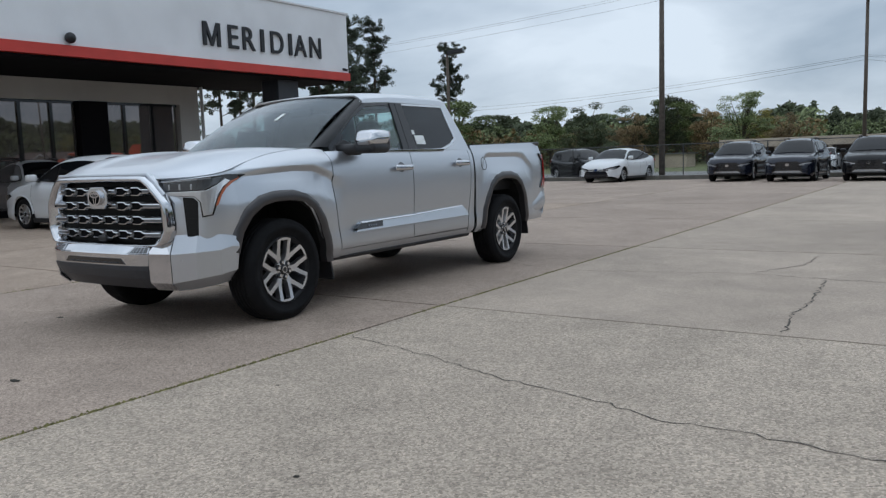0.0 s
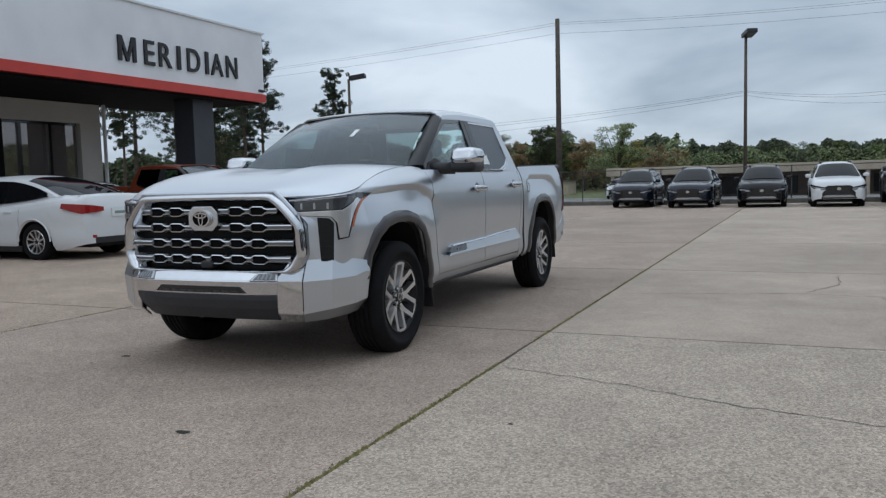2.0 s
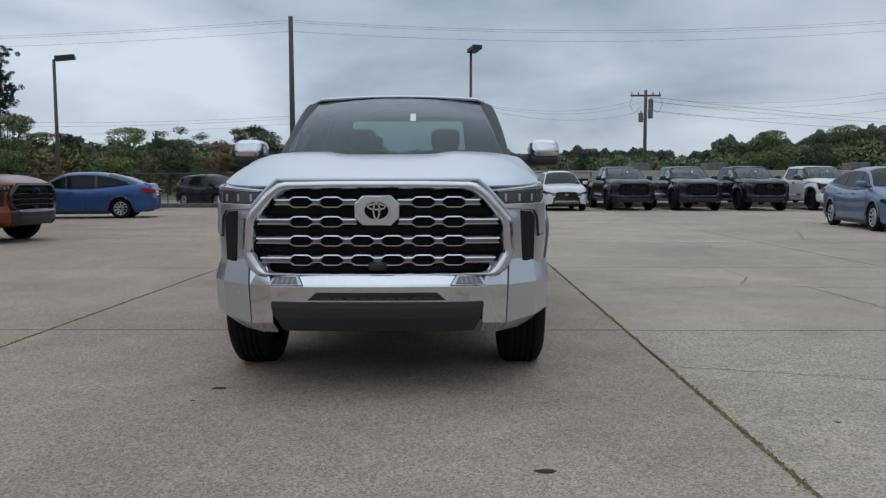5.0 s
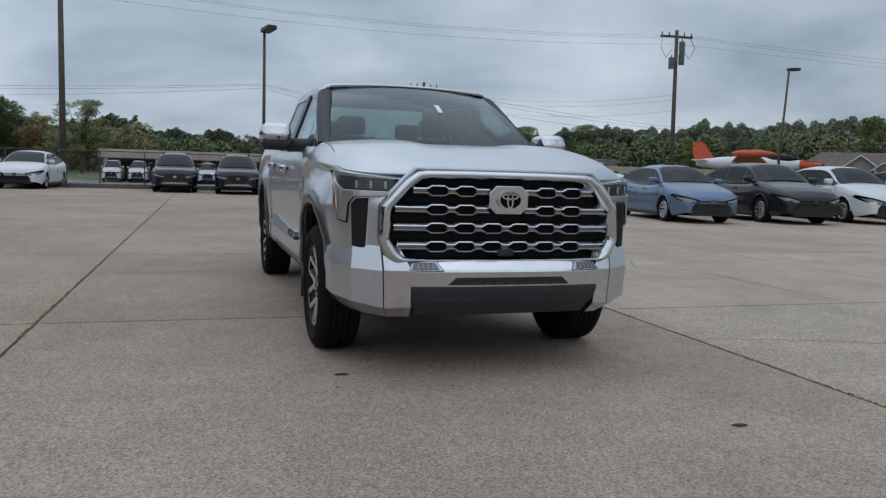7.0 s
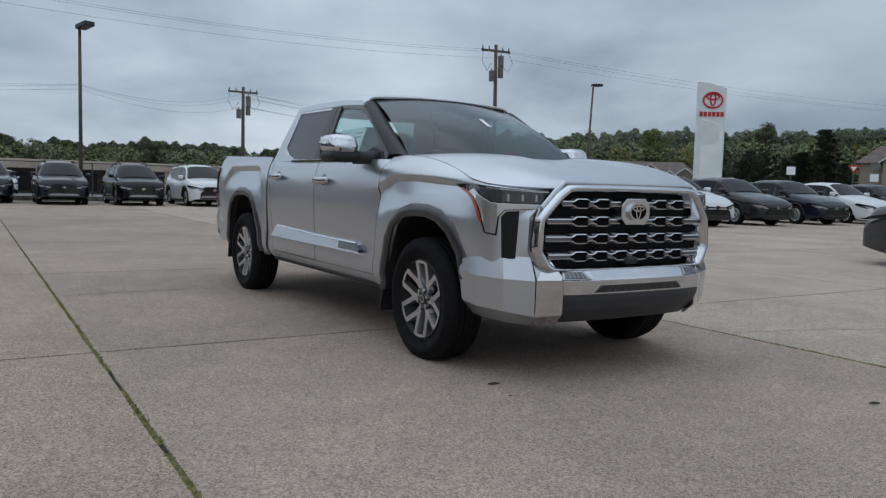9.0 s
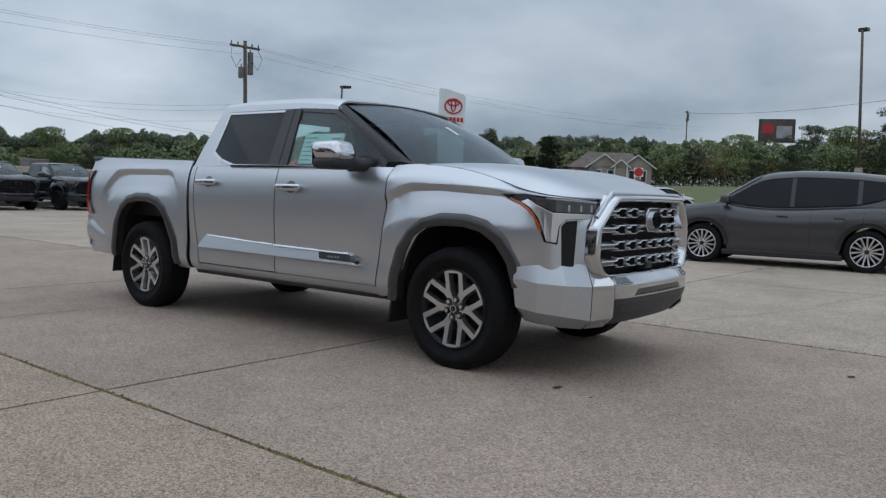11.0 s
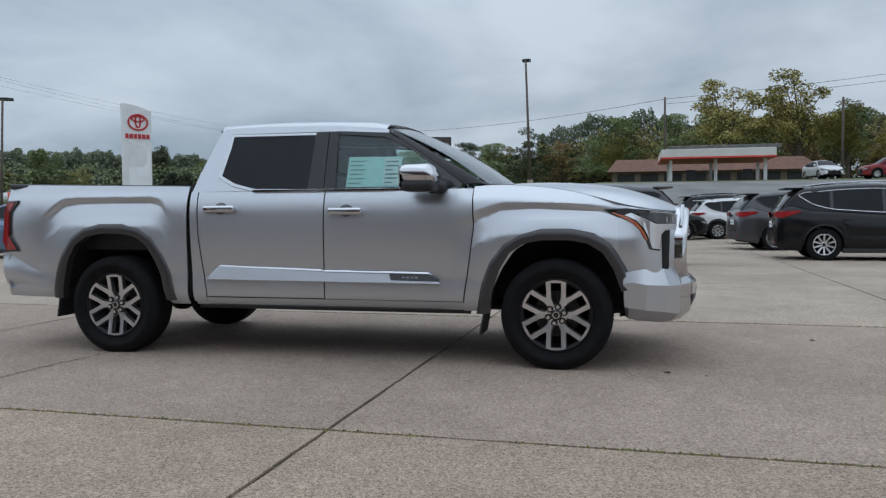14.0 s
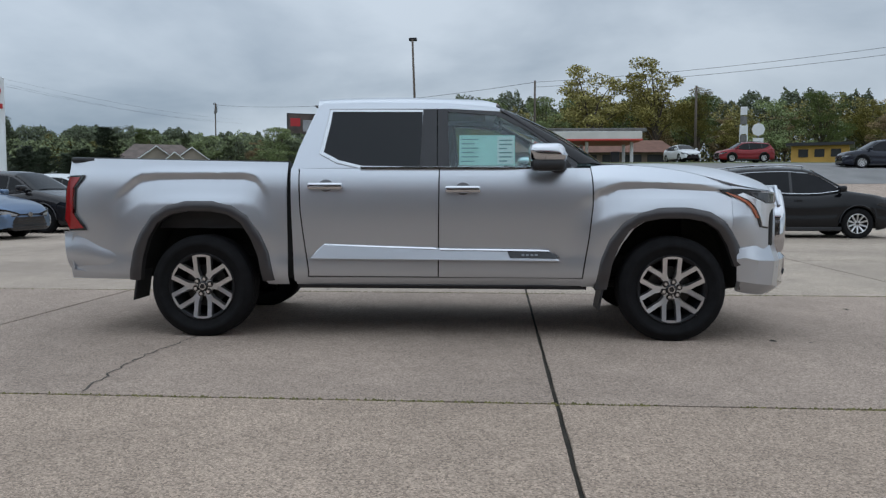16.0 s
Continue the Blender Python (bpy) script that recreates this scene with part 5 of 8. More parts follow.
# ---------- parked cars ----------
def wheel(parent, x, y, r, width, side, rim_r, spokes, rim_mat, pair=0.0, name="wheel"):
    """A wheel with tyre, dished rim, spokes, nuts and cap. side: +1 faces +y."""
    w = thing(name, Matrix.Translation((x, y, r - 0.012)) @ Matrix.Diagonal((1, side, 1, 1)))
    w.parent = parent
    hw = width / 2
    prof = [(rim_r, -hw * 0.8), (rim_r + 0.02, -hw * 0.9), ((rim_r + r) / 2, -hw), (r - 0.035, -hw * 0.94), (r - 0.008, -hw * 0.80), (r, -hw * 0.55),
            (r, hw * 0.55), (r - 0.008, hw * 0.80), (r - 0.035, hw * 0.94), ((rim_r + r) / 2, hw), (rim_r + 0.02, hw * 0.9), (rim_r, hw * 0.8)]

    def lathe(pr, n):
        bm = bmesh.new()
        rings = [[bm.verts.new((q * math.cos(6.28319 * k / n), yy, q * math.sin(6.28319 * k / n))) for k in range(n)] for q, yy in pr]
        for a, b in zip(rings, rings[1:]):
            for k in range(n):
                bm.faces.new((a[k], a[(k + 1) % n], b[(k + 1) % n], b[k]))
        return bm
    n = 56 if pair else 36
    if pair:
        # tread grooves and a ribbed sidewall
        tread = []
        for q in (-0.42, -0.14, 0.14, 0.42):
            tread += [(r, hw * (q - 0.045)), (r - 0.009, hw * (q - 0.035)), (r - 0.009, hw * (q + 0.035)), (r, hw * (q + 0.045))]
        wall = [((rim_r + r) / 2 + 0.02, hw * 0.995), ((rim_r + r) / 2 + 0.018, hw * 1.012), ((rim_r + r) / 2 - 0.012, hw * 1.012), ((rim_r + r) / 2 - 0.014, hw * 0.99)]
        prof = prof[:6] + tread + prof[6:9] + wall + prof[10:]
    bm = lathe(prof, n)
    part("tyre", bm, M["tyre"], w, smooth=True)
    bm = lathe([(rim_r + 0.003, -hw * 0.8), (rim_r + 0.003, hw * 0.8), (rim_r - 0.018, hw * 0.83), (rim_r - 0.03, hw * 0.70), (rim_r - 0.045, -hw * 0.3), (0.0, -hw * 0.3)], n)
    part("rim_barrel", bm, M["alloy_dark"], w, smooth=True)
    bm = lathe([(rim_r + 0.004, hw * 0.80), (rim_r - 0.003, hw * 0.90), (rim_r - 0.014, hw * 0.84), (rim_r - 0.02, hw * 0.6)], n)
    part("rim_lip", bm, M["alloy_dark"] if pair else rim_mat, w, smooth=True)
    bm = lathe([(rim_r * 0.64, -hw * 0.1), (rim_r * 0.64, -hw * 0.02), (rim_r * 0.3, 0.0)], 32)
    part("brake_disc", bm, M["disc"], w)
    def blade(bm, a, stations):
        ring = []
        for q, o, wd, yy in stations:
            for dw, dy in ((-1.2, -0.045), (-0.9, 0.0), (0.9, 0.0), (1.2, -0.045)):
                tz = o + dw * wd
                ring.append(bm.verts.new((q * math.cos(a) - tz * math.sin(a), yy + dy, q * math.sin(a) + tz * math.cos(a))))
        for s in range(len(stations) - 1):
            for j in range(3):
                bm.faces.new((ring[s * 4 + j], ring[s * 4 + j + 1], ring[s * 4 + 4 + j + 1], ring[s * 4 + 4 + j]))
    for k in range(spokes):
        a = 6.28319 * k / spokes + 1.5708
        bm = bmesh.new()
        if pair:
            # twin parallel bars tied at the rim; their feet meet those of the next pair
            for off in (-pair, pair):
                blade(bm, a, ((rim_r * 0.34, off, rim_r * 0.080, hw * 0.66), (rim_r * 0.62, off, rim_r * 0.068, hw * 0.74), (rim_r - 0.010, off * 1.06, rim_r * 0.074, hw * 0.86)))
            blade(bm, a + 6.28319 / spokes / 2, ((rim_r * 0.20, 0, rim_r * 0.07, hw * 0.62), (rim_r * 0.44, 0, rim_r * 0.115, hw * 0.685)))
            blade(bm, a, ((rim_r - 0.030, 0, pair * 0.9, hw * 0.845), (rim_r - 0.008, 0, pair * 0.9, hw * 0.862)))
        else:
            fat = min(0.13, 0.95 / spokes)
            blade(bm, a, ((rim_r * 0.22, 0, rim_r * fat * 0.7, hw * 0.62), (rim_r * 0.58, 0, rim_r * fat * 0.8, hw * 0.72), (rim_r - 0.012, 0, rim_r * fat, hw * 0.84)))
        part("spoke", bm, rim_mat, w)
    bm = lathe([(rim_r * 0.30, hw * 0.45), (rim_r * 0.29, hw * 0.63), (rim_r * 0.2, hw * 0.66), (0, hw * 0.66)], 30)
    part("hub", bm, rim_mat, w)
    bm = lathe([(rim_r * 0.16, hw * 0.62), (rim_r * 0.155, hw * 0.72), (rim_r * 0.125, hw * 0.75), (0, hw * 0.75)], 24)
    part("centre_cap", bm, M["gloss_black"], w, smooth=True)
    if pair:
        bm = lathe([(rim_r * 0.10, hw * 0.74), (rim_r * 0.10, hw * 0.765), (rim_r * 0.075, hw * 0.765), (rim_r * 0.075, hw * 0.74)], 24)
        part("cap_ring", bm, M["chrome"], w)
    for k in range(6 if pair else 5):
        a = 6.28319 * k / (6 if pair else 5) + 0.3
        bm = bmesh.new()
        q = rim_r * 0.228
        if pair:
            bmr = bmesh.new()
            tube(bmr, (q * math.cos(a), hw * 0.60, q * math.sin(a)), (q * math.cos(a), hw * 0.675, q * math.sin(a)), 0.026, n=12)
            part("nut_recess", bmr, M["gloss_black"], w)
        tube(bm, (q * math.cos(a), hw * 0.5, q * math.sin(a)), (q * math.cos(a), hw * 0.76, q * math.sin(a)), 0.017, 0.014, 6)
        part("wheel_nut", bm, M["chrome"], w)
    return w


SEDAN = dict(L=4.63, W=1.78, wb=2.70, r=0.318, cy=1.35, gc=0.17,
             top=((-2.315, 0.72), (-2.28, 0.93), (-2.1, 1.035), (-1.6, 1.05), (-1.2, 1.0), (0.7, 0.955), (1.0, 0.985), (1.5, 0.90), (1.95, 0.80), (2.2, 0.70), (2.315, 0.58)),
             roof=((-2.0, 1.04), (-1.35, 1.29), (-0.75, 1.42), (-0.1, 1.44), (0.35, 1.40), (1.12, 0.98)), side=((-1.55, -0.62), (-0.55, 0.28), (0.34, 0.98)), rear=(-1.93, -0.95), front=(0.40, 1.08))
SUV = dict(L=4.60, W=1.86, wb=2.69, r=0.36, cy=1.34, gc=0.2,
           top=((-2.30, 0.74), (-2.27, 1.02), (-2.2, 1.10), (-1.5, 1.10), (0.7, 1.05), (1.02, 1.10), (1.5, 1.05), (1.95, 0.97), (2.2, 0.86), (2.30, 0.70)),
           roof=((-2.24, 1.10), (-2.04, 1.36), (-1.84, 1.55), (-1.4, 1.625), (-0.7, 1.675), (0.0, 1.67), (0.40, 1.61), (0.8, 1.38), (1.24, 1.08)), side=((-1.80, -1.20), (-1.13, -0.16), (-0.09, 0.92)), rear=(-2.20, -1.90), front=(0.45, 1.18), drop=0.125, kick=0.20)


def make_car(name, spec, body, detail):
    """A parked car facing +x, built from its side profile: lofted body, cabin, panes, wheels, lamps, trim."""
    c = thing(name)
    L, W, wb, r, gc = spec["L"], spec["W"], spec["wb"], spec["r"], spec["gc"]
    top, roof = smooth1(spec["top"]), smooth1(spec["roof"])
    xa, xb = spec["roof"][0][0], spec["roof"][-1][0]
    fx, rx = wb / 2 + 0.02, -wb / 2 + 0.02

    def half(x):
        t = max(0.0, (abs(x) - L * 0.30) / (L * 0.20))
        return W / 2 * (1 - 0.24 * t ** 3.2)

    def sill(x):
        z = gc + 0.10 * max(0, abs(x) - L * 0.40) / (L * 0.1)
        for wx in (fx, rx):
            d = abs(x - wx)
            R = r + 0.055
            if d < R:
                z = max(z, r + math.sqrt(max(0, R * R - d * d)))
        return z
    prof = ((0.0, -0.07), (0.10, -0.015), (0.30, 0.0), (0.42, -0.012), (0.62, 0.004), (0.80, -0.012), (0.93, -0.055), (1.0, -0.13))

    def shell(u, v):
        x = -L / 2 + L * u
        z0, z1 = sill(x), top(x)
        s = abs(v - 0.5) * 2
        sg = -1 if v < 0.5 else 1
        if s > 0.45:
            q = 1 - (s - 0.45) / 0.55
            z = z0 + (z1 - z0) * q
            zz = (z - gc) / max(0.2, z1 - gc)
            y = half(x) + float(np.interp(zz, *zip(*prof)))
        else:
            q = s / 0.45
            y = (half(x) - 0.13) * q
            z = z1 + 0.035 * (1 - q * q) * (1 if x > 0 else 0.6)
        return Vector((x, sg * y, z))
    bm = grid(72, 40, shell)
    for i in (0, 72):
        u = i / 72
        try:
            bm.faces.new([v for v in bm.verts if abs(v.co.x - (-L / 2 + L * u)) < 1e-5])
        except ValueError:
            pass
    body_ob = part("body", bm, body, c, smooth=True)

    def inner(x):
        return half(x) - 0.115

    def cabin(u, v, off=0.0):
        x = xa + (xb - xa) * u
        zb, zr = min(top(x), roof(x)) - 0.01, max(roof(x), top(x) - 0.01)
        s = abs(v - 0.5) * 2
        sg = -1 if v < 0.5 else 1
        ze = max(zb, zr - 0.075)
        if s > 0.5:
            z = zb + (ze - zb) * (1 - s) / 0.5
            y = inner(x) - (z - zb) * 0.36
        else:
            q = s / 0.5
            y = (inner(x) - (ze - zb) * 0.36) * q
            z = ze + (zr - ze) * (1 - q ** 4) + 0.02 * (1 - q * q)
        return Vector((x, sg * y, z))
    part("cabin", grid(48, 32, cabin), body, c, smooth=True)

    for sg in (-1, 1):
        x0, x1 = spec["side"][0][0], spec["side"][-1][1]

        def film(u, v, sg=sg, x0=x0, x1=x1):
            x = x0 + (x1 - x0) * u
            zb = top(x) + 0.03 + spec.get("kick", 0) * max(0.0, (-1.05 - x) / 0.75) ** 1.6
            zt = max(zb + 0.004, roof(x) - spec.get("drop", 0.095) + 0.004)
            z = zb + (zt - zb) * v
            return Vector((x, sg * (inner(x) - (z - top(x)) * 0.36 + 0.003), z))
        part("pillar_film", grid(24, 4, film), M["gloss_black"], c, "black film over the door pillars", thick=0.004)

    # side panes follow the cabin wall; windscreen and rear window follow the roof curve
    for sg in (-1, 1):
        for k, (x0, x1) in enumerate(spec["side"]):
            def pane(u, v, sg=sg, x0=x0, x1=x1):
                x = x0 + (x1 - x0) * u
                zb = top(x) + 0.035 + spec.get("kick", 0) * max(0.0, (-1.05 - x) / 0.75) ** 1.6
                zt = max(zb + 0.004, roof(x) - spec.get("drop", 0.095))
                z = zb + (zt - zb) * v
                return Vector((x, sg * (inner(x) - (z - top(x)) * 0.36 + 0.008), z))
            part("side_window", grid(10, 5, pane), M["car_glass"], c, "dark side window", thick=0.008)
        x0, x1 = spec["side"][0][0], spec["side"][-1][1]
        bm = bmesh.new()
        def rim_pt(x, up):
            z = top(x) + 0.024 + spec.get("kick", 0) * max(0.0, (-1.05 - x) / 0.75) ** 1.6
            if up:
                z = max(z, roof(x) - spec.get("drop", 0.095) + 0.012)
            return (x, sg * (inner(x) - (z - top(x)) * 0.36 + 0.008), z)
        xs = np.linspace(x0 - 0.03, x1 + 0.02, 22)
        sweep(bm, [rim_pt(x, False) for x in xs] + ([rim_pt(x, True) for x in xs[::-1]] if detail.get("suv") else []), 0.012, 5)
        part("window_trim", bm, M["chrome"] if detail.get("chrome") else M["gloss_black"], c)
        for hx in ((x0 + x1) / 2 - 0.45, (x0 + x1) / 2 + 0.45):
            bm = rbox(hx - 0.09, hx + 0.09, sg * (half(0) - 0.012) - 0.02, sg * (half(0) - 0.012) + 0.02, 0.80 * top(0) + 0.06, 0.80 * top(0) + 0.09, 0.01, 2)
            part("door_handle", bm, body, c)
        for gx in (x0 + 0.55, (x0 + x1) / 2, x1 + 0.05):
            bm = bmesh.new()
            sweep(bm, [(gx, sg * (half(gx) + float(np.interp((z - gc) / (top(gx) - gc), *zip(*prof))) - 0.001), z) for z in np.linspace(gc + 0.16, top(gx) - 0.03, 10)], 0.004, 4)
            part("door_gap", bm, M["gloss_black"], c)
        mx = spec["front"][1] - 0.22
        bm = rbox(mx - 0.08, mx + 0.08, sg * (W / 2 + 0.06) - 0.10, sg * (W / 2 + 0.06) + 0.10, top(mx) + 0.0, top(mx) + 0.14, 0.045)
        part("door_mirror", bm, body, c, smooth=True)
        bm = bmesh.new()
        tube(bm, (mx, sg * (W / 2 - 0.1), top(mx) + 0.0), (mx, sg * (W / 2 + 0.02), top(mx) + 0.04), 0.03)
        part("mirror_arm", bm, M["black"], c)
        # sill and wheel arch cladding
        bm = rbox(rx + r, fx - r, sg * (W / 2 - 0.055) - 0.04, sg * (W / 2 - 0.055) + 0.04, gc - 0.03, gc + 0.07, 0.02, 2)
        part("sill_trim", bm, M["black"], c)
        for wx in (fx, rx):
            bm = bmesh.new()
            def arch(u, v, wx=wx, sg=sg):
                a = math.pi * u
                q = r + 0.035 + (0.075 if detail.get("clad") else 0.028) * v
                x = wx + q * math.cos(a)
                return Vector((x, sg * (half(x) + 0.012 - 0.03 * (1 - v)), max(gc, r + q * math.sin(a))))
            part("wheel_arch", grid(24, 3, arch), M["black"] if detail.get("clad") else body, c, thick=0.02, smooth=True)
            def well(u, v, wx=wx, sg=sg):
                a = math.pi * u
                q = r + 0.05
                return Vector((wx + q * math.cos(a), sg * (W / 2 - 0.03 - 0.4 * v), max(gc, r + q * math.sin(a))))
            part("wheel_well", grid(18, 2, well), M["under"], c)
            wheel(c, wx, sg * (W / 2 - 0.125), r, 0.215, sg, r * detail.get("rim", 0.66), detail.get("spokes", 10), detail.get("rim_mat", M["alloy"]))

    def screen(u, v):
        x = spec["front"][0] + (spec["front"][1] - spec["front"][0]) * u
        z = roof(x) + 0.012
        ze = inner(x) - (max(top(x), roof(x) - 0.075) - top(x)) * 0.36 - 0.05
        q = (v - 0.5) * 2
        return Vector((x + 0.01, ze * q, z + 0.018 * (1 - q * q) - 0.055 * abs(q) ** 5))
    part("windscreen", grid(10, 12, screen), M["car_glass"], c, "dark sloping windscreen", thick=0.006, smooth=True)

    def back(u, v):
        x = spec["rear"][0] + (spec["rear"][1] - spec["rear"][0]) * u
        z = roof(x) + 0.012
        ze = inner(x) - (max(top(x), roof(x) - 0.075) - top(x)) * 0.36 - 0.06
        q = (v - 0.5) * 2
        return Vector((x - 0.01, ze * q, z + 0.018 * (1 - q * q) - 0.055 * abs(q) ** 5))
    part("rear_window", grid(10, 12, back), M["car_glass"], c, "dark rear window", thick=0.006, smooth=True)

    bm = bmesh.new()
    box(bm, rx + r * 0.5, fx - r * 0.5, -W / 2 + 0.25, W / 2 - 0.25, gc - 0.02, 0.5)
    box(bm, -L / 2 + 0.2, L / 2 - 0.2, -W / 2 + 0.45, W / 2 - 0.45, gc + 0.02, 0.55)
    part("underbody", bm, M["under"], c)

    # front and rear faces
    hw = half(L / 2)
    plan = ((L / 2 + 0.004, 0), (L / 2 + 0.004, hw * 0.75), (L / 2 - 0.06, hw + 0.01), (L / 2 - 0.25, half(L / 2 - 0.25) + 0.004), (L / 2 - 0.6, half(L / 2 - 0.6) + 0.004), (L / 2 - 1.0, half(L / 2 - 1.0) + 0.004))
    zt = spec["top"][-1][1]
    for sg in (-1, 1):
        f = plan_map(plan, sg)
        zl = zt + 0.02
        bm = plate([(hw * 0.52, zl - 0.09), (hw * 0.95, zl - 0.10), (hw + 0.55, zl + 0.07), (hw + 0.45, zl + 0.13), (hw * 0.98, zl + 0.06), (hw * 0.52, zl - 0.02)], f, 0.02, 0.06)
        part("headlight", bm, M["gloss_black"], c, "slim headlight", bevel=0.004)
        bm = plate([(hw * 0.62, zl - 0.075), (hw * 0.98, zl - 0.08), (hw + 0.3, zl + 0.045), (hw * 0.98, zl + 0.02), (hw * 0.62, zl - 0.045)], f, 0.024, 0.06)
        part("headlight_lens", bm, M["lamp_white"], c)
        bm = plate([(hw * 0.72, 0.30), (hw + 0.12, 0.33), (hw + 0.06, 0.47), (hw * 0.78, 0.40)], f, 0.012, 0.06)
        part("fog_recess", bm, M["gloss_black"], c)
        bp = tuple((-x, y) for x, y in plan)

        def g(a, b, d, bp=bp, sg=sg):
            v = plan_map(plan, sg)(a, b, d)
            return Vector((-v.x, v.y, v.z))
        zr = spec["top"][1][1]
        if detail.get("suv"):
            poly = [(hw * 0.58, zr - 0.02), (hw * 0.92, zr - 0.075), (hw + 0.10, zr - 0.085), (hw + 0.36, zr - 0.01), (hw + 0.52, zr + 0.065), (hw + 0.34, zr + 0.075), (hw * 0.95, zr + 0.06), (hw * 0.58, zr + 0.035)]
        else:
            poly = [(hw * 0.55, zr - 0.12), (hw + 0.05, zr - 0.16), (hw + 0.36, zr - 0.06), (hw + 0.33, zr + 0.02), (hw * 0.95, zr - 0.01), (hw * 0.55, zr - 0.05)]
        part("tail_light", plate(poly, g, 0.02 if detail.get("suv") else 0.05, 0.06), M["red_lens"], c, "red tail light", bevel=0.004)
        bm = plate([(hw * 0.75, 0.36), (hw + 0.02, 0.37), (hw + 0.02, 0.42), (hw * 0.75, 0.41)], g, 0.025, 0.06)
        part("rear_reflector", bm, M["red_lens"], c)
    f1 = plan_map(plan, 1)
    bm = plate([(-hw * 0.95, zt - 0.31), (-hw * 0.72, zt - 0.385), (hw * 0.72, zt - 0.385), (hw * 0.95, zt - 0.31), (hw * 0.66, zt - 0.085), (-hw * 0.66, zt - 0.085)], f1, 0.012, 0.12)
    part("lower_grille", bm, M["gloss_black"], c, "dark lower grille")
    for k in range(4):
        z = zt - 0.34 + k * 0.06
        bm = plate([(-hw * 0.58, z), (hw * 0.58, z), (hw * 0.58, z + 0.012), (-hw * 0.58, z + 0.012)], f1, 0.02, 0.2)
        part("grille_slat", bm, M["black"], c)
    bm = plate([(-hw * 0.5, zt - 0.045), (hw * 0.5, zt - 0.045), (hw * 0.5, zt - 0.015), (-hw * 0.5, zt - 0.015)], f1, 0.016, 0.15)
    part("grille_bar", bm, M["chrome"] if detail.get("chrome") else M["gloss_black"], c)
    if detail.get("suv"):
        bm = plate([(-hw * 0.58, zt - 0.12), (hw * 0.58, zt - 0.12), (hw * 0.66, zt + 0.03), (hw * 0.5, zt + 0.09), (-hw * 0.5, zt + 0.09), (-hw * 0.66, zt + 0.03)], f1, 0.014, 0.12)
        part("upper_grille", bm, M["gloss_black"], c, "dark upper grille")
        bm = plate([(-hw * 0.78, gc + 0.16), (hw * 0.78, gc + 0.16), (hw * 0.62, gc + 0.24), (-hw * 0.62, gc + 0.24)], f1, 0.022, 0.12)
        part("skid_plate", bm, M["satin"], c)
    bm = plate([(0.075 * math.cos(k * 0.5236), zt - 0.03 + 0.052 * math.sin(k * 0.5236)) for k in range(12)], f1, 0.028)
    part("badge", bm, M["chrome"], c)
    bm = plate([(-hw * 0.9, gc + 0.11), (hw * 0.9, gc + 0.11), (hw * 0.85, gc + 0.17), (-hw * 0.85, gc + 0.17)], f1, 0.02, 0.15)
    part("front_lip", bm, M["black"], c)

    def fb(a, b, d):
        v = f1(a, b, d)
        return Vector((-v.x, v.y, v.z))
    bm = plate([(-hw * 0.95, gc + 0.10), (hw * 0.95, gc + 0.10), (hw * 0.9, gc + (0.34 if detail.get("clad") else 0.2)), (-hw * 0.9, gc + (0.34 if detail.get("clad") else 0.2))], fb, 0.014, 0.15)
    part("rear_lower_bumper", bm, M["black"], c)
    zp = spec["top"][1][1] - (0.30 if detail.get("suv") else 0.22)
    bm = plate([(-0.17, zp), (0.17, zp), (0.17, zp + 0.14), (-0.17, zp + 0.14)], fb, 0.02)
    plt_ob = part("number_plate", bm, M["paper_white"], c, "pale number plate")
    bm = plate([(-0.12, zp + 0.045), (0.12, zp + 0.045), (0.12, zp + 0.09), (-0.12, zp + 0.09)], fb, 0.024)
    part("plate_bar", bm, M["ink"], plt_ob)
    if detail.get("suv"):
        for sg in () if detail.get("no_rails") else (-1, 1):
            bm = bmesh.new()
            ys = inner(0) - 0.30
            sweep(bm, [(x, sg * ys, roof(x) + 0.045) for x in np.linspace(-1.55, 0.25, 12)], 0.018, 6)
            for x in (-1.5, -0.6, 0.2):
                tube(bm, (x, sg * ys, roof(x) - 0.03), (x, sg * ys, roof(x) + 0.045), 0.02)
            part("roof_rail", bm, M["satin"] if detail.get("chrome") else M["black"], c)
        bm = rbox(-2.10, -1.70, -0.56, 0.56, roof(-1.80) + 0.000, roof(-1.80) + 0.035, 0.014, 2)
        part("roof_spoiler", bm, body, c)
    else:
        bm = rbox(-2.2, -2.02, -0.6, 0.6, top(-2.1) + 0.01, top(-2.1) + 0.045, 0.012, 2)
        part("boot_lip", bm, body, c)
    return c


def repaint(ob, old, fresh):
    for o in ob.children_recursive:
        if o.type == "MESH" and o.data.materials and o.data.materials[0] == old:
            o.material_slots[0].link = "OBJECT"
            o.material_slots[0].material = fresh


def park(src, x, y, heading, label, colour=None, old=None, z=0.0, scale=(1, 1, 1), cat="car", group="parked cars"):
    """heading: degrees anticlockwise from +x, the way the car points."""
    m = Matrix.Translation((x, y, z)) @ Matrix.Rotation(radians(heading), 4, "Z") @ Matrix.Diagonal((*scale, 1))
    ob = copy_thing(src, m)
    if colour is not None:
        repaint(ob, old, colour)
    return tagged(ob, label, cat, group)


def first(ob, x, y, heading, label, z=0.0, scale=(1, 1, 1), cat="car", group="parked cars"):
    ob.matrix_basis = Matrix.Translation((x, y, z)) @ Matrix.Rotation(radians(heading), 4, "Z") @ Matrix.Diagonal((*scale, 1))
    return tagged(ob, label, cat, group)


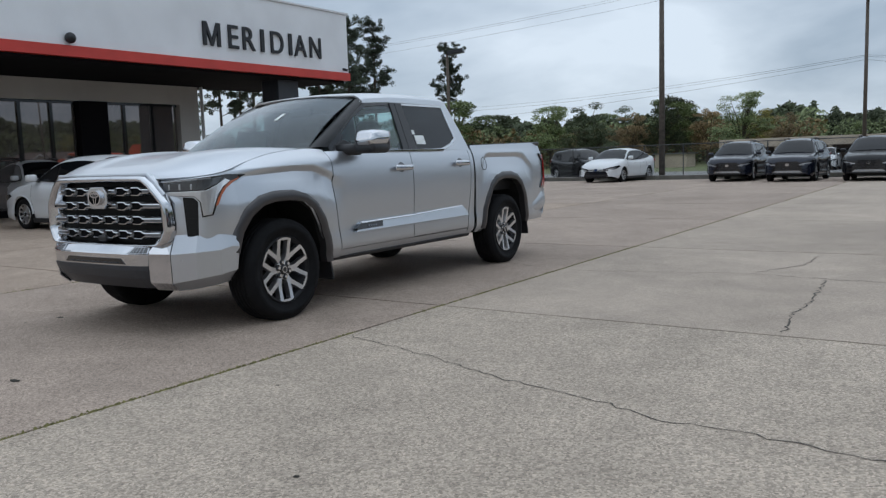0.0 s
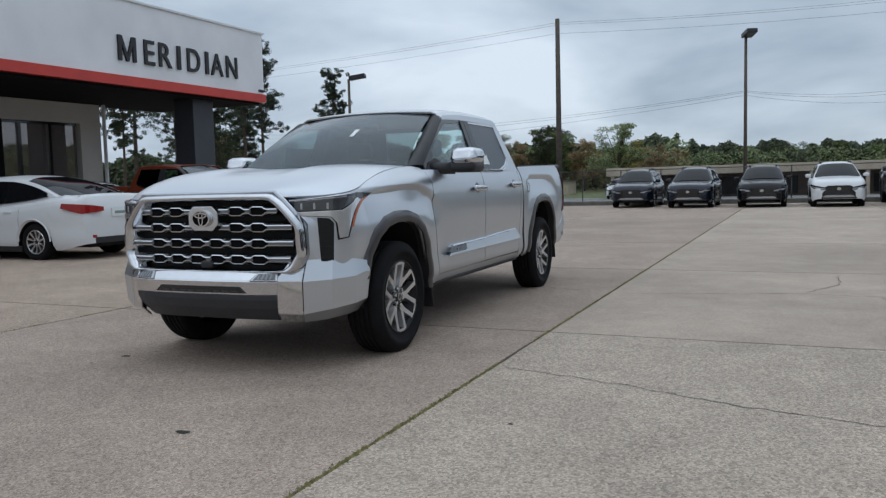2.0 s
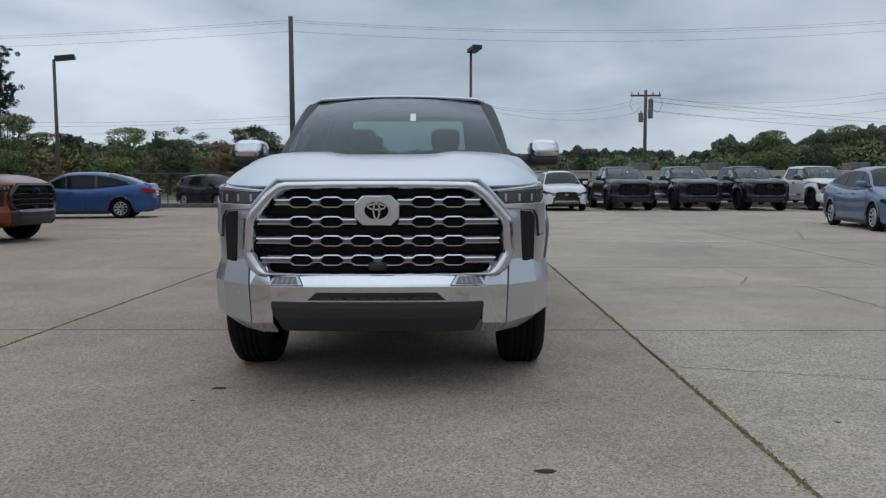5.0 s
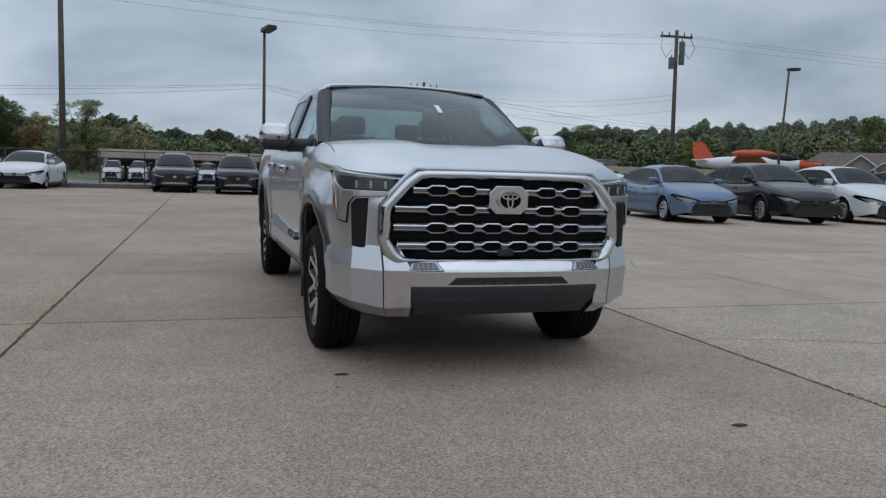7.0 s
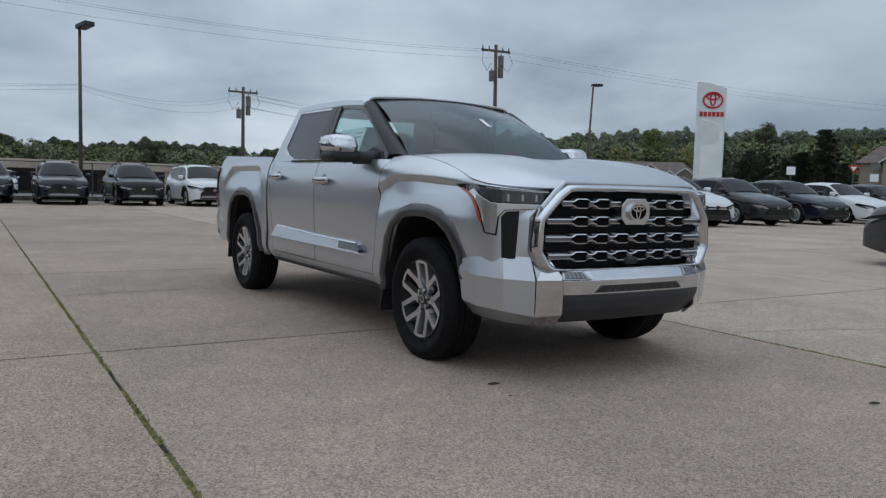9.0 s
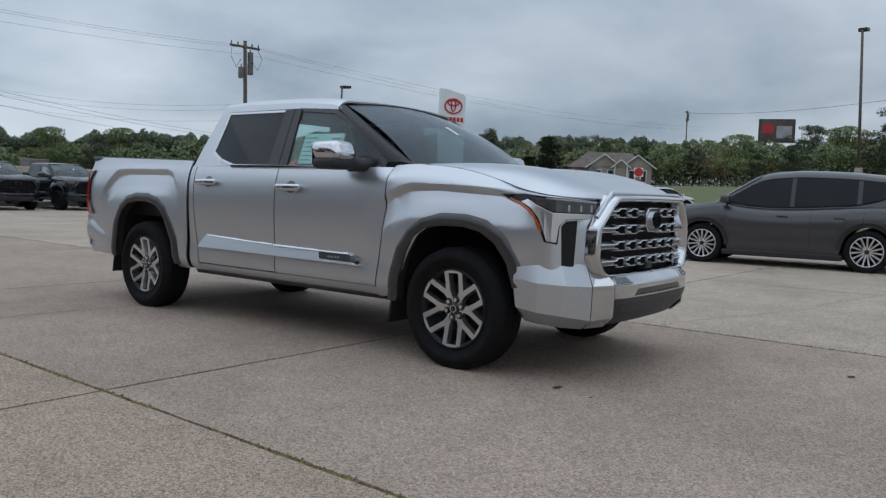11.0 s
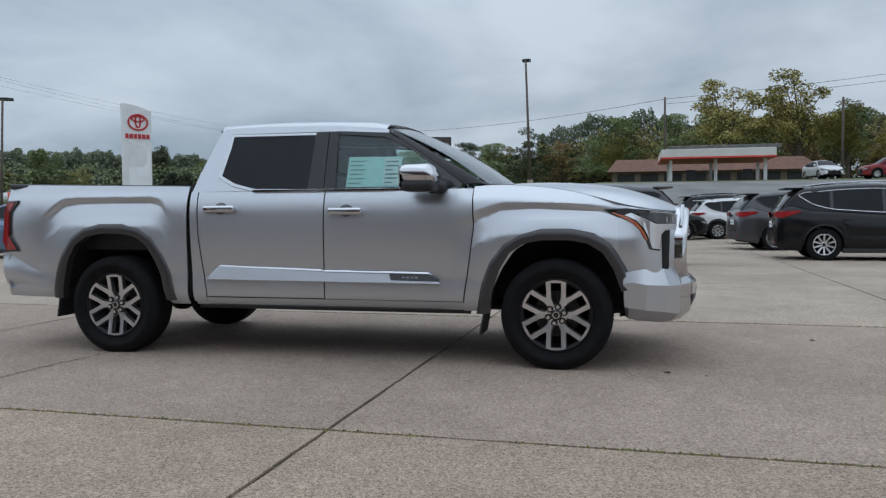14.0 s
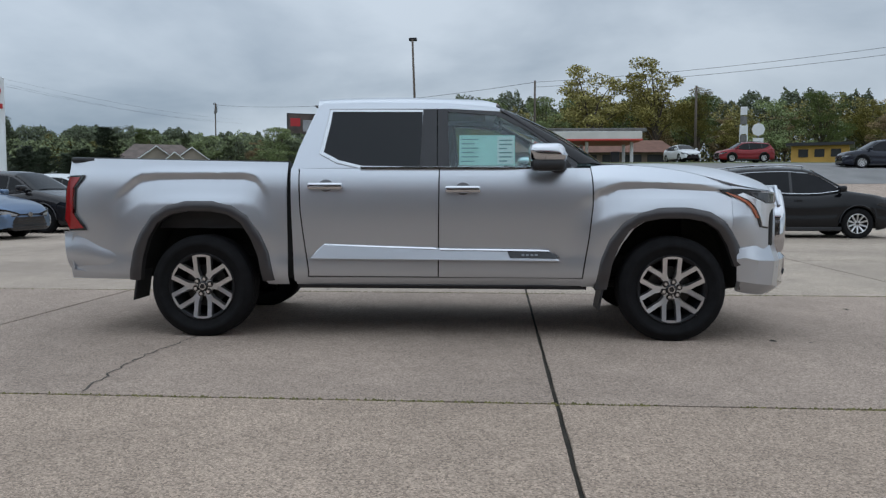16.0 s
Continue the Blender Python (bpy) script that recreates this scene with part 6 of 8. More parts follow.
sedan = make_car("sedan", SEDAN, P_BLUE, dict(spokes=10, rim=0.64))
suv = make_car("suv", SUV, P_BLACK, dict(suv=True, clad=True, spokes=9, rim=0.64))
rogue = make_car("suv", SUV, P_BLACK, dict(suv=True, chrome=True, spokes=10, rim=0.64))
suv_b = make_car("suv", SUV, P_GREY, dict(suv=True, clad=True, spokes=15, rim=0.70, no_rails=True))

# compact saloons in an angled row to the north-east
first(sedan, 11.95, 13.35, -98, "slate blue compact saloon parked at an angle", scale=(1.08, 1.07, 1.1))
for k, (x, col, lab) in enumerate(((15.3, P_CHAR, "charcoal compact saloon parked at an angle"), (18.6, P_WHITE, "white compact saloon parked at an angle"),
                                   (22.3, P_CHAR, "charcoal compact saloon parked at an angle"), (26.45, P_NAVY, "dark navy compact saloon parked at an angle"),
                                   (30.45, P_WHITE, "white compact saloon parked at an angle"), (34.3, P_CHAR, "charcoal compact saloon parked at an angle"),
                                   (39.0, P_GREY, "grey compact saloon parked at an angle"))):
    park(sedan, x, 13.45 + 0.28 * k, -98, lab, col, P_BLUE, scale=(1.08, 1.07, 1.1))
# row along the north edge, facing the lot
park(suv, -2.5, 30.0, -90, "dark blue crossover with silver V grille facing the lot", P_NAVY, P_BLACK)
park(suv, 0.1, 28.9, -92, "dark navy crossover facing the lot", P_NAVY, P_BLACK)
first(suv, 2.85, 28.6, -90, "black crossover facing the lot", cat="car")
park(suv, 5.55, 28.4, -90, "white three-row crossover facing the lot", P_WHITE, P_BLACK, scale=(1.07, 1.03, 1.03))
park(suv, -11.9, 34.6, -35, "black crossover parked by the fence", P_BLACK, P_BLACK)
park(sedan, -8.5, 31.2, -94, "white saloon parked by the fence", P_WHITE, P_BLUE, scale=(1.04, 1.03, 1.0))
park(sedan, -15.5, 29.5, 160, "white saloon at the edge of the lot", P_WHITE, P_BLUE)
# east side
first(suv_b, 10.82, -1.0, 96, "grey crossover with tinted rear windows and alloy wheels", scale=(1.04, 1.03, 1.05))
first(rogue, 13.75, -8.15, -92, "black crossover with chrome window line and silver wheels", scale=(1.06, 1.0, 1.06))
park(suv_b, 18.8, -7.75, -84, "dark grey crossover seen from behind", P_GREY, P_GREY)
park(suv, 28.8, -7.15, -84, "white crossover with dark lower trim", P_WHITE, P_BLACK, scale=(1.03, 1.02, 1.02))
park(suv, 32.6, -6.9, -84, "black large crossover with red tail lights", P_BLACK, P_BLACK, z=rise(32.6, -6.9), scale=(1.1, 1.05, 1.08))
park(suv, 27.1, -3.0, -84, "black crossover parked beyond the grey one", P_BLACK, P_BLACK)
park(suv_b, 23.2, -8.2, -84, "silver crossover parked in the row", P_SILVER, P_GREY)
# west side
park(sedan, -10.86, 4.4, 180, "white mid-size saloon with dark five-spoke wheels", P_WHITE, P_BLUE, scale=(1.07, 1.05, 1.01))
park(suv, -18.0, 7.0, -10, "white crossover parked before the showroom", P_WHITE, P_BLACK)
park(sedan, -12.4, 20.6, 190, "bright blue saloon parked beyond the orange truck", P_MIDBLUE, P_BLUE)
# in the open bays of the long building
for x in (-6.55, -5.05, -0.9):
    park(suv, x, 46.6, -90, "white van parked in an open bay", P_WHITE, P_BLACK, scale=(0.8, 0.62, 0.8))
# on the road and beyond
park(sedan, 68, -18.6, -170, "white saloon on the rising road", P_WHITE, P_BLUE, z=rise(68, -18.6) - 0.04)
park(suv, 49.5, 17.4, -30, "white crossover parked beyond the row", P_WHITE, P_BLACK, z=rise(49.5, 17.4))
park(suv, 60, -21.8, 95, "red crossover on the rising road", P_RED, P_BLACK, z=rise(60, -21.8) - 0.04)
park(suv, 45.5, -26.0, 85, "dark blue large crossover on the road", P_NAVY, P_BLACK, z=rise(45.5, -26.0) - 0.04, scale=(1.15, 1.08, 1.1))
park(sedan, -15.0, 9.2, 175, "black saloon behind the white one", P_BLACK, P_BLUE)


# ---------- the silver crew-cab pickup ----------
# x forward from mid-wheelbase, y to the left, z up
AXLE = 1.85
ARCH = ((-0.52, 0.40), (-0.485, 0.60), (-0.43, 0.75), (-0.35, 0.875), (-0.24, 0.945), (-0.10, 0.972), (0.10, 0.972), (0.24, 0.945), (0.35, 0.875), (0.43, 0.75), (0.485, 0.60), (0.52, 0.40))
DOOR_W = smooth1(((0.38, 0.885), (0.44, 0.935), (0.50, 0.962), (0.58, 0.968), (0.66, 0.966), (0.74, 0.972), (0.85, 0.980), (1.0, 0.986), (1.12, 0.984), (1.20, 0.976), (1.28, 0.958), (1.35, 0.930), (1.42, 0.905)))
HOOD_C = smooth1(((1.30, 1.352), (1.55, 1.376), (1.94, 1.374), (2.3, 1.332), (2.5, 1.276), (2.62, 1.232), (2.70, 1.200), (2.745, 1.178)))
FENDER_TOP = smooth1(((1.15, 1.345), (1.45, 1.358), (1.6, 1.350), (1.9, 1.314), (2.15, 1.255), (2.36, 1.198), (2.5, 1.172), (2.62, 1.160), (2.75, 1.155)))
HOOD_W = smooth1(((1.2, 0.86), (1.6, 0.875), (2.0, 0.885), (2.2, 0.900), (2.36, 0.922), (2.5, 0.895), (2.62, 0.790), (2.70, 0.61), (2.745, 0.42)))
CREASE_F = curve1(((1.10, 1.00), (1.16, 1.06), (1.28, 1.165), (1.45, 1.222), (1.7, 1.228), (2.15, 1.205), (2.4, 1.19)))
CREASE_B = curve1(((-2.56, 1.10), (-2.50, 1.16), (-2.35, 1.285), (-2.2, 1.300), (-1.5, 1.300), (-1.40, 1.280), (-1.28, 1.12)))
PLAN_U = ((2.74, 0), (2.73, 0.4), (2.70, 0.62), (2.665, 0.76), (2.595, 0.88), (2.48, 0.95), (2.36, 0.982), (2.20, 0.988), (2.0, 0.985), (1.5, 0.985))
PLAN_G = ((2.785, 0), (2.78, 0.4), (2.765, 0.6), (2.742, 0.72), (2.712, 0.84))
PLAN_B = ((2.865, 0), (2.855, 0.4), (2.815, 0.60), (2.72, 0.745), (2.58, 0.875), (2.48, 0.95), (2.41, 0.985), (2.28, 1.0))
BUMP_C = curve1(((0.34, -0.13), (0.44, -0.03), (0.50, -0.004), (0.53, 0.0), (0.618, 0.0), (0.630, -0.008), (0.70, -0.085)))
CCUTS = (0.44, 0.50, 0.53, 0.618, 0.630)


# front bumper, by stations from the middle outwards: each a column of (x, y, z) from the inner shelf down
BUMPER_CORNER = (((2.66, 0.600, 0.735), (2.725, 0.628, 0.752), (2.828, 0.574, 0.622), (2.812, 0.574, 0.415), (2.74, 0.56, 0.350)),
                 ((2.60, 0.690, 0.745), (2.690, 0.724, 0.768), (2.738, 0.716, 0.615), (2.728, 0.708, 0.400), (2.66, 0.67, 0.340)))
BUMPER_END = (((2.56, 0.700, 0.752), (2.692, 0.730, 0.748), (2.736, 0.721, 0.612), (2.726, 0.713, 0.402), (2.64, 0.66, 0.335)),
              ((2.50, 0.780, 0.752), (2.605, 0.868, 0.746), (2.645, 0.884, 0.622), (2.632, 0.874, 0.432), (2.56, 0.79, 0.350)),
              ((2.44, 0.860, 0.745), (2.478, 0.944, 0.738), (2.495, 0.970, 0.630), (2.484, 0.960, 0.452), (2.44, 0.87, 0.368)),
              ((2.38, 0.900, 0.735), (2.398, 0.968, 0.726), (2.392, 0.986, 0.650), (2.368, 0.978, 0.470), (2.365, 0.90, 0.385)),
              ((2.33, 0.900, 0.725), (2.33, 0.975, 0.712), (2.33, 0.985, 0.640), (2.340, 0.965, 0.475), (2.35, 0.88, 0.395)))


def facets(columns, sg):
    """A flat-faceted skin through columns of corner points."""
    bm = bmesh.new()
    vs = [[bm.verts.new((x, sg * y, z)) for x, y, z in col] for col in columns]
    for a, b in zip(vs, vs[1:]):
        for k in range(len(a) - 1):
            bm.faces.new((a[k], a[k + 1], b[k + 1], b[k]))
    return bm


def arch_z(x):
    for wx, up in ((AXLE, 0.0), (-AXLE, 0.05)):
        d = x - wx
        if abs(d) < 0.52:
            return float(np.interp(d, *zip(*ARCH))) + up * min(1, (0.52 - abs(d)) * 6)
    return 0.0


def body_w(x, z):
    """Half width of the body side."""
    w = DOOR_W(z)
    for wx in (AXLE, -AXLE):
        d = math.hypot((x - wx) * 0.92, max(0.0, z - 0.42))
        w += 0.020 * math.exp(-((d - 0.60) / 0.13) ** 2) * min(1, max(0, (1.25 - z) / 0.15))
    for crease, x0, x1 in ((CREASE_F, 1.12, 2.6), (CREASE_B, -2.56, -1.28)):
        if x0 < x < x1:
            d = crease(x) - z
            fade = min(1, (x - x0) / 0.22, (x1 - x) / 0.22)
            if d > 0:
                w -= 0.040 * fade * (d / 0.046 if d < 0.046 else max(0.0, 1 - (d - 0.046) / 0.19))
            elif d > -0.06:
                w += 0.004 * fade * (1 + d / 0.06)
    if x > 1.2:
        zt = FENDER_TOP(x)
        t = min(1.0, max(0.0, (z - (zt - 0.13)) / 0.13))
        w = w - (w - HOOD_W(x)) * t ** 2.2
        if x > 1.95:
            w -= 0.032 * ((x - 1.95) / 0.35) ** 2
    if x < -2.6:
        w -= 0.05 * ((-2.6 - x) / 0.35) ** 2
    return w


def side_panel(sg, xl, xr, zb, zt, nu, nv, off=0.0):
    def f(u, v):
        zn = 0.42 + (1.35 - 0.42) * v
        x = xl(zn) + (xr(zn) - xl(zn)) * u
        z0 = max(zb(x), arch_z(x))
        z = z0 + (max(zt(x), z0 + 0.01) - z0) * v
        x = xl(z) + (xr(z) - xl(z)) * u
        return Vector((x, sg * (body_w(x, z) + off), z))
    return grid(nu, nv, f)


def side_y(x, z):
    y = 0.932 - (z - 1.335) * 0.375
    if x > 0.45:
        y -= 0.075 * ((x - 0.45) / 0.7) ** 2
    return y


def pickup(paint_mat, flare_mat, bar_mat, name="pickup_truck"):
    t = thing(name)

    def P(nm, bm, mat, label="", parent=None, **k):
        return part(nm, bm, mat, parent or t, label, **k)
    c1 = curve1
    front_gap = c1(((0.4, 1.15), (0.55, 1.17), (0.8, 1.21), (1.05, 1.238), (1.2, 1.235), (1.4, 1.22)))
    b_gap = c1(((0.4, 0.04), (1.4, 0.05)))
    r_gap = c1(((0.4, -1.0), (0.52, -0.985), (0.7, -1.01), (1.0, -1.045), (1.4, -1.06)))
    cab_rear = c1(((0.4, -1.10), (1.4, -1.125)))
    k5 = lambda f, d: (lambda z: f(z) + d)
    fixed = lambda q: (lambda z: q)
    low = lambda x: 0.445
    belt = lambda x: 1.335
    fg0 = plan_map(PLAN_G, 1)
    for sg in (1, -1):
        gm = lambda x, z, d, sg=sg: Vector((x, sg * (side_y(x, z) + d), z))
        sm = lambda x, z, d, sg=sg: Vector((x, sg * (body_w(x, z) + d), z))
        # painted panels
        P("front_fender", side_panel(sg, k5(front_gap, 0.005), fixed(2.30), lambda x: 0.42, FENDER_TOP, 72, 84), paint_mat, smooth=True, thick=0.012)
        fd = P("front_door", side_panel(sg, k5(b_gap, 0.005), k5(front_gap, -0.005), lambda x: 0.488, belt, 20, 48), paint_mat, smooth=True, thick=0.012)
        rd = P("rear_door", side_panel(sg, k5(r_gap, 0.005), k5(b_gap, -0.005), lambda x: 0.492, belt, 20, 48), paint_mat, smooth=True, thick=0.012)
        P("cab_corner", side_panel(sg, cab_rear, k5(r_gap, -0.005), lambda x: 0.45, belt, 10, 40), paint_mat, smooth=True, thick=0.012)
        P("rocker_panel", side_panel(sg, fixed(-1.09), fixed(1.2), lambda x: 0.425, lambda x: 0.483, 40, 6, -0.006), paint_mat, smooth=True, thick=0.012)
        P("bed_side", side_panel(sg, fixed(-2.94), fixed(-1.15), lambda x: 0.46 if x < -2 else 0.425, lambda x: 1.385 - 0.022 * (x + 1.15), 76, 52), paint_mat, smooth=True, thick=0.012)
        P("inner_body", side_panel(sg, fixed(-2.85), fixed(2.15), lambda x: 0.47, lambda x: 1.31 if x < 1.2 else FENDER_TOP(x) - 0.1, 60, 6, -0.03), M["under"])
        # arch flares and liners
        for wx, up in ((AXLE, 0.0), (-AXLE, 0.05)):
            def arch_pt(u, grow, wx=wx, up=up):
                s = u * (len(ARCH) - 1)
                i = min(int(s), len(ARCH) - 2)
                f = s - i
                dx = ARCH[i][0] * (1 - f) + ARCH[i + 1][0] * f
                z = ARCH[i][1] * (1 - f) + ARCH[i + 1][1] * f + up
                a = math.atan2(z - 0.42, dx)
                return wx + dx + grow * math.cos(a), z + grow * math.sin(a) * 0.9

            def flare(u, v, sg=sg, wx=wx):
                g, o = ((-0.018, -0.05), (-0.020, 0.022), (0.0, 0.032), (0.045, 0.024), (0.068, 0.008), (0.074, -0.012))[min(5, round(v * 5))]
                x, z = arch_pt(u * (0.915 if wx > 0 else 1.0), g)
                base = min(body_w(x, max(z, 0.46)), 0.992)
                return Vector((x, sg * (max(base, 0.955) + o), z))
            P("wheel_arch_flare", grid(66, 5, flare), flare_mat, "grey-brown wheel arch flare", smooth=True, thick=0.006)

            def liner(u, v, sg=sg):
                x, z = arch_pt(u, 0.0)
                return Vector((x, sg * (0.955 - 0.42 * v), z))
            P("wheel_liner", grid(40, 3, liner), M["under"], smooth=True)
            wheel(t, wx, sg * 0.862, 0.412, 0.275, sg, 0.268, 6, M["alloy"], pair=0.054)
            # mud flap
            bm = plate([(0.72, 0.24 + up), (0.99, 0.24 + up), (0.985, 0.62 + up), (0.72, 0.62 + up)],
                       lambda a, b, d, wx=wx, sg=sg: Vector((wx - 0.485 - d - 0.22 * max(0, 0.55 - b), sg * a, b)), 0.018)
            P("mud_flap", bm, M["black"], "black mud flap", bevel=0.004)
        # mouldings, badge, handles
        mo = P("door_moulding", plate([(-0.965, 0.628), (0.99, 0.618), (0.935, 0.668), (0.90, 0.705), (0.045, 0.716), (-0.86, 0.742), (-0.91, 0.70)],
                                      lambda a, b, d, sg=sg: sm(a, b, d * (1 + max(0, 0.745 - b) * 22)), 0.013, 0.08), paint_mat, bevel=0.006)
        for x0, x1 in ((-0.86, 0.03), (0.055, 0.90)):
            z0, z1 = 0.716 - 0.0287 * (x0 - 0.045) - (0.003 if x0 > 0 else 0), 0.716 - 0.0287 * (x1 - 0.045) * (0.5 if x1 > 0.5 else 1)
            P("chrome_strip", plate([(x0, z0 - 0.010), (x1, z1 - 0.010), (x1, z1 + 0.005), (x0, z0 + 0.005)], lambda a, b, d, sg=sg: sm(a, b, d * (0.35 + max(0, 0.745 - b) * 34)), 0.020, 0.1), M["chrome"], parent=mo, bevel=0.003)
        bd = P("badge", plate([(0.60, 0.644), (0.95, 0.640), (0.985, 0.650), (0.91, 0.690), (0.58, 0.694)], lambda a, b, d, sg=sg: sm(a, b, d * (1 + max(0, 0.745 - b) * 18)), 0.0175, 0.06), M["gloss_black"], "black door badge with chrome edge", parent=mo, bevel=0.003)
        for k in range(4):
            x0 = 0.69 + k * 0.034
            P("badge_bar", plate([(x0, 0.660), (x0 + 0.022, 0.660), (x0 + 0.022, 0.674), (x0, 0.674)], lambda a, b, d, sg=sg: sm(a, b, d * (1 + max(0, 0.745 - b) * 18)), 0.0195), M["groove"], parent=mo)
        for hx, hz in ((-0.84, 1.20), (0.235, 1.175)):
            h = P("door_handle", rbox(hx - 0.14, hx + 0.14, 0, 0.040, hz - 0.029, hz + 0.027, 0.0185, 4), M["chrome"], "chrome door handle", smooth=True, parent=fd if hx > 0 else rd)
            h.matrix_basis = Matrix.Translation((0, sg * (body_w(hx, hz) + 0.020) - (0.040 if sg < 0 else 0), 0))
            bm = plate([(hx + 0.06 * math.cos(k * 0.3927) + 0.0, hz + 0.004 + 0.050 * math.sin(k * 0.3927)) for k in range(16)], lambda a, b, d, sg=sg: sm(a, b, d), 0.007)
            P("handle_cup", bm, M["groove"], parent=fd if hx > 0 else rd, smooth=False, bevel=0.004)
            bm = rbox(hx - 0.10, hx + 0.10, sg * (body_w(hx, hz) + 0.010) - 0.008, sg * (body_w(hx, hz) + 0.010) + 0.008, hz - 0.012, hz + 0.010, 0.004, 2)
            P("handle_shadow_gap", bm, M["black"], parent=fd if hx > 0 else rd)
        # greenhouse side
        rg = [(-0.82, 1.795), (-0.095, 1.790), (-0.095, 1.350), (-0.56, 1.358), (-0.75, 1.405), (-0.872, 1.468), (-0.83, 1.70)]
        fg = [(0.10, 1.790), (0.50, 1.757), (0.75, 1.632), (0.93, 1.50), (0.96, 1.42), (0.94, 1.347), (0.125, 1.347)]
        P("rear_door_window", plate(rg, lambda a, b, d, sg=sg: gm(a, b, d - 0.004), 0.006, 0.15), M["privacy"], "dark tinted rear side window")
        P("front_door_window", plate(fg, lambda a, b, d, sg=sg: gm(a, b, d - 0.004), 0.006, 0.15), M["clear"], "clear front side window")
        P("front_window_frame", plate([(0.075, 1.812), (0.52, 1.788), (0.80, 1.652), (1.02, 1.488), (1.13, 1.385), (1.12, 1.337), (0.10, 1.337)], lambda a, b, d, sg=sg: gm(a, b, d - 0.006), 0.014, 0.0,
                                      hole=fg), M["gloss_black"], bevel=0.003)
        P("b_pillar", plate([(-0.105, 1.337), (0.03, 1.337), (0.02, 1.812), (-0.09, 1.812)], lambda a, b, d, sg=sg: gm(a, b, d - 0.004), 0.020), M["pillar"], "black door pillar", bevel=0.002)
        P("b_pillar_front", plate([(0.036, 1.337), (0.13, 1.337), (0.105, 1.812), (0.026, 1.812)], lambda a, b, d, sg=sg: gm(a, b, d - 0.004), 0.020), M["pillar"], "black door pillar", bevel=0.002)
        grow = [(-0.838, 1.815), (-0.07, 1.81), (-0.07, 1.337), (-0.57, 1.337), (-0.768, 1.382), (-0.905, 1.455), (-0.858, 1.71)]
        P("rear_window_frame", plate(grow, lambda a, b, d, sg=sg: gm(a, b, d - 0.004), 0.014, 0.0, hole=rg), M["bright"], "chrome window surround", bevel=0.002)
        P("belt_moulding", plate([(-0.57, 1.332), (1.10, 1.328), (1.10, 1.346), (-0.57, 1.352)], lambda a, b, d, sg=sg: Vector((a, sg * (0.944 + d - 0.075 * max(0, (a - 0.45) / 0.7) ** 2), b)), 0.014, 0.15), M["chrome"], bevel=0.002)
        P("c_pillar", plate([(-1.125, 1.33), (-0.565, 1.337), (-0.768, 1.382), (-0.905, 1.455), (-0.858, 1.71), (-0.838, 1.815), (-0.895, 1.872), (-0.935, 1.855), (-0.99, 1.72), (-1.075, 1.50)],
                            lambda a, b, d, sg=sg: gm(a, b, d - 0.02), 0.026), paint_mat, bevel=0.008)
        P("roof_rail", plate([(-0.93, 1.80), (-0.838, 1.813), (0.115, 1.812), (0.52, 1.788), (0.565, 1.782), (0.55, 1.806), (0.46, 1.838), (0.05, 1.872), (-0.57, 1.880), (-0.91, 1.872)],
                             lambda a, b, d, sg=sg: gm(a, b, d - 0.022), 0.028), paint_mat, bevel=0.006)
        # windscreen pillar
        def pillar(u, v, sg=sg):
            a = Vector((1.350 - 0.867 * u, 0.805 - 0.155 * u, 1.350 + 0.500 * u - 0.02 * u * u))
            x = 1.14 - 0.62 * u
            z = 1.375 + 0.425 * u + 0.05 * u * (1 - u)
            b = Vector((x, side_y(x, z) + 0.008, z))
            p = a.lerp(b, v)
            p += Vector((0.02, 0.012, 0.012)) * math.sin(v * 3.14159)
            return Vector((p.x, sg * p.y, p.z))
        P("windscreen_pillar", grid(16, 6, pillar), M["black"], smooth=True, thick=0.012)
        # mirror
        cap = rbox(0.745, 1.02, sg * 1.145 - 0.115, sg * 1.145 + 0.115, 1.368, 1.515, 0.062, 4)
        for v in cap.verts:
            v.co.x += 0.02 * (1 - abs(v.co.y) / 1.2)
            if v.co.z > 1.45:
                v.co.x -= 0.02
        mi = P("door_mirror", cap, M["chrome"], "large chrome door mirror", smooth=True)
        low_m = rbox(0.75, 1.00, sg * 1.135 - 0.118, sg * 1.135 + 0.118, 1.312, 1.40, 0.035, 3)
        P("mirror_housing", low_m, M["black"], parent=mi, smooth=True)
        bm = bmesh.new()
        tube(bm, (1.03, sg * 0.84, 1.352), (0.94, sg * 1.06, 1.350), 0.050, 0.052, 10)
        P("mirror_arm", bm, M["black"], parent=mi, smooth=True)
        P("mirror_glass", rbox(0.738, 0.746, sg * 1.145 - 0.095, sg * 1.145 + 0.095, 1.34, 1.50, 0.003, 1), M["chrome"], parent=mi)
        bm = plate([(0.80, 1.342), (1.10, 1.342), (1.05, 1.40), (0.93, 1.44), (0.84, 1.40)], lambda a, b, d, sg=sg: gm(a, b, d), 0.02)
        P("mirror_sail", bm, M["black"], bevel=0.004)

        # front corner: painted shell, headlamp, air curtain
        fm = plan_map(PLAN_U, sg)
        s_join = next(q / 500 for q in range(400, 800) if fm(q / 500, 1, 0).x < 2.298)

        def blend(x):
            q = min(1.0, max(0.0, (2.60 - x) / 0.30))
            return q * q * (3 - 2 * q)

        def skin(s, z, d, fm=fm, sg=sg):
            """The front corner's surface, running smoothly into the fender."""
            x = fm(s, 1, 0).x
            if x <= 2.298:
                return Vector((x, sg * (body_w(x, z) + d), z))
            off = (body_w(2.298, min(z, FENDER_TOP(2.298))) - abs(fm(s_join, 1, 0).y)) * blend(x)
            return fm(s, z, d + off)

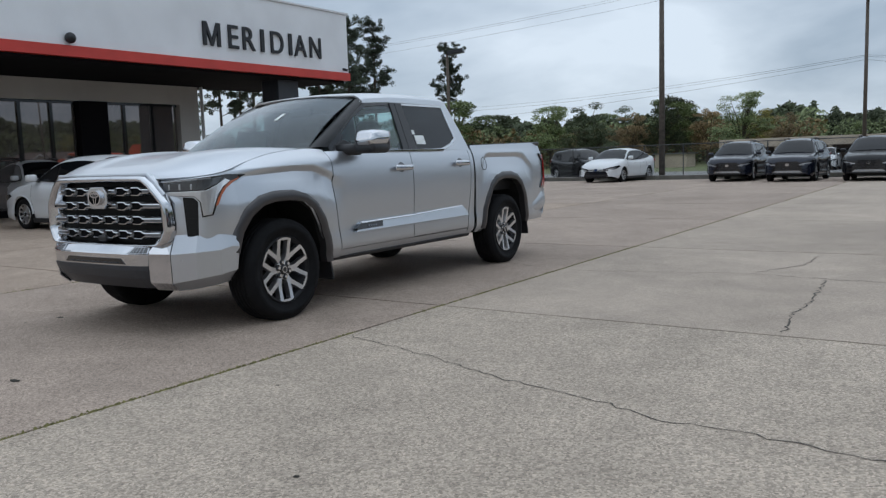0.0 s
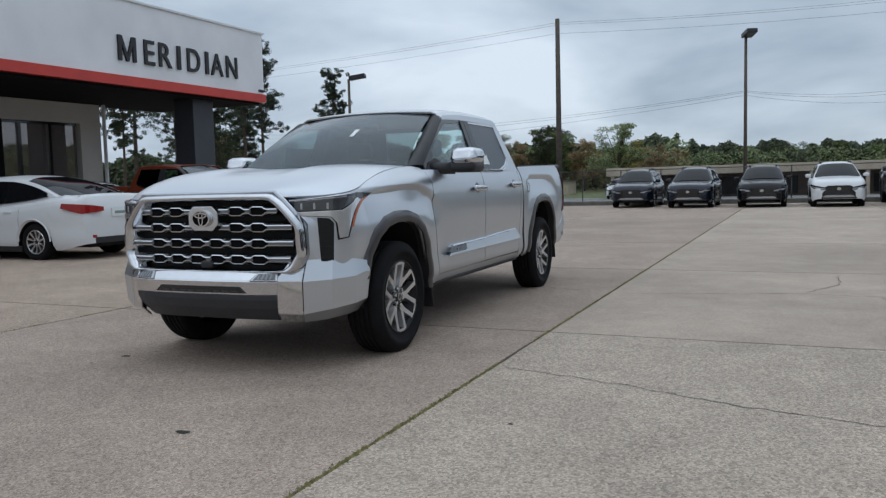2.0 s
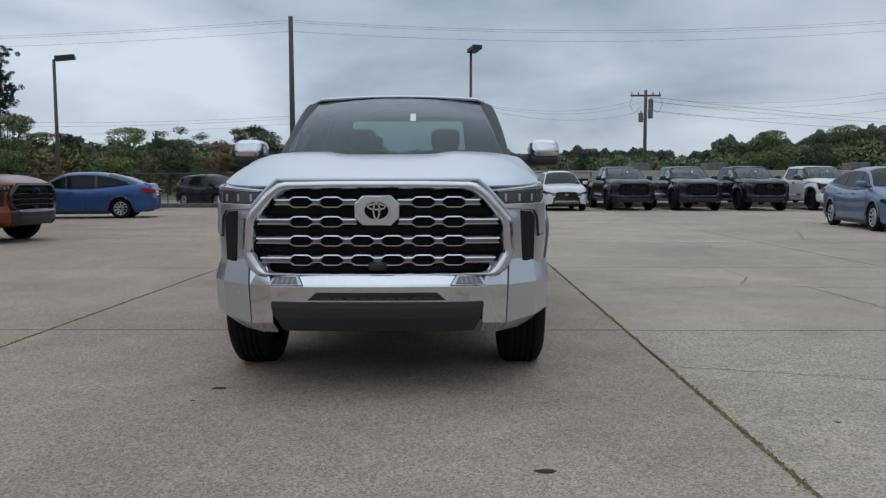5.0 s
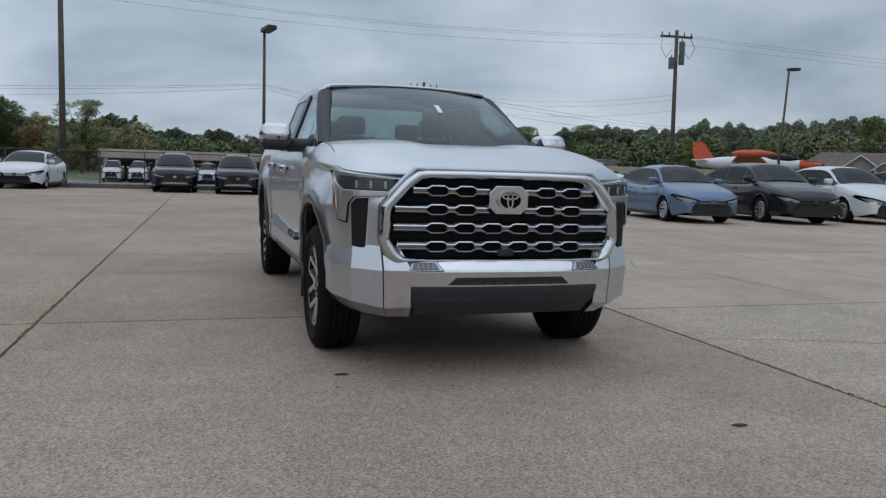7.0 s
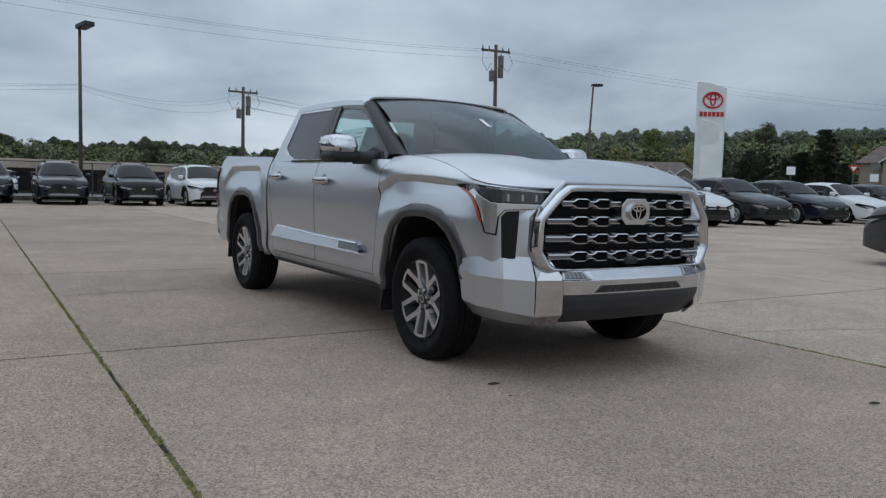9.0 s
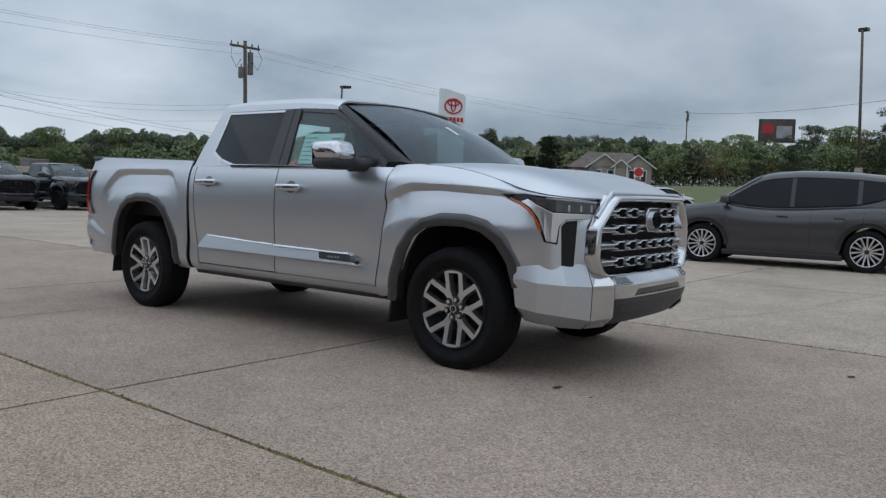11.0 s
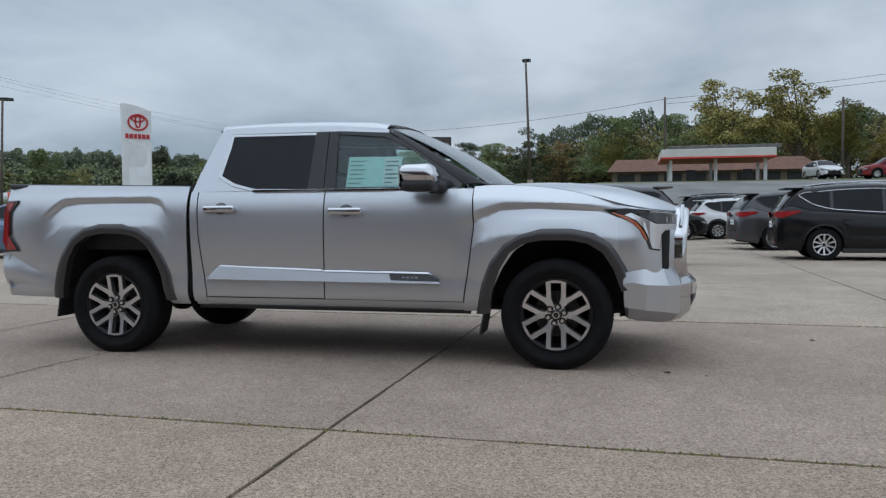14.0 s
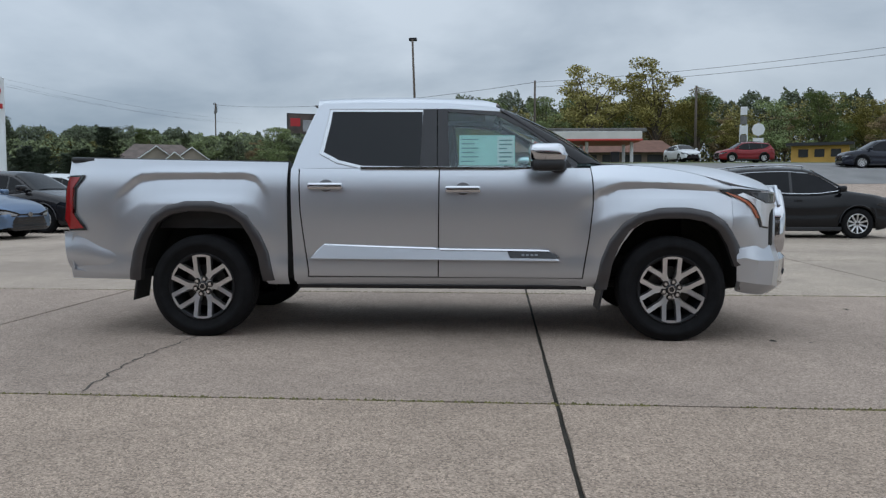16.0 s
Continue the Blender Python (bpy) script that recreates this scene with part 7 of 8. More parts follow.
        def corner(u, v, fm=fm):
            s0 = float(np.interp(0.70 + 0.47 * v, (0.96, 1.16), (0.70, 0.54)))
            s = s0 + (s_join - s0) * u
            x = fm(s, 1, 0).x
            z0 = max(0.70, arch_z(x) + 0.01)
            return skin(s, z0 + (FENDER_TOP(x) - z0) * v, -0.045 * max(0, (v - 0.88) / 0.12) ** 2 * (1 - blend(x)))
        bm = grid(40, 30, corner)

        def post(u, v, fm=fm, sg=sg):
            z = 0.66 + 0.40 * v
            o = float(np.interp(z, (0.668, 0.79, 0.985, 1.06), (0.715, 0.765, 0.757, 0.69)))
            a = fg0(o, z, -0.045)
            a.y *= sg
            return a.lerp(fm(0.815 - 0.10 * max(0, (v - 0.85) / 0.15), z, 0.004), u)
        P("front_post", grid(8, 16, post), paint_mat, smooth=True, thick=0.006)
        P("front_corner", bm, paint_mat, smooth=True, thick=0.02)
        hl = [(0.585, 1.128), (0.80, 1.148), (1.00, 1.166), (1.16, 1.180), (1.335, 1.172), (1.25, 1.132), (1.15, 1.098), (1.085, 1.045), (1.035, 0.965), (1.005, 0.885), (0.925, 0.872), (0.915, 0.985), (0.885, 1.022), (0.64, 1.040)]
        lamp = P("headlight", plate(hl, skin, 0.020, 0.04), M["lamp_black"], "dark headlight with amber side marker", bevel=0.004)
        P("headlight_lens", plate([(0.66, 1.062), (0.95, 1.070), (1.06, 1.120), (1.10, 1.160), (1.0, 1.152), (0.66, 1.122)], skin, 0.024, 0.04), M["lamp_grey"], parent=lamp, bevel=0.004)
        P("headlight_trim", plate([(0.645, 1.040), (0.885, 1.026), (0.922, 0.985), (0.934, 0.884), (0.992, 0.892), (1.015, 0.965), (1.045, 1.035), (1.095, 1.090), (1.18, 1.130), (1.13, 1.150), (1.07, 1.118), (0.96, 1.066), (0.66, 1.060)], skin, 0.027, 0.04), M["alloy"], parent=lamp, bevel=0.003)
        P("side_marker", plate([(1.265, 1.155), (1.17, 1.124), (1.088, 1.074), (1.045, 1.012), (1.020, 0.950), (1.040, 0.958), (1.075, 1.030), (1.125, 1.078), (1.19, 1.112), (1.27, 1.146)], skin, 0.025, 0.04), M["amber"], "amber side marker", parent=lamp)
        for s0 in (0.70, 0.78, 0.86):
            P("led_block", plate([(s0, 1.075), (s0 + 0.014, 1.076), (s0 + 0.014, 1.118), (s0, 1.116)], skin, 0.028), M["lamp_white"], parent=lamp, bevel=0.004)
        P("lamp_brow", plate([(0.66, 1.134), (1.0, 1.160), (1.0, 1.150), (0.66, 1.128)], skin, 0.025, 0.05), M["lamp_white"], parent=lamp)
        vent = P("air_curtain", plate([(0.815, 0.735), (0.895, 0.738), (0.905, 0.985), (0.875, 1.016), (0.800, 1.022)], skin, 0.014, 0.05), M["under"], "black vertical air vent", bevel=0.003)
        for k in range(7):
            z = 0.755 + k * 0.035
            P("vent_slat", plate([(0.822, z), (0.888, z), (0.888, z + 0.008), (0.822, z + 0.008)], skin, 0.018, 0.05), M["under"], parent=vent)

        # bumper end and chrome corner
        fbc = lambda s, z, d, sg=sg: plan_map(PLAN_B, sg)(s, z, d + BUMP_C(z))
        be = P("bumper_end", facets(BUMPER_END, sg), paint_mat, "faceted silver bumper end", smooth=True, thick=0.012, bevel=0.006)
        be.modifiers["edges"].split_angle = radians(17)
        P("bumper_chrome_corner", facets(BUMPER_CORNER, sg), M["chrome"], "chrome bumper corner", thick=0.012, bevel=0.004)
        bm = bmesh.new()
        tube(bm, (2.703, sg * 0.785, 0.57), (2.68, sg * 0.780, 0.57), 0.011, n=12)
        P("parking_sensor", bm, paint_mat)
        fog = P("fog_lamp", plate([(0.395, 0.626), (0.592, 0.626), (0.580, 0.676), (0.435, 0.676)], fbc, 0.030, 0.05, zcuts=(0.630,)), M["satin"], "small fog lamp in a satin frame", bevel=0.004)
        P("fog_lens", plate([(0.425, 0.634), (0.575, 0.634), (0.566, 0.668), (0.448, 0.668)], fbc, 0.033, 0.05), M["lamp_grey"], parent=fog)
        for k in range(4):
            s0 = 0.452 + k * 0.028
            P("fog_divider", plate([(s0, 0.636), (s0 + 0.012, 0.636), (s0 + 0.012, 0.664), (s0, 0.664)], fbc, 0.035), M["groove"], parent=fog)

        # tail lamp
        def rm(x, z, d, sg=sg):
            return Vector((x, sg * (body_w(max(x, -2.95), z) + d), z))
        tl = P("tail_light", plate([(-2.93, 1.285), (-2.79, 1.290), (-2.80, 1.262), (-2.865, 1.185), (-2.872, 0.985), (-2.80, 0.895), (-2.775, 0.848), (-2.93, 0.842), (-2.975, 0.93), (-2.955, 1.18)], rm, 0.022, 0.04), M["gloss_black"], "red wraparound tail light", bevel=0.005)
        P("tail_lens", plate([(-2.925, 1.272), (-2.825, 1.272), (-2.888, 1.185), (-2.895, 0.985), (-2.83, 0.90), (-2.80, 0.866), (-2.925, 0.858), (-2.965, 0.935), (-2.945, 1.18)], rm, 0.026, 0.04), M["red_lens"], parent=tl)
        # bed rail cap and inner wall
        bm = bmesh.new()
        sweep(bm, [(x, sg * 0.885, 1.372 - 0.022 * (x + 1.15)) for x in (-2.92, -2.3, -1.7, -1.16)], 0.024, 8)
        P("bed_rail_cap", bm, M["black"], smooth=True)
        bm = bmesh.new()
        box(bm, -2.9, -1.16, sg * 0.83 - 0.02, sg * 0.83 + 0.02, 0.9, 1.40)
        P("bed_inner_wall", bm, M["black"])
        # seats
        for sx, nm in ((-0.02, "front_seat"), (-0.92, "rear_seat")):
            st = P(nm, rbox(sx - 0.09, sx + 0.09, sg * 0.38 - 0.25, sg * 0.38 + 0.25, 0.82, 1.47, 0.06), M["seat"], smooth=True)
            P("head_rest", rbox(sx - 0.08, sx + 0.03, sg * 0.38 - 0.13, sg * 0.38 + 0.13, 1.49, 1.66, 0.05), M["seat"], parent=st, smooth=True)
            P("seat_cushion", rbox(sx + 0.02, sx + 0.55, sg * 0.38 - 0.26, sg * 0.38 + 0.26, 0.74, 0.90, 0.05), M["seat"], parent=st, smooth=True)
    # hood
    def hood(u, v):
        x = 1.30 + 1.445 * u
        q = (v - 0.5) * 2
        yw = HOOD_W(x) - 0.004
        zt = FENDER_TOP(x) + 0.001
        z = zt + (HOOD_C(x) - zt) * (1 - abs(q) ** 7)
        y = q * yw
        z -= 0.020 * math.exp(-(y / 0.36) ** 8) * min(1, (x - 1.3) * 3) * max(0, min(1, (2.6 - x) * 3))
        return Vector((x + 0.06 * (1 - q * q) * (1 - u), y, z))
    P("hood", grid(48, 44, hood), paint_mat, "broad silver hood", smooth=True, thick=0.014)
    bm = bmesh.new()
    sweep(bm, [(1.42 - 0.14 * (y / 0.8) ** 2, y, 1.325) for y in np.linspace(-0.86, 0.86, 12)], 0.04, 6)
    P("cowl", bm, M["black"])
    for sg in (-1, 1):
        bm = bmesh.new()
        sweep(bm, [(1.315, sg * 0.84, 1.372), (1.52, sg * 0.868, 1.362), (1.60, sg * 0.868, 1.353), (1.9, sg * 0.868, 1.322), (2.15, sg * 0.85, 1.272)], 0.0035, 4)
        P("hood_gap", bm, M["gloss_black"])
        bm = bmesh.new()
        sweep(bm, [(1.25, sg * 0.60, 1.392), (1.38, sg * 0.25, 1.386), (1.42, sg * 0.0 - 0.05, 1.382)], 0.010, 5)
        P("wiper", bm, M["black"])

    # windscreen, roof, rear window
    def screen(u, v):
        q = (v - 0.5) * 2
        base = Vector((1.455 - 0.105 * q * q, 0.805 * q, 1.356 - 0.006 * q * q))
        top = Vector((0.528 - 0.045 * q * q, 0.650 * q, 1.880 - 0.036 * q * q))
        p = base.lerp(top, u)
        p.x += 0.028 * math.sin(u * 3.14159)
        p.z += 0.028 * math.sin(u * 3.14159)
        return p
    ws = P("windscreen", grid(14, 20, screen), M["screen"], "large raked windscreen", smooth=True, thick=0.005)
    for u0, u1 in ((-0.005, 0.03), (0.988, 1.002)):
        bm = grid(2, 20, lambda u, v: screen(u0 + (u1 - u0) * u, v) + Vector((0.004, 0, 0.004)))
        P("screen_border", bm, M["gloss_black"], parent=ws, smooth=True, thick=0.004)
    bm = grid(2, 2, lambda u, v: screen(0.50 + 0.13 * u, 0.575 + 0.028 * v) + Vector((0.004, 0, 0.004)))
    P("screen_sticker", bm, M["paper_white"], "small pale sticker on the windscreen", parent=ws, thick=0.003)

    def roof(u, v):
        x = -0.945 + 1.475 * u
        q = (v - 0.5) * 2
        zc = 1.908 + 0.036 * math.sin(math.pi * (0.22 + 0.72 * u)) - 0.012
        if u > 0.9:
            zc -= 0.02 * ((u - 0.9) / 0.1) ** 2
        s = abs(q)
        y = 0.75 * (s if s < 0.9 else 0.9 + (s - 0.9) * 0.75)
        z = zc - 0.028 * s * s - (0.058 * ((s - 0.86) / 0.14) ** 2 if s > 0.86 else 0)
        return Vector((x - 0.045 * q * q * (u > 0.5) * (2 * u - 1), math.copysign(y, q), z))
    P("roof", grid(24, 30, roof), paint_mat, "silver roof", smooth=True, thick=0.014)
    bm = bmesh.new()
    tube(bm, (-0.72, 0, 1.92), (-0.86, 0, 1.975), 0.022, 0.008, 8)
    P("roof_antenna", bm, M["black"])
    bm = plate([(-0.60, 1.40), (0.60, 1.40), (0.55, 1.80), (-0.55, 1.80)], lambda a, b, d: Vector((-1.115 + 0.37 * (b - 1.33) + d, a, b)), 0.008)
    P("rear_window", bm, M["clear"], "clear cab rear window")
    bm = plate([(-0.92, 1.335), (0.92, 1.335), (0.74, 1.85), (-0.74, 1.85)], lambda a, b, d: Vector((-1.12 + 0.37 * (b - 1.33) + d, a, b)), 0.02, 0,
               hole=[(-0.60, 1.40), (0.60, 1.40), (0.55, 1.80), (-0.55, 1.80)])
    P("cab_back", bm, paint_mat)
    bm = bmesh.new()
    box(bm, -1.125, -1.09, -0.93, 0.93, 0.45, 1.34)
    P("cab_rear_wall", bm, M["under"])
    # cabin trim
    bm = rbox(0.78, 1.28, -0.80, 0.80, 0.95, 1.335, 0.07)
    dash = P("dashboard", bm, M["seat"], smooth=True)
    bm = bmesh.new()
    bmesh.ops.create_circle(bm, segments=24, radius=0.19)
    ring = [tuple(v.co) for v in bm.verts]
    bm.clear()
    m = Matrix.Translation((0.66, 0.38, 1.24)) @ Matrix.Rotation(radians(68), 4, "Y")
    sweep(bm, [tuple(m @ Vector(p)) for p in ring + ring[:1]], 0.017, 6)
    tube(bm, m @ Vector((-0.18, 0, 0)), m @ Vector((0.18, 0, 0)), 0.02, n=6)
    tube(bm, m @ Vector((0, 0, 0)), (0.85, 0.38, 1.16), 0.035, n=8)
    P("steering_wheel", bm, M["black"], parent=dash)
    bm = bmesh.new()
    box(bm, -1.05, 0.9, -0.85, 0.85, 0.50, 0.74)
    P("cabin_floor", bm, M["under"])
    bm = bmesh.new()
    box(bm, -0.98, 0.40, -0.70, 0.70, 1.845, 1.856)
    P("headliner", bm, M["liner"])
    bm = rbox(0.52, 0.55, -0.14, 0.14, 1.70, 1.78, 0.012, 2)
    P("rear_view_mirror", bm, M["black"])
    # front face
    fg1 = plan_map(PLAN_G, 1)
    outer = [(0.555, 1.190), (0.745, 0.985), (0.755, 0.79), (0.70, 0.668), (-0.70, 0.668), (-0.755, 0.79), (-0.745, 0.985), (-0.555, 1.190)]
    inner = [(0.518, 1.135), (0.672, 0.965), (0.676, 0.79), (0.60, 0.690), (-0.60, 0.690), (-0.676, 0.79), (-0.672, 0.965), (-0.518, 1.135)]
    gr = P("grille", plate(inner, lambda a, b, d: fg1(a, b, d - 0.10), 0.02, 0.1), M["under"], "chrome-framed grille with four chain-link bars")
    def rounded(poly, cut=0.2):
        out = []
        for (a0, b0), (a1, b1) in zip(poly, poly[1:] + poly[:1]):
            out += [(a0 + (a1 - a0) * cut, b0 + (b1 - b0) * cut), (a1 + (a0 - a1) * cut, b1 + (b0 - b1) * cut)]
        return out
    ro, ri = rounded(rounded(outer, 0.07), 0.25), rounded(rounded(inner, 0.07), 0.25)
    mix = lambda t: [(a0 + (a1 - a0) * t, b0 + (b1 - b0) * t) for (a0, b0), (a1, b1) in zip(ro, ri)]
    P("grille_surround", ring_loft([(mix(-0.30), -0.15), (mix(-0.18), -0.06), (mix(-0.06), -0.008), (mix(0.06), 0.018), (mix(0.22), 0.034), (mix(0.42), 0.040), (mix(0.60), 0.036), (mix(0.78), 0.020), (mix(0.92), -0.006), (mix(1.0), -0.04), (mix(1.04), -0.09)], fg1, 2), M["chrome"], "thick chrome grille surround", parent=gr, smooth=True)
    bm = bmesh.new()
    sweep(bm, [tuple(fg1(a, 1.196 if abs(a) < 0.56 else 1.196 - (abs(a) - 0.56) * 1.08, -0.010)) for a in np.linspace(-0.70, 0.70, 29)], 0.014, 8)
    P("hood_lip", bm, paint_mat, parent=gr)
    mesh_bm = bmesh.new()
    for k in range(14):
        z = 0.70 + k * 0.031
        wlim = float(np.interp(z, (0.69, 0.79, 0.968, 1.132), (0.58, 0.65, 0.65, 0.51)))
        pl = [mesh_bm.verts.new(fg1(a, z + dz, -0.07)) for a, dz in ((-wlim, 0), (wlim, 0), (wlim, 0.009), (-wlim, 0.009))]
        mesh_bm.faces.new(pl)
    P("grille_mesh", mesh_bm, M["under"], parent=gr, thick=0.004)
    rises = ((-0.062, 0.0150), (-0.051, 0.0215), (-0.039, 0.0300), (0.039, 0.0300), (0.051, 0.0215), (0.062, 0.0150))
    for z, wl_, cols in ((1.073, 0.565, (-0.42, -0.252, 0.252, 0.42)), (0.966, 0.665, (-0.42, -0.252, 0.252, 0.42)),
                         (0.861, 0.672, (-0.42, -0.252, -0.084, 0.084, 0.252, 0.42)), (0.755, 0.650, (-0.42, -0.252, -0.084, 0.084, 0.252, 0.42))):
        halves = ((-wl_, -0.112, cols[:2]), (0.112, wl_, cols[2:])) if z > 0.9 else ((-wl_, wl_, cols),)
        for lo, hi_, cs in halves:
            # stations along the bar: (place, half height, inside a chain opening)
            st = [(lo, 0.0150, False)]
            for cx in cs:
                st += [(cx + da, hh, abs(da) < 0.055) for da, hh in rises if lo < cx + da < hi_]
            st.append((hi_, 0.0150, False))
            bar = bmesh.new()
            rows = []
            for a, hh, hole in st:
                row = []
                for sz in (1, -1):
                    for dz, dep in ((max(0.036, hh + 0.004), -0.046), (hh, 0.004), (hh - 0.0055, 0.007), (hh - 0.0075, -0.010)):
                        row.append(bar.verts.new(fg1(a, z + sz * dz, dep)))
                rows.append(row)
            for r0, r1, s0, s1 in zip(rows, rows[1:], st, st[1:]):
                for q in (0, 1, 2, 4, 5, 6):
                    bar.faces.new((r0[q], r0[q + 1], r1[q + 1], r1[q]))
            P("grille_bar", bar, bar_mat, parent=gr, thick=0.002)
            # dark sheets paint in the shade of the chain openings and neck grooves
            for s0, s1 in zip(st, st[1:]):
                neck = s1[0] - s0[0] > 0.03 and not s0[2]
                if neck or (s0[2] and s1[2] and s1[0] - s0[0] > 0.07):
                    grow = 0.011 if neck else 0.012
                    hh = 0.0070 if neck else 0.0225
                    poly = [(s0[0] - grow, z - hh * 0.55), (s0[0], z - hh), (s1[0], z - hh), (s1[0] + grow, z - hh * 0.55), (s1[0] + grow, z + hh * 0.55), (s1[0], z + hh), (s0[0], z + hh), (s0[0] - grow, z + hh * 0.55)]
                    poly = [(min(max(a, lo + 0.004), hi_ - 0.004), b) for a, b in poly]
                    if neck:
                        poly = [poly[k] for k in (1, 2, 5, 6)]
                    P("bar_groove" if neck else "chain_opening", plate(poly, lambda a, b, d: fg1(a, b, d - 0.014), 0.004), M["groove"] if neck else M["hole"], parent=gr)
    em = [(0.078, 1.110), (-0.078, 1.110), (-0.122, 1.068), (-0.122, 0.990), (-0.078, 0.946), (0.078, 0.946), (0.122, 0.990), (0.122, 1.068)]
    eb = P("emblem", plate(em, lambda a, b, d: fg1(a, b, d - 0.05), 0.080, 0.05), M["bright"], "oval chrome emblem on a silver plate", bevel=0.012)
    ell = lambda rx, rz, cz=1.028: [(rx * math.cos(k * 0.2618), cz + rz * math.sin(k * 0.2618)) for k in range(24)]
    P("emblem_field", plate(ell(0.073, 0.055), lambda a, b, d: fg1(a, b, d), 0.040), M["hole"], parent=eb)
    P("emblem_ring", plate(ell(0.075, 0.057), lambda a, b, d: fg1(a, b, d), 0.052, 0, hole=ell(0.064, 0.047)), M["chrome"], parent=eb)
    P("emblem_oval", plate(ell(0.021, 0.050), lambda a, b, d: fg1(a, b, d), 0.050, 0, hole=ell(0.011, 0.040)), M["chrome"], parent=eb)
    P("emblem_bar", plate(ell(0.052, 0.020, 1.049), lambda a, b, d: fg1(a, b, d), 0.050, 0, hole=ell(0.041, 0.010, 1.049)), M["chrome"], parent=eb)
    bm = rbox(2.735, 2.80, -0.05, 0.05, 0.698, 0.742, 0.012)
    P("front_camera", bm, M["black"], parent=gr)
    fb1 = lambda s, z, d: plan_map(PLAN_B, 1)(s, z, d + BUMP_C(z))
    bp = P("front_bumper", plate([(-0.582, 0.535), (0.582, 0.535), (0.586, 0.63), (0.62, 0.676), (-0.62, 0.676), (-0.586, 0.63)], fb1, 0.02, 0.08, zcuts=CCUTS), M["chrome"], "chrome front bumper with dark valance", bevel=0.008)
    P("bumper_slot", plate([(-0.375, 0.545), (0.375, 0.545), (0.325, 0.588), (-0.325, 0.588)], fb1, 0.0235, 0.08), M["gloss_black"], parent=bp)
    for k in range(9):
        s0 = -0.30 + k * 0.07
        P("slot_slat", plate([(s0, 0.552), (s0 + 0.05, 0.552), (s0 + 0.05, 0.560), (s0, 0.560)], fb1, 0.026), M["valance"], parent=bp)
    P("bumper_valance", plate([(-0.565, 0.355), (0.565, 0.355), (0.580, 0.515), (0.575, 0.533), (-0.575, 0.533), (-0.580, 0.515)], fb1, 0.022, 0.08, zcuts=CCUTS), M["valance"], "dark grey lower valance", parent=bp, bevel=0.006)
    bm = bmesh.new()
    box(bm, 2.1, 2.52, -0.60, 0.60, 0.38, 0.62)
    box(bm, 2.0, 2.60, -0.60, 0.60, 0.60, 1.10)
    P("radiator_support", bm, M["under"])
    bm = grid(4, 14, lambda u, v: Vector((2.30 + 0.34 * u, -0.54 + 1.08 * v, 0.35 + 0.05 * u)))
    P("skid_plate", bm, M["under"], thick=0.01)
    # bed and tail
    bm = bmesh.new()
    box(bm, -2.9, -1.16, -0.83, 0.83, 0.86, 0.92)
    box(bm, -1.19, -1.15, -0.90, 0.90, 0.50, 1.385)
    P("bed_floor", bm, M["black"])
    bm = rbox(-2.985, -2.915, -0.80, 0.80, 0.78, 1.425, 0.015)
    P("tailgate", bm, paint_mat)
    bm = bmesh.new()
    n = 26

    def rb(u, v):
        q = (u - 0.5) * 2
        x = -3.06 + 0.10 * abs(q) ** 6
        prof_ = ((-0.42, 0.50), (0.06, 0.53), (0.05, 0.58), (0.04, 0.72), (0.06, 0.81), (0.30, 0.835))[round(v * 5)]
        return Vector((x + (-prof_[0] if v == 0 else prof_[0]), 0.955 * q, prof_[1]))
    bmx = grid(n, 5, rb)
    P("rear_bumper", bmx, paint_mat, smooth=True, thick=0.012)
    for sg in (-1, 1):
        def corner_side(u, v, sg=sg):
            x = -2.99 + 0.58 * u
            z0 = float(np.interp(x, (-2.99, -2.69, -2.41), (0.535, 0.505, 0.455)))
            z1 = float(np.interp(x, (-2.99, -2.80, -2.66, -2.41), (0.835, 0.838, 0.775, 0.755)))
            bulge = 0.022 * math.sin(math.pi * min(1.0, v * 1.15)) + (0.03 * (1 - v) ** 6) * -1
            return Vector((x + 0.035 * (1 - v) * (1 - u), sg * (0.962 + bulge - 0.035 * (1 - u) ** 4), z0 + (z1 - z0) * v))
        P("bumper_side", grid(16, 10, corner_side), paint_mat, smooth=True, thick=0.012)
    # underbody
    # the flat front tray is added to keep light off the ground below
    for nm, dims in (("frame_rail", (-2.8, 2.4, 0.42, 0.56, 0.46, 0.64)), ("frame_rail", (-2.8, 2.4, -0.56, -0.42, 0.46, 0.64)), ("fuel_tank", (-1.0, 0.3, 0.1, 0.42, 0.40, 0.60)),
                     ("gearbox", (0.2, 1.5, -0.2, 0.2, 0.40, 0.75)), ("front_crossmember", (1.4, 2.3, -0.5, 0.5, 0.36, 0.60)), ("spare_wheel", (-2.75, -2.15, -0.38, 0.38, 0.46, 0.70)), ("engine_block", (1.2, 2.2, -0.5, 0.5, 0.6, 1.15)),
                     ("bed_underside", (-2.85, -1.15, -0.55, 0.55, 0.62, 0.88)), ("undertray", (0.85, 2.42, -0.62, 0.62, 0.385, 0.42)), ("exhaust_silencer", (-1.4, -0.2, -0.40, -0.12, 0.42, 0.58))):
        bm = rbox(*dims, 0.03, 2)
        P(nm, bm, M["under"])
    for wx in (AXLE, -AXLE):
        bm = bmesh.new()
        tube(bm, (wx, -0.78, 0.40), (wx, 0.78, 0.40), 0.06, n=10)
        bmesh.ops.create_uvsphere(bm, u_segments=12, v_segments=8, radius=0.16, matrix=Matrix.Translation((wx, 0.05, 0.40)))
        P("axle", bm, M["under"])
    for sg in (-1, 1):
        bm = bmesh.new()
        sweep(bm, [(x, sg * 0.90, 0.415) for x in (-1.08, -0.3, 0.5, 1.2)], 0.03, 6)
        P("rocker_trim", bm, M["black"])
    return t


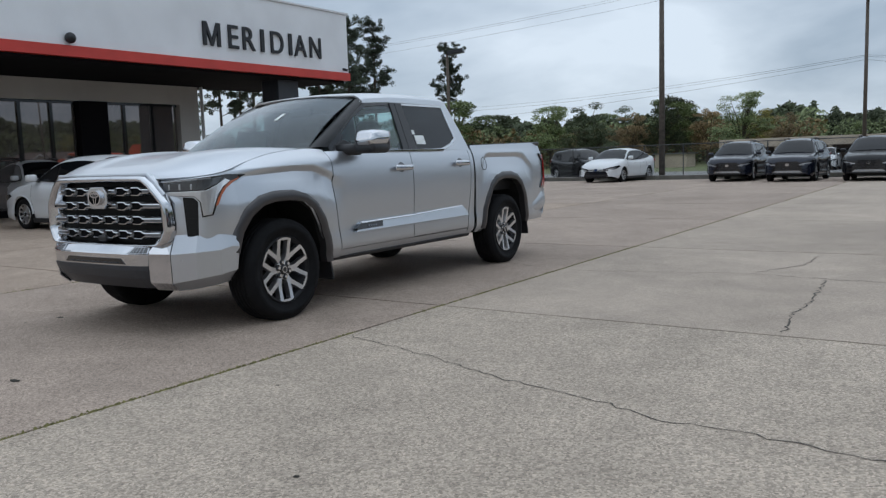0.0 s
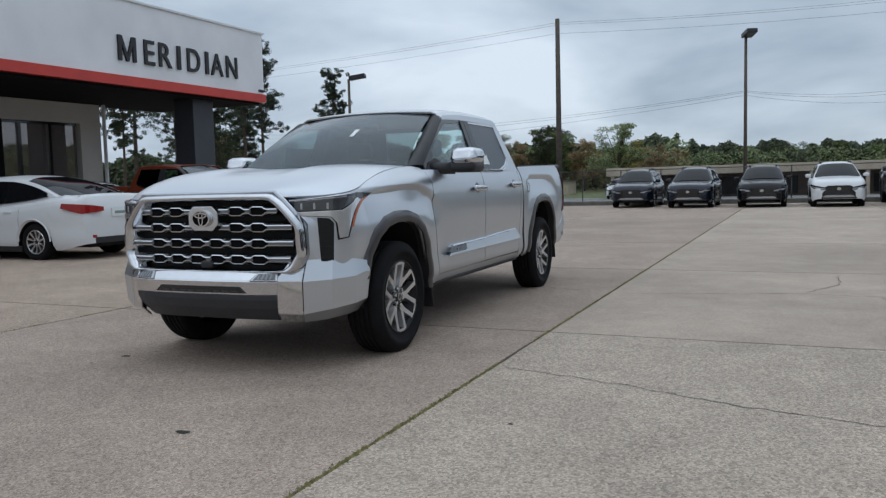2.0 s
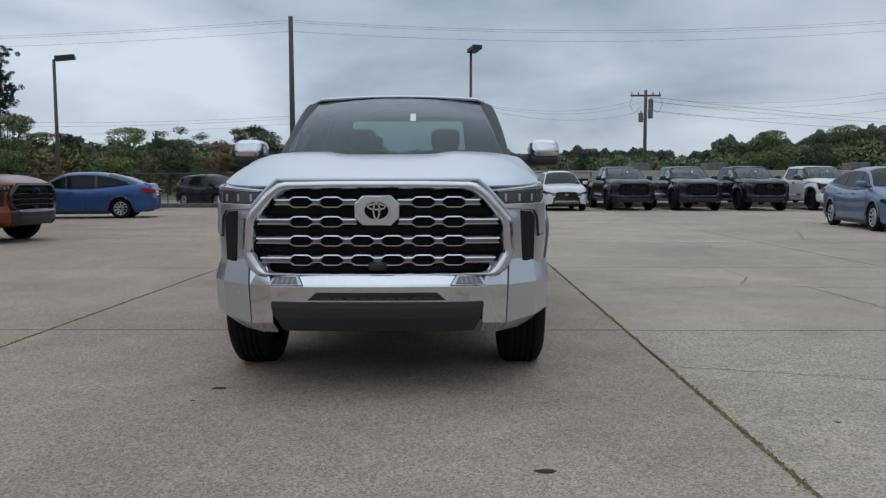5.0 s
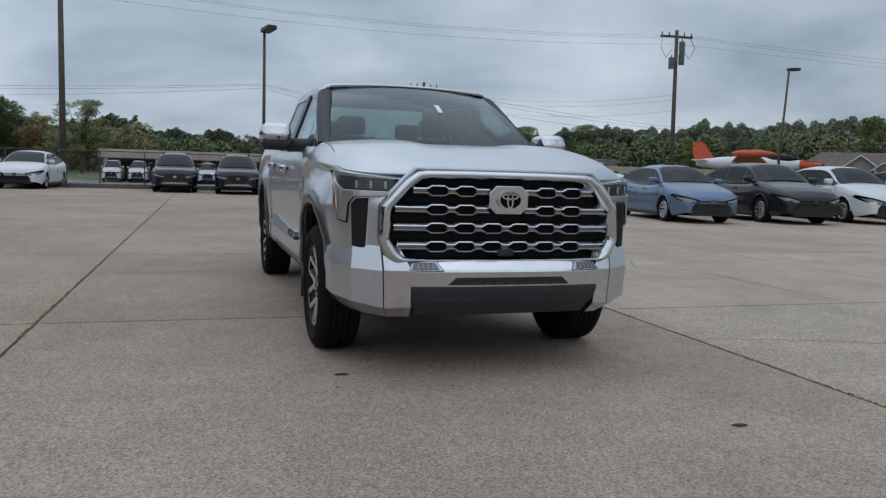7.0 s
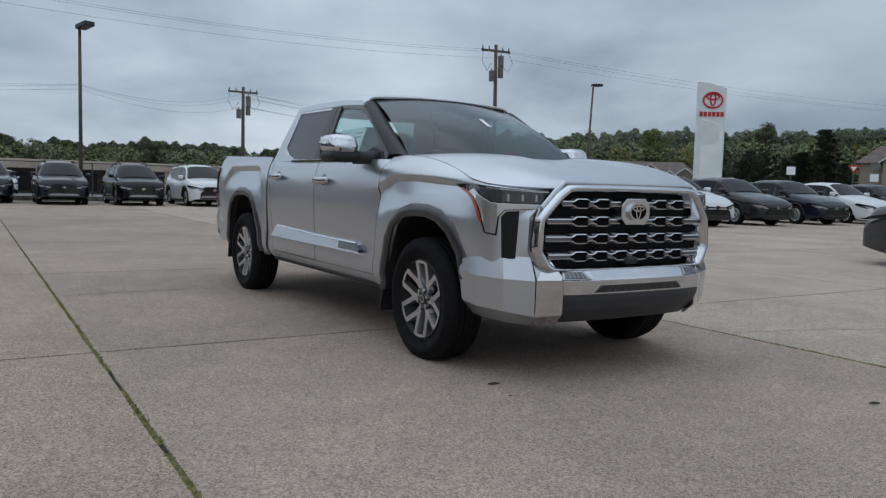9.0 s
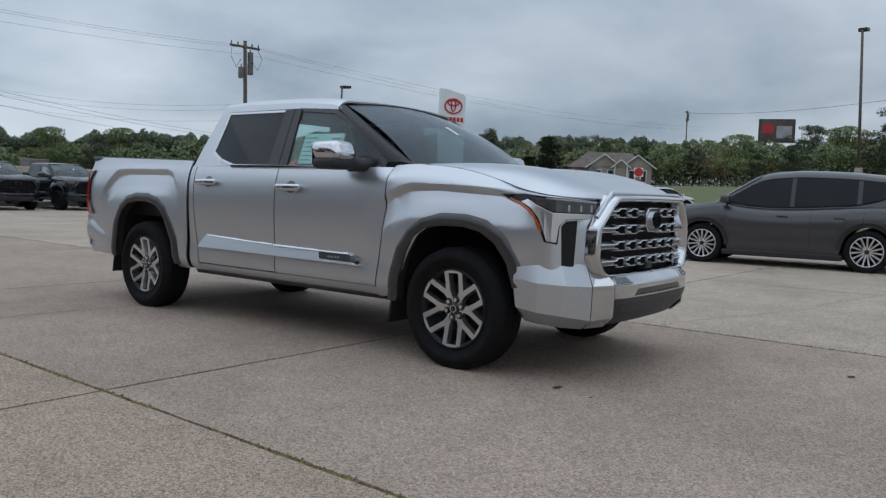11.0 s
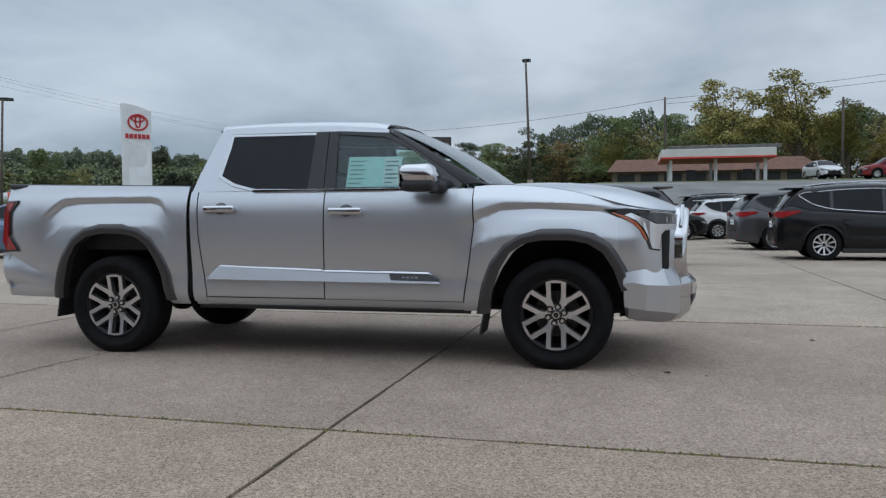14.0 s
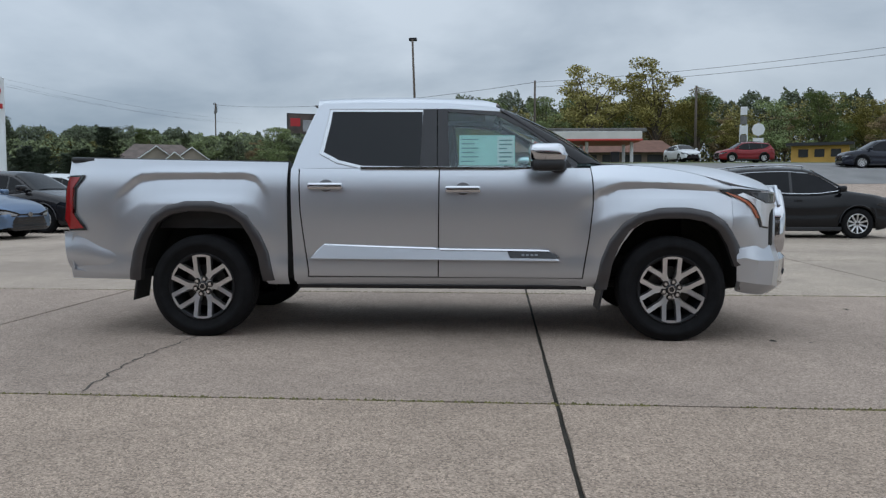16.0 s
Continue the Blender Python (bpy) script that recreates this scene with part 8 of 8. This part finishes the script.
truck = pickup(M["silver"], M["flare"], M["bright"])
tagged(truck, "silver crew-cab pickup with chrome grille on the concrete lot", "pickup truck")
# paper sheets inside the windows
bm = plate([(0.20, 1.365), (0.64, 1.360), (0.64, 1.60), (0.20, 1.605)], lambda a, b, d: Vector((a, -side_y(a, b) + 0.03 + d, b)), 0.003)
sheet = part("window_sheet", bm, M["paper"], truck, "pale turquoise price sheet in the side window")
bm = plate([(0.50, 1.372), (0.632, 1.372), (0.632, 1.592), (0.50, 1.592)], lambda a, b, d: Vector((a, -side_y(a, b) + 0.0255 + d, b)), 0.003)
part("white_page", bm, M["paper_white"], sheet)
for r_ in range(6):
    bm = plate([(0.22, 1.39 + r_ * 0.035), (0.22 + (0.13 if r_ % 2 else 0.10), 1.39 + r_ * 0.035), (0.22 + (0.13 if r_ % 2 else 0.10), 1.398 + r_ * 0.035), (0.22, 1.398 + r_ * 0.035)], lambda a, b, d: Vector((a, -side_y(a, b) + 0.028 - d, b)), 0.002)
    part("print_bar", bm, M["ink"], sheet)
    bm = plate([(0.515, 1.39 + r_ * 0.033), (0.515 + (0.10 if r_ % 3 else 0.06), 1.39 + r_ * 0.033), (0.515 + (0.10 if r_ % 3 else 0.06), 1.401 + r_ * 0.033), (0.515, 1.401 + r_ * 0.033)], lambda a, b, d: Vector((a, -side_y(a, b) + 0.0235 - d, b)), 0.002)
    part("print_bar", bm, M["ink"], sheet)
bm = plate([(-0.30, 1.40), (-0.14, 1.40), (-0.14, 1.49), (-0.30, 1.49)], lambda a, b, d: Vector((a, side_y(a, b) + 0.006 + d, b)), 0.003)
part("window_label", bm, M["paper_white"], truck, "white paper label on the rear side window")
bm = plate([(-0.16, 1.50), (-0.12, 1.50), (-0.12, 1.545), (-0.16, 1.545)], lambda a, b, d: Vector((a, side_y(a, b) + 0.006 + d, b)), 0.003)
part("small_label", bm, M["paper_white"], truck)
bm = plate([(-1.36 + 0.075 * math.cos(k * 0.3927), 1.185 + 0.075 * math.sin(k * 0.3927)) for k in range(16)], lambda a, b, d: Vector((a, body_w(a, b) + d, b)), 0.009, 0,
           hole=[(-1.36 + 0.068 * math.cos(k * 0.3927), 1.185 + 0.068 * math.sin(k * 0.3927)) for k in range(16)])
part("fuel_flap", bm, M["flare"], truck)
truck.matrix_basis = Matrix.Rotation(radians(-90), 4, "Z")

# sister trucks elsewhere on the lot
def sister(x, y, heading, colour, label, dark=True, z=0.0):
    ob = copy_thing(truck, Matrix.Translation((x, y, z)) @ Matrix.Rotation(radians(heading), 4, "Z"))
    for o in list(ob.children_recursive):
        if o.name.split(".")[0] in ("window_sheet", "white_page", "print_bar", "window_label", "small_label", "wheel_nut", "nut_recess", "brake_disc", "badge_bar", "fog_divider", "slot_slat", "vent_slat", "bar_groove", "chain_opening", "handle_shadow_gap"):
            bpy.data.objects.remove(o)
    repaint(ob, M["silver"], colour)
    if dark:
        repaint(ob, M["satin"], M["gloss_black"])
        repaint(ob, M["bright"], M["gloss_black"])
        repaint(ob, M["chrome"], M["gloss_black"])
        repaint(ob, M["flare"], M["black"])
        repaint(ob, M["alloy"], M["alloy_dark"])
    return tagged(ob, label, "pickup truck", "parked cars")


sister(-10.8, 9.3, -6, P_ORANGE, "burnt orange crew-cab pickup with black trim")
sister(8.45, 29.0, -90, P_BLACK, "black crew-cab pickup facing the lot")
sister(11.25, 28.7, -90, P_NAVY, "dark blue crew-cab pickup facing the lot")
sister(14.0, 28.5, -90, P_BLACK, "black crew-cab pickup facing the lot")
sister(17.0, 28.2, -90, P_WHITE, "white crew-cab pickup facing the lot")

lay_slabs()
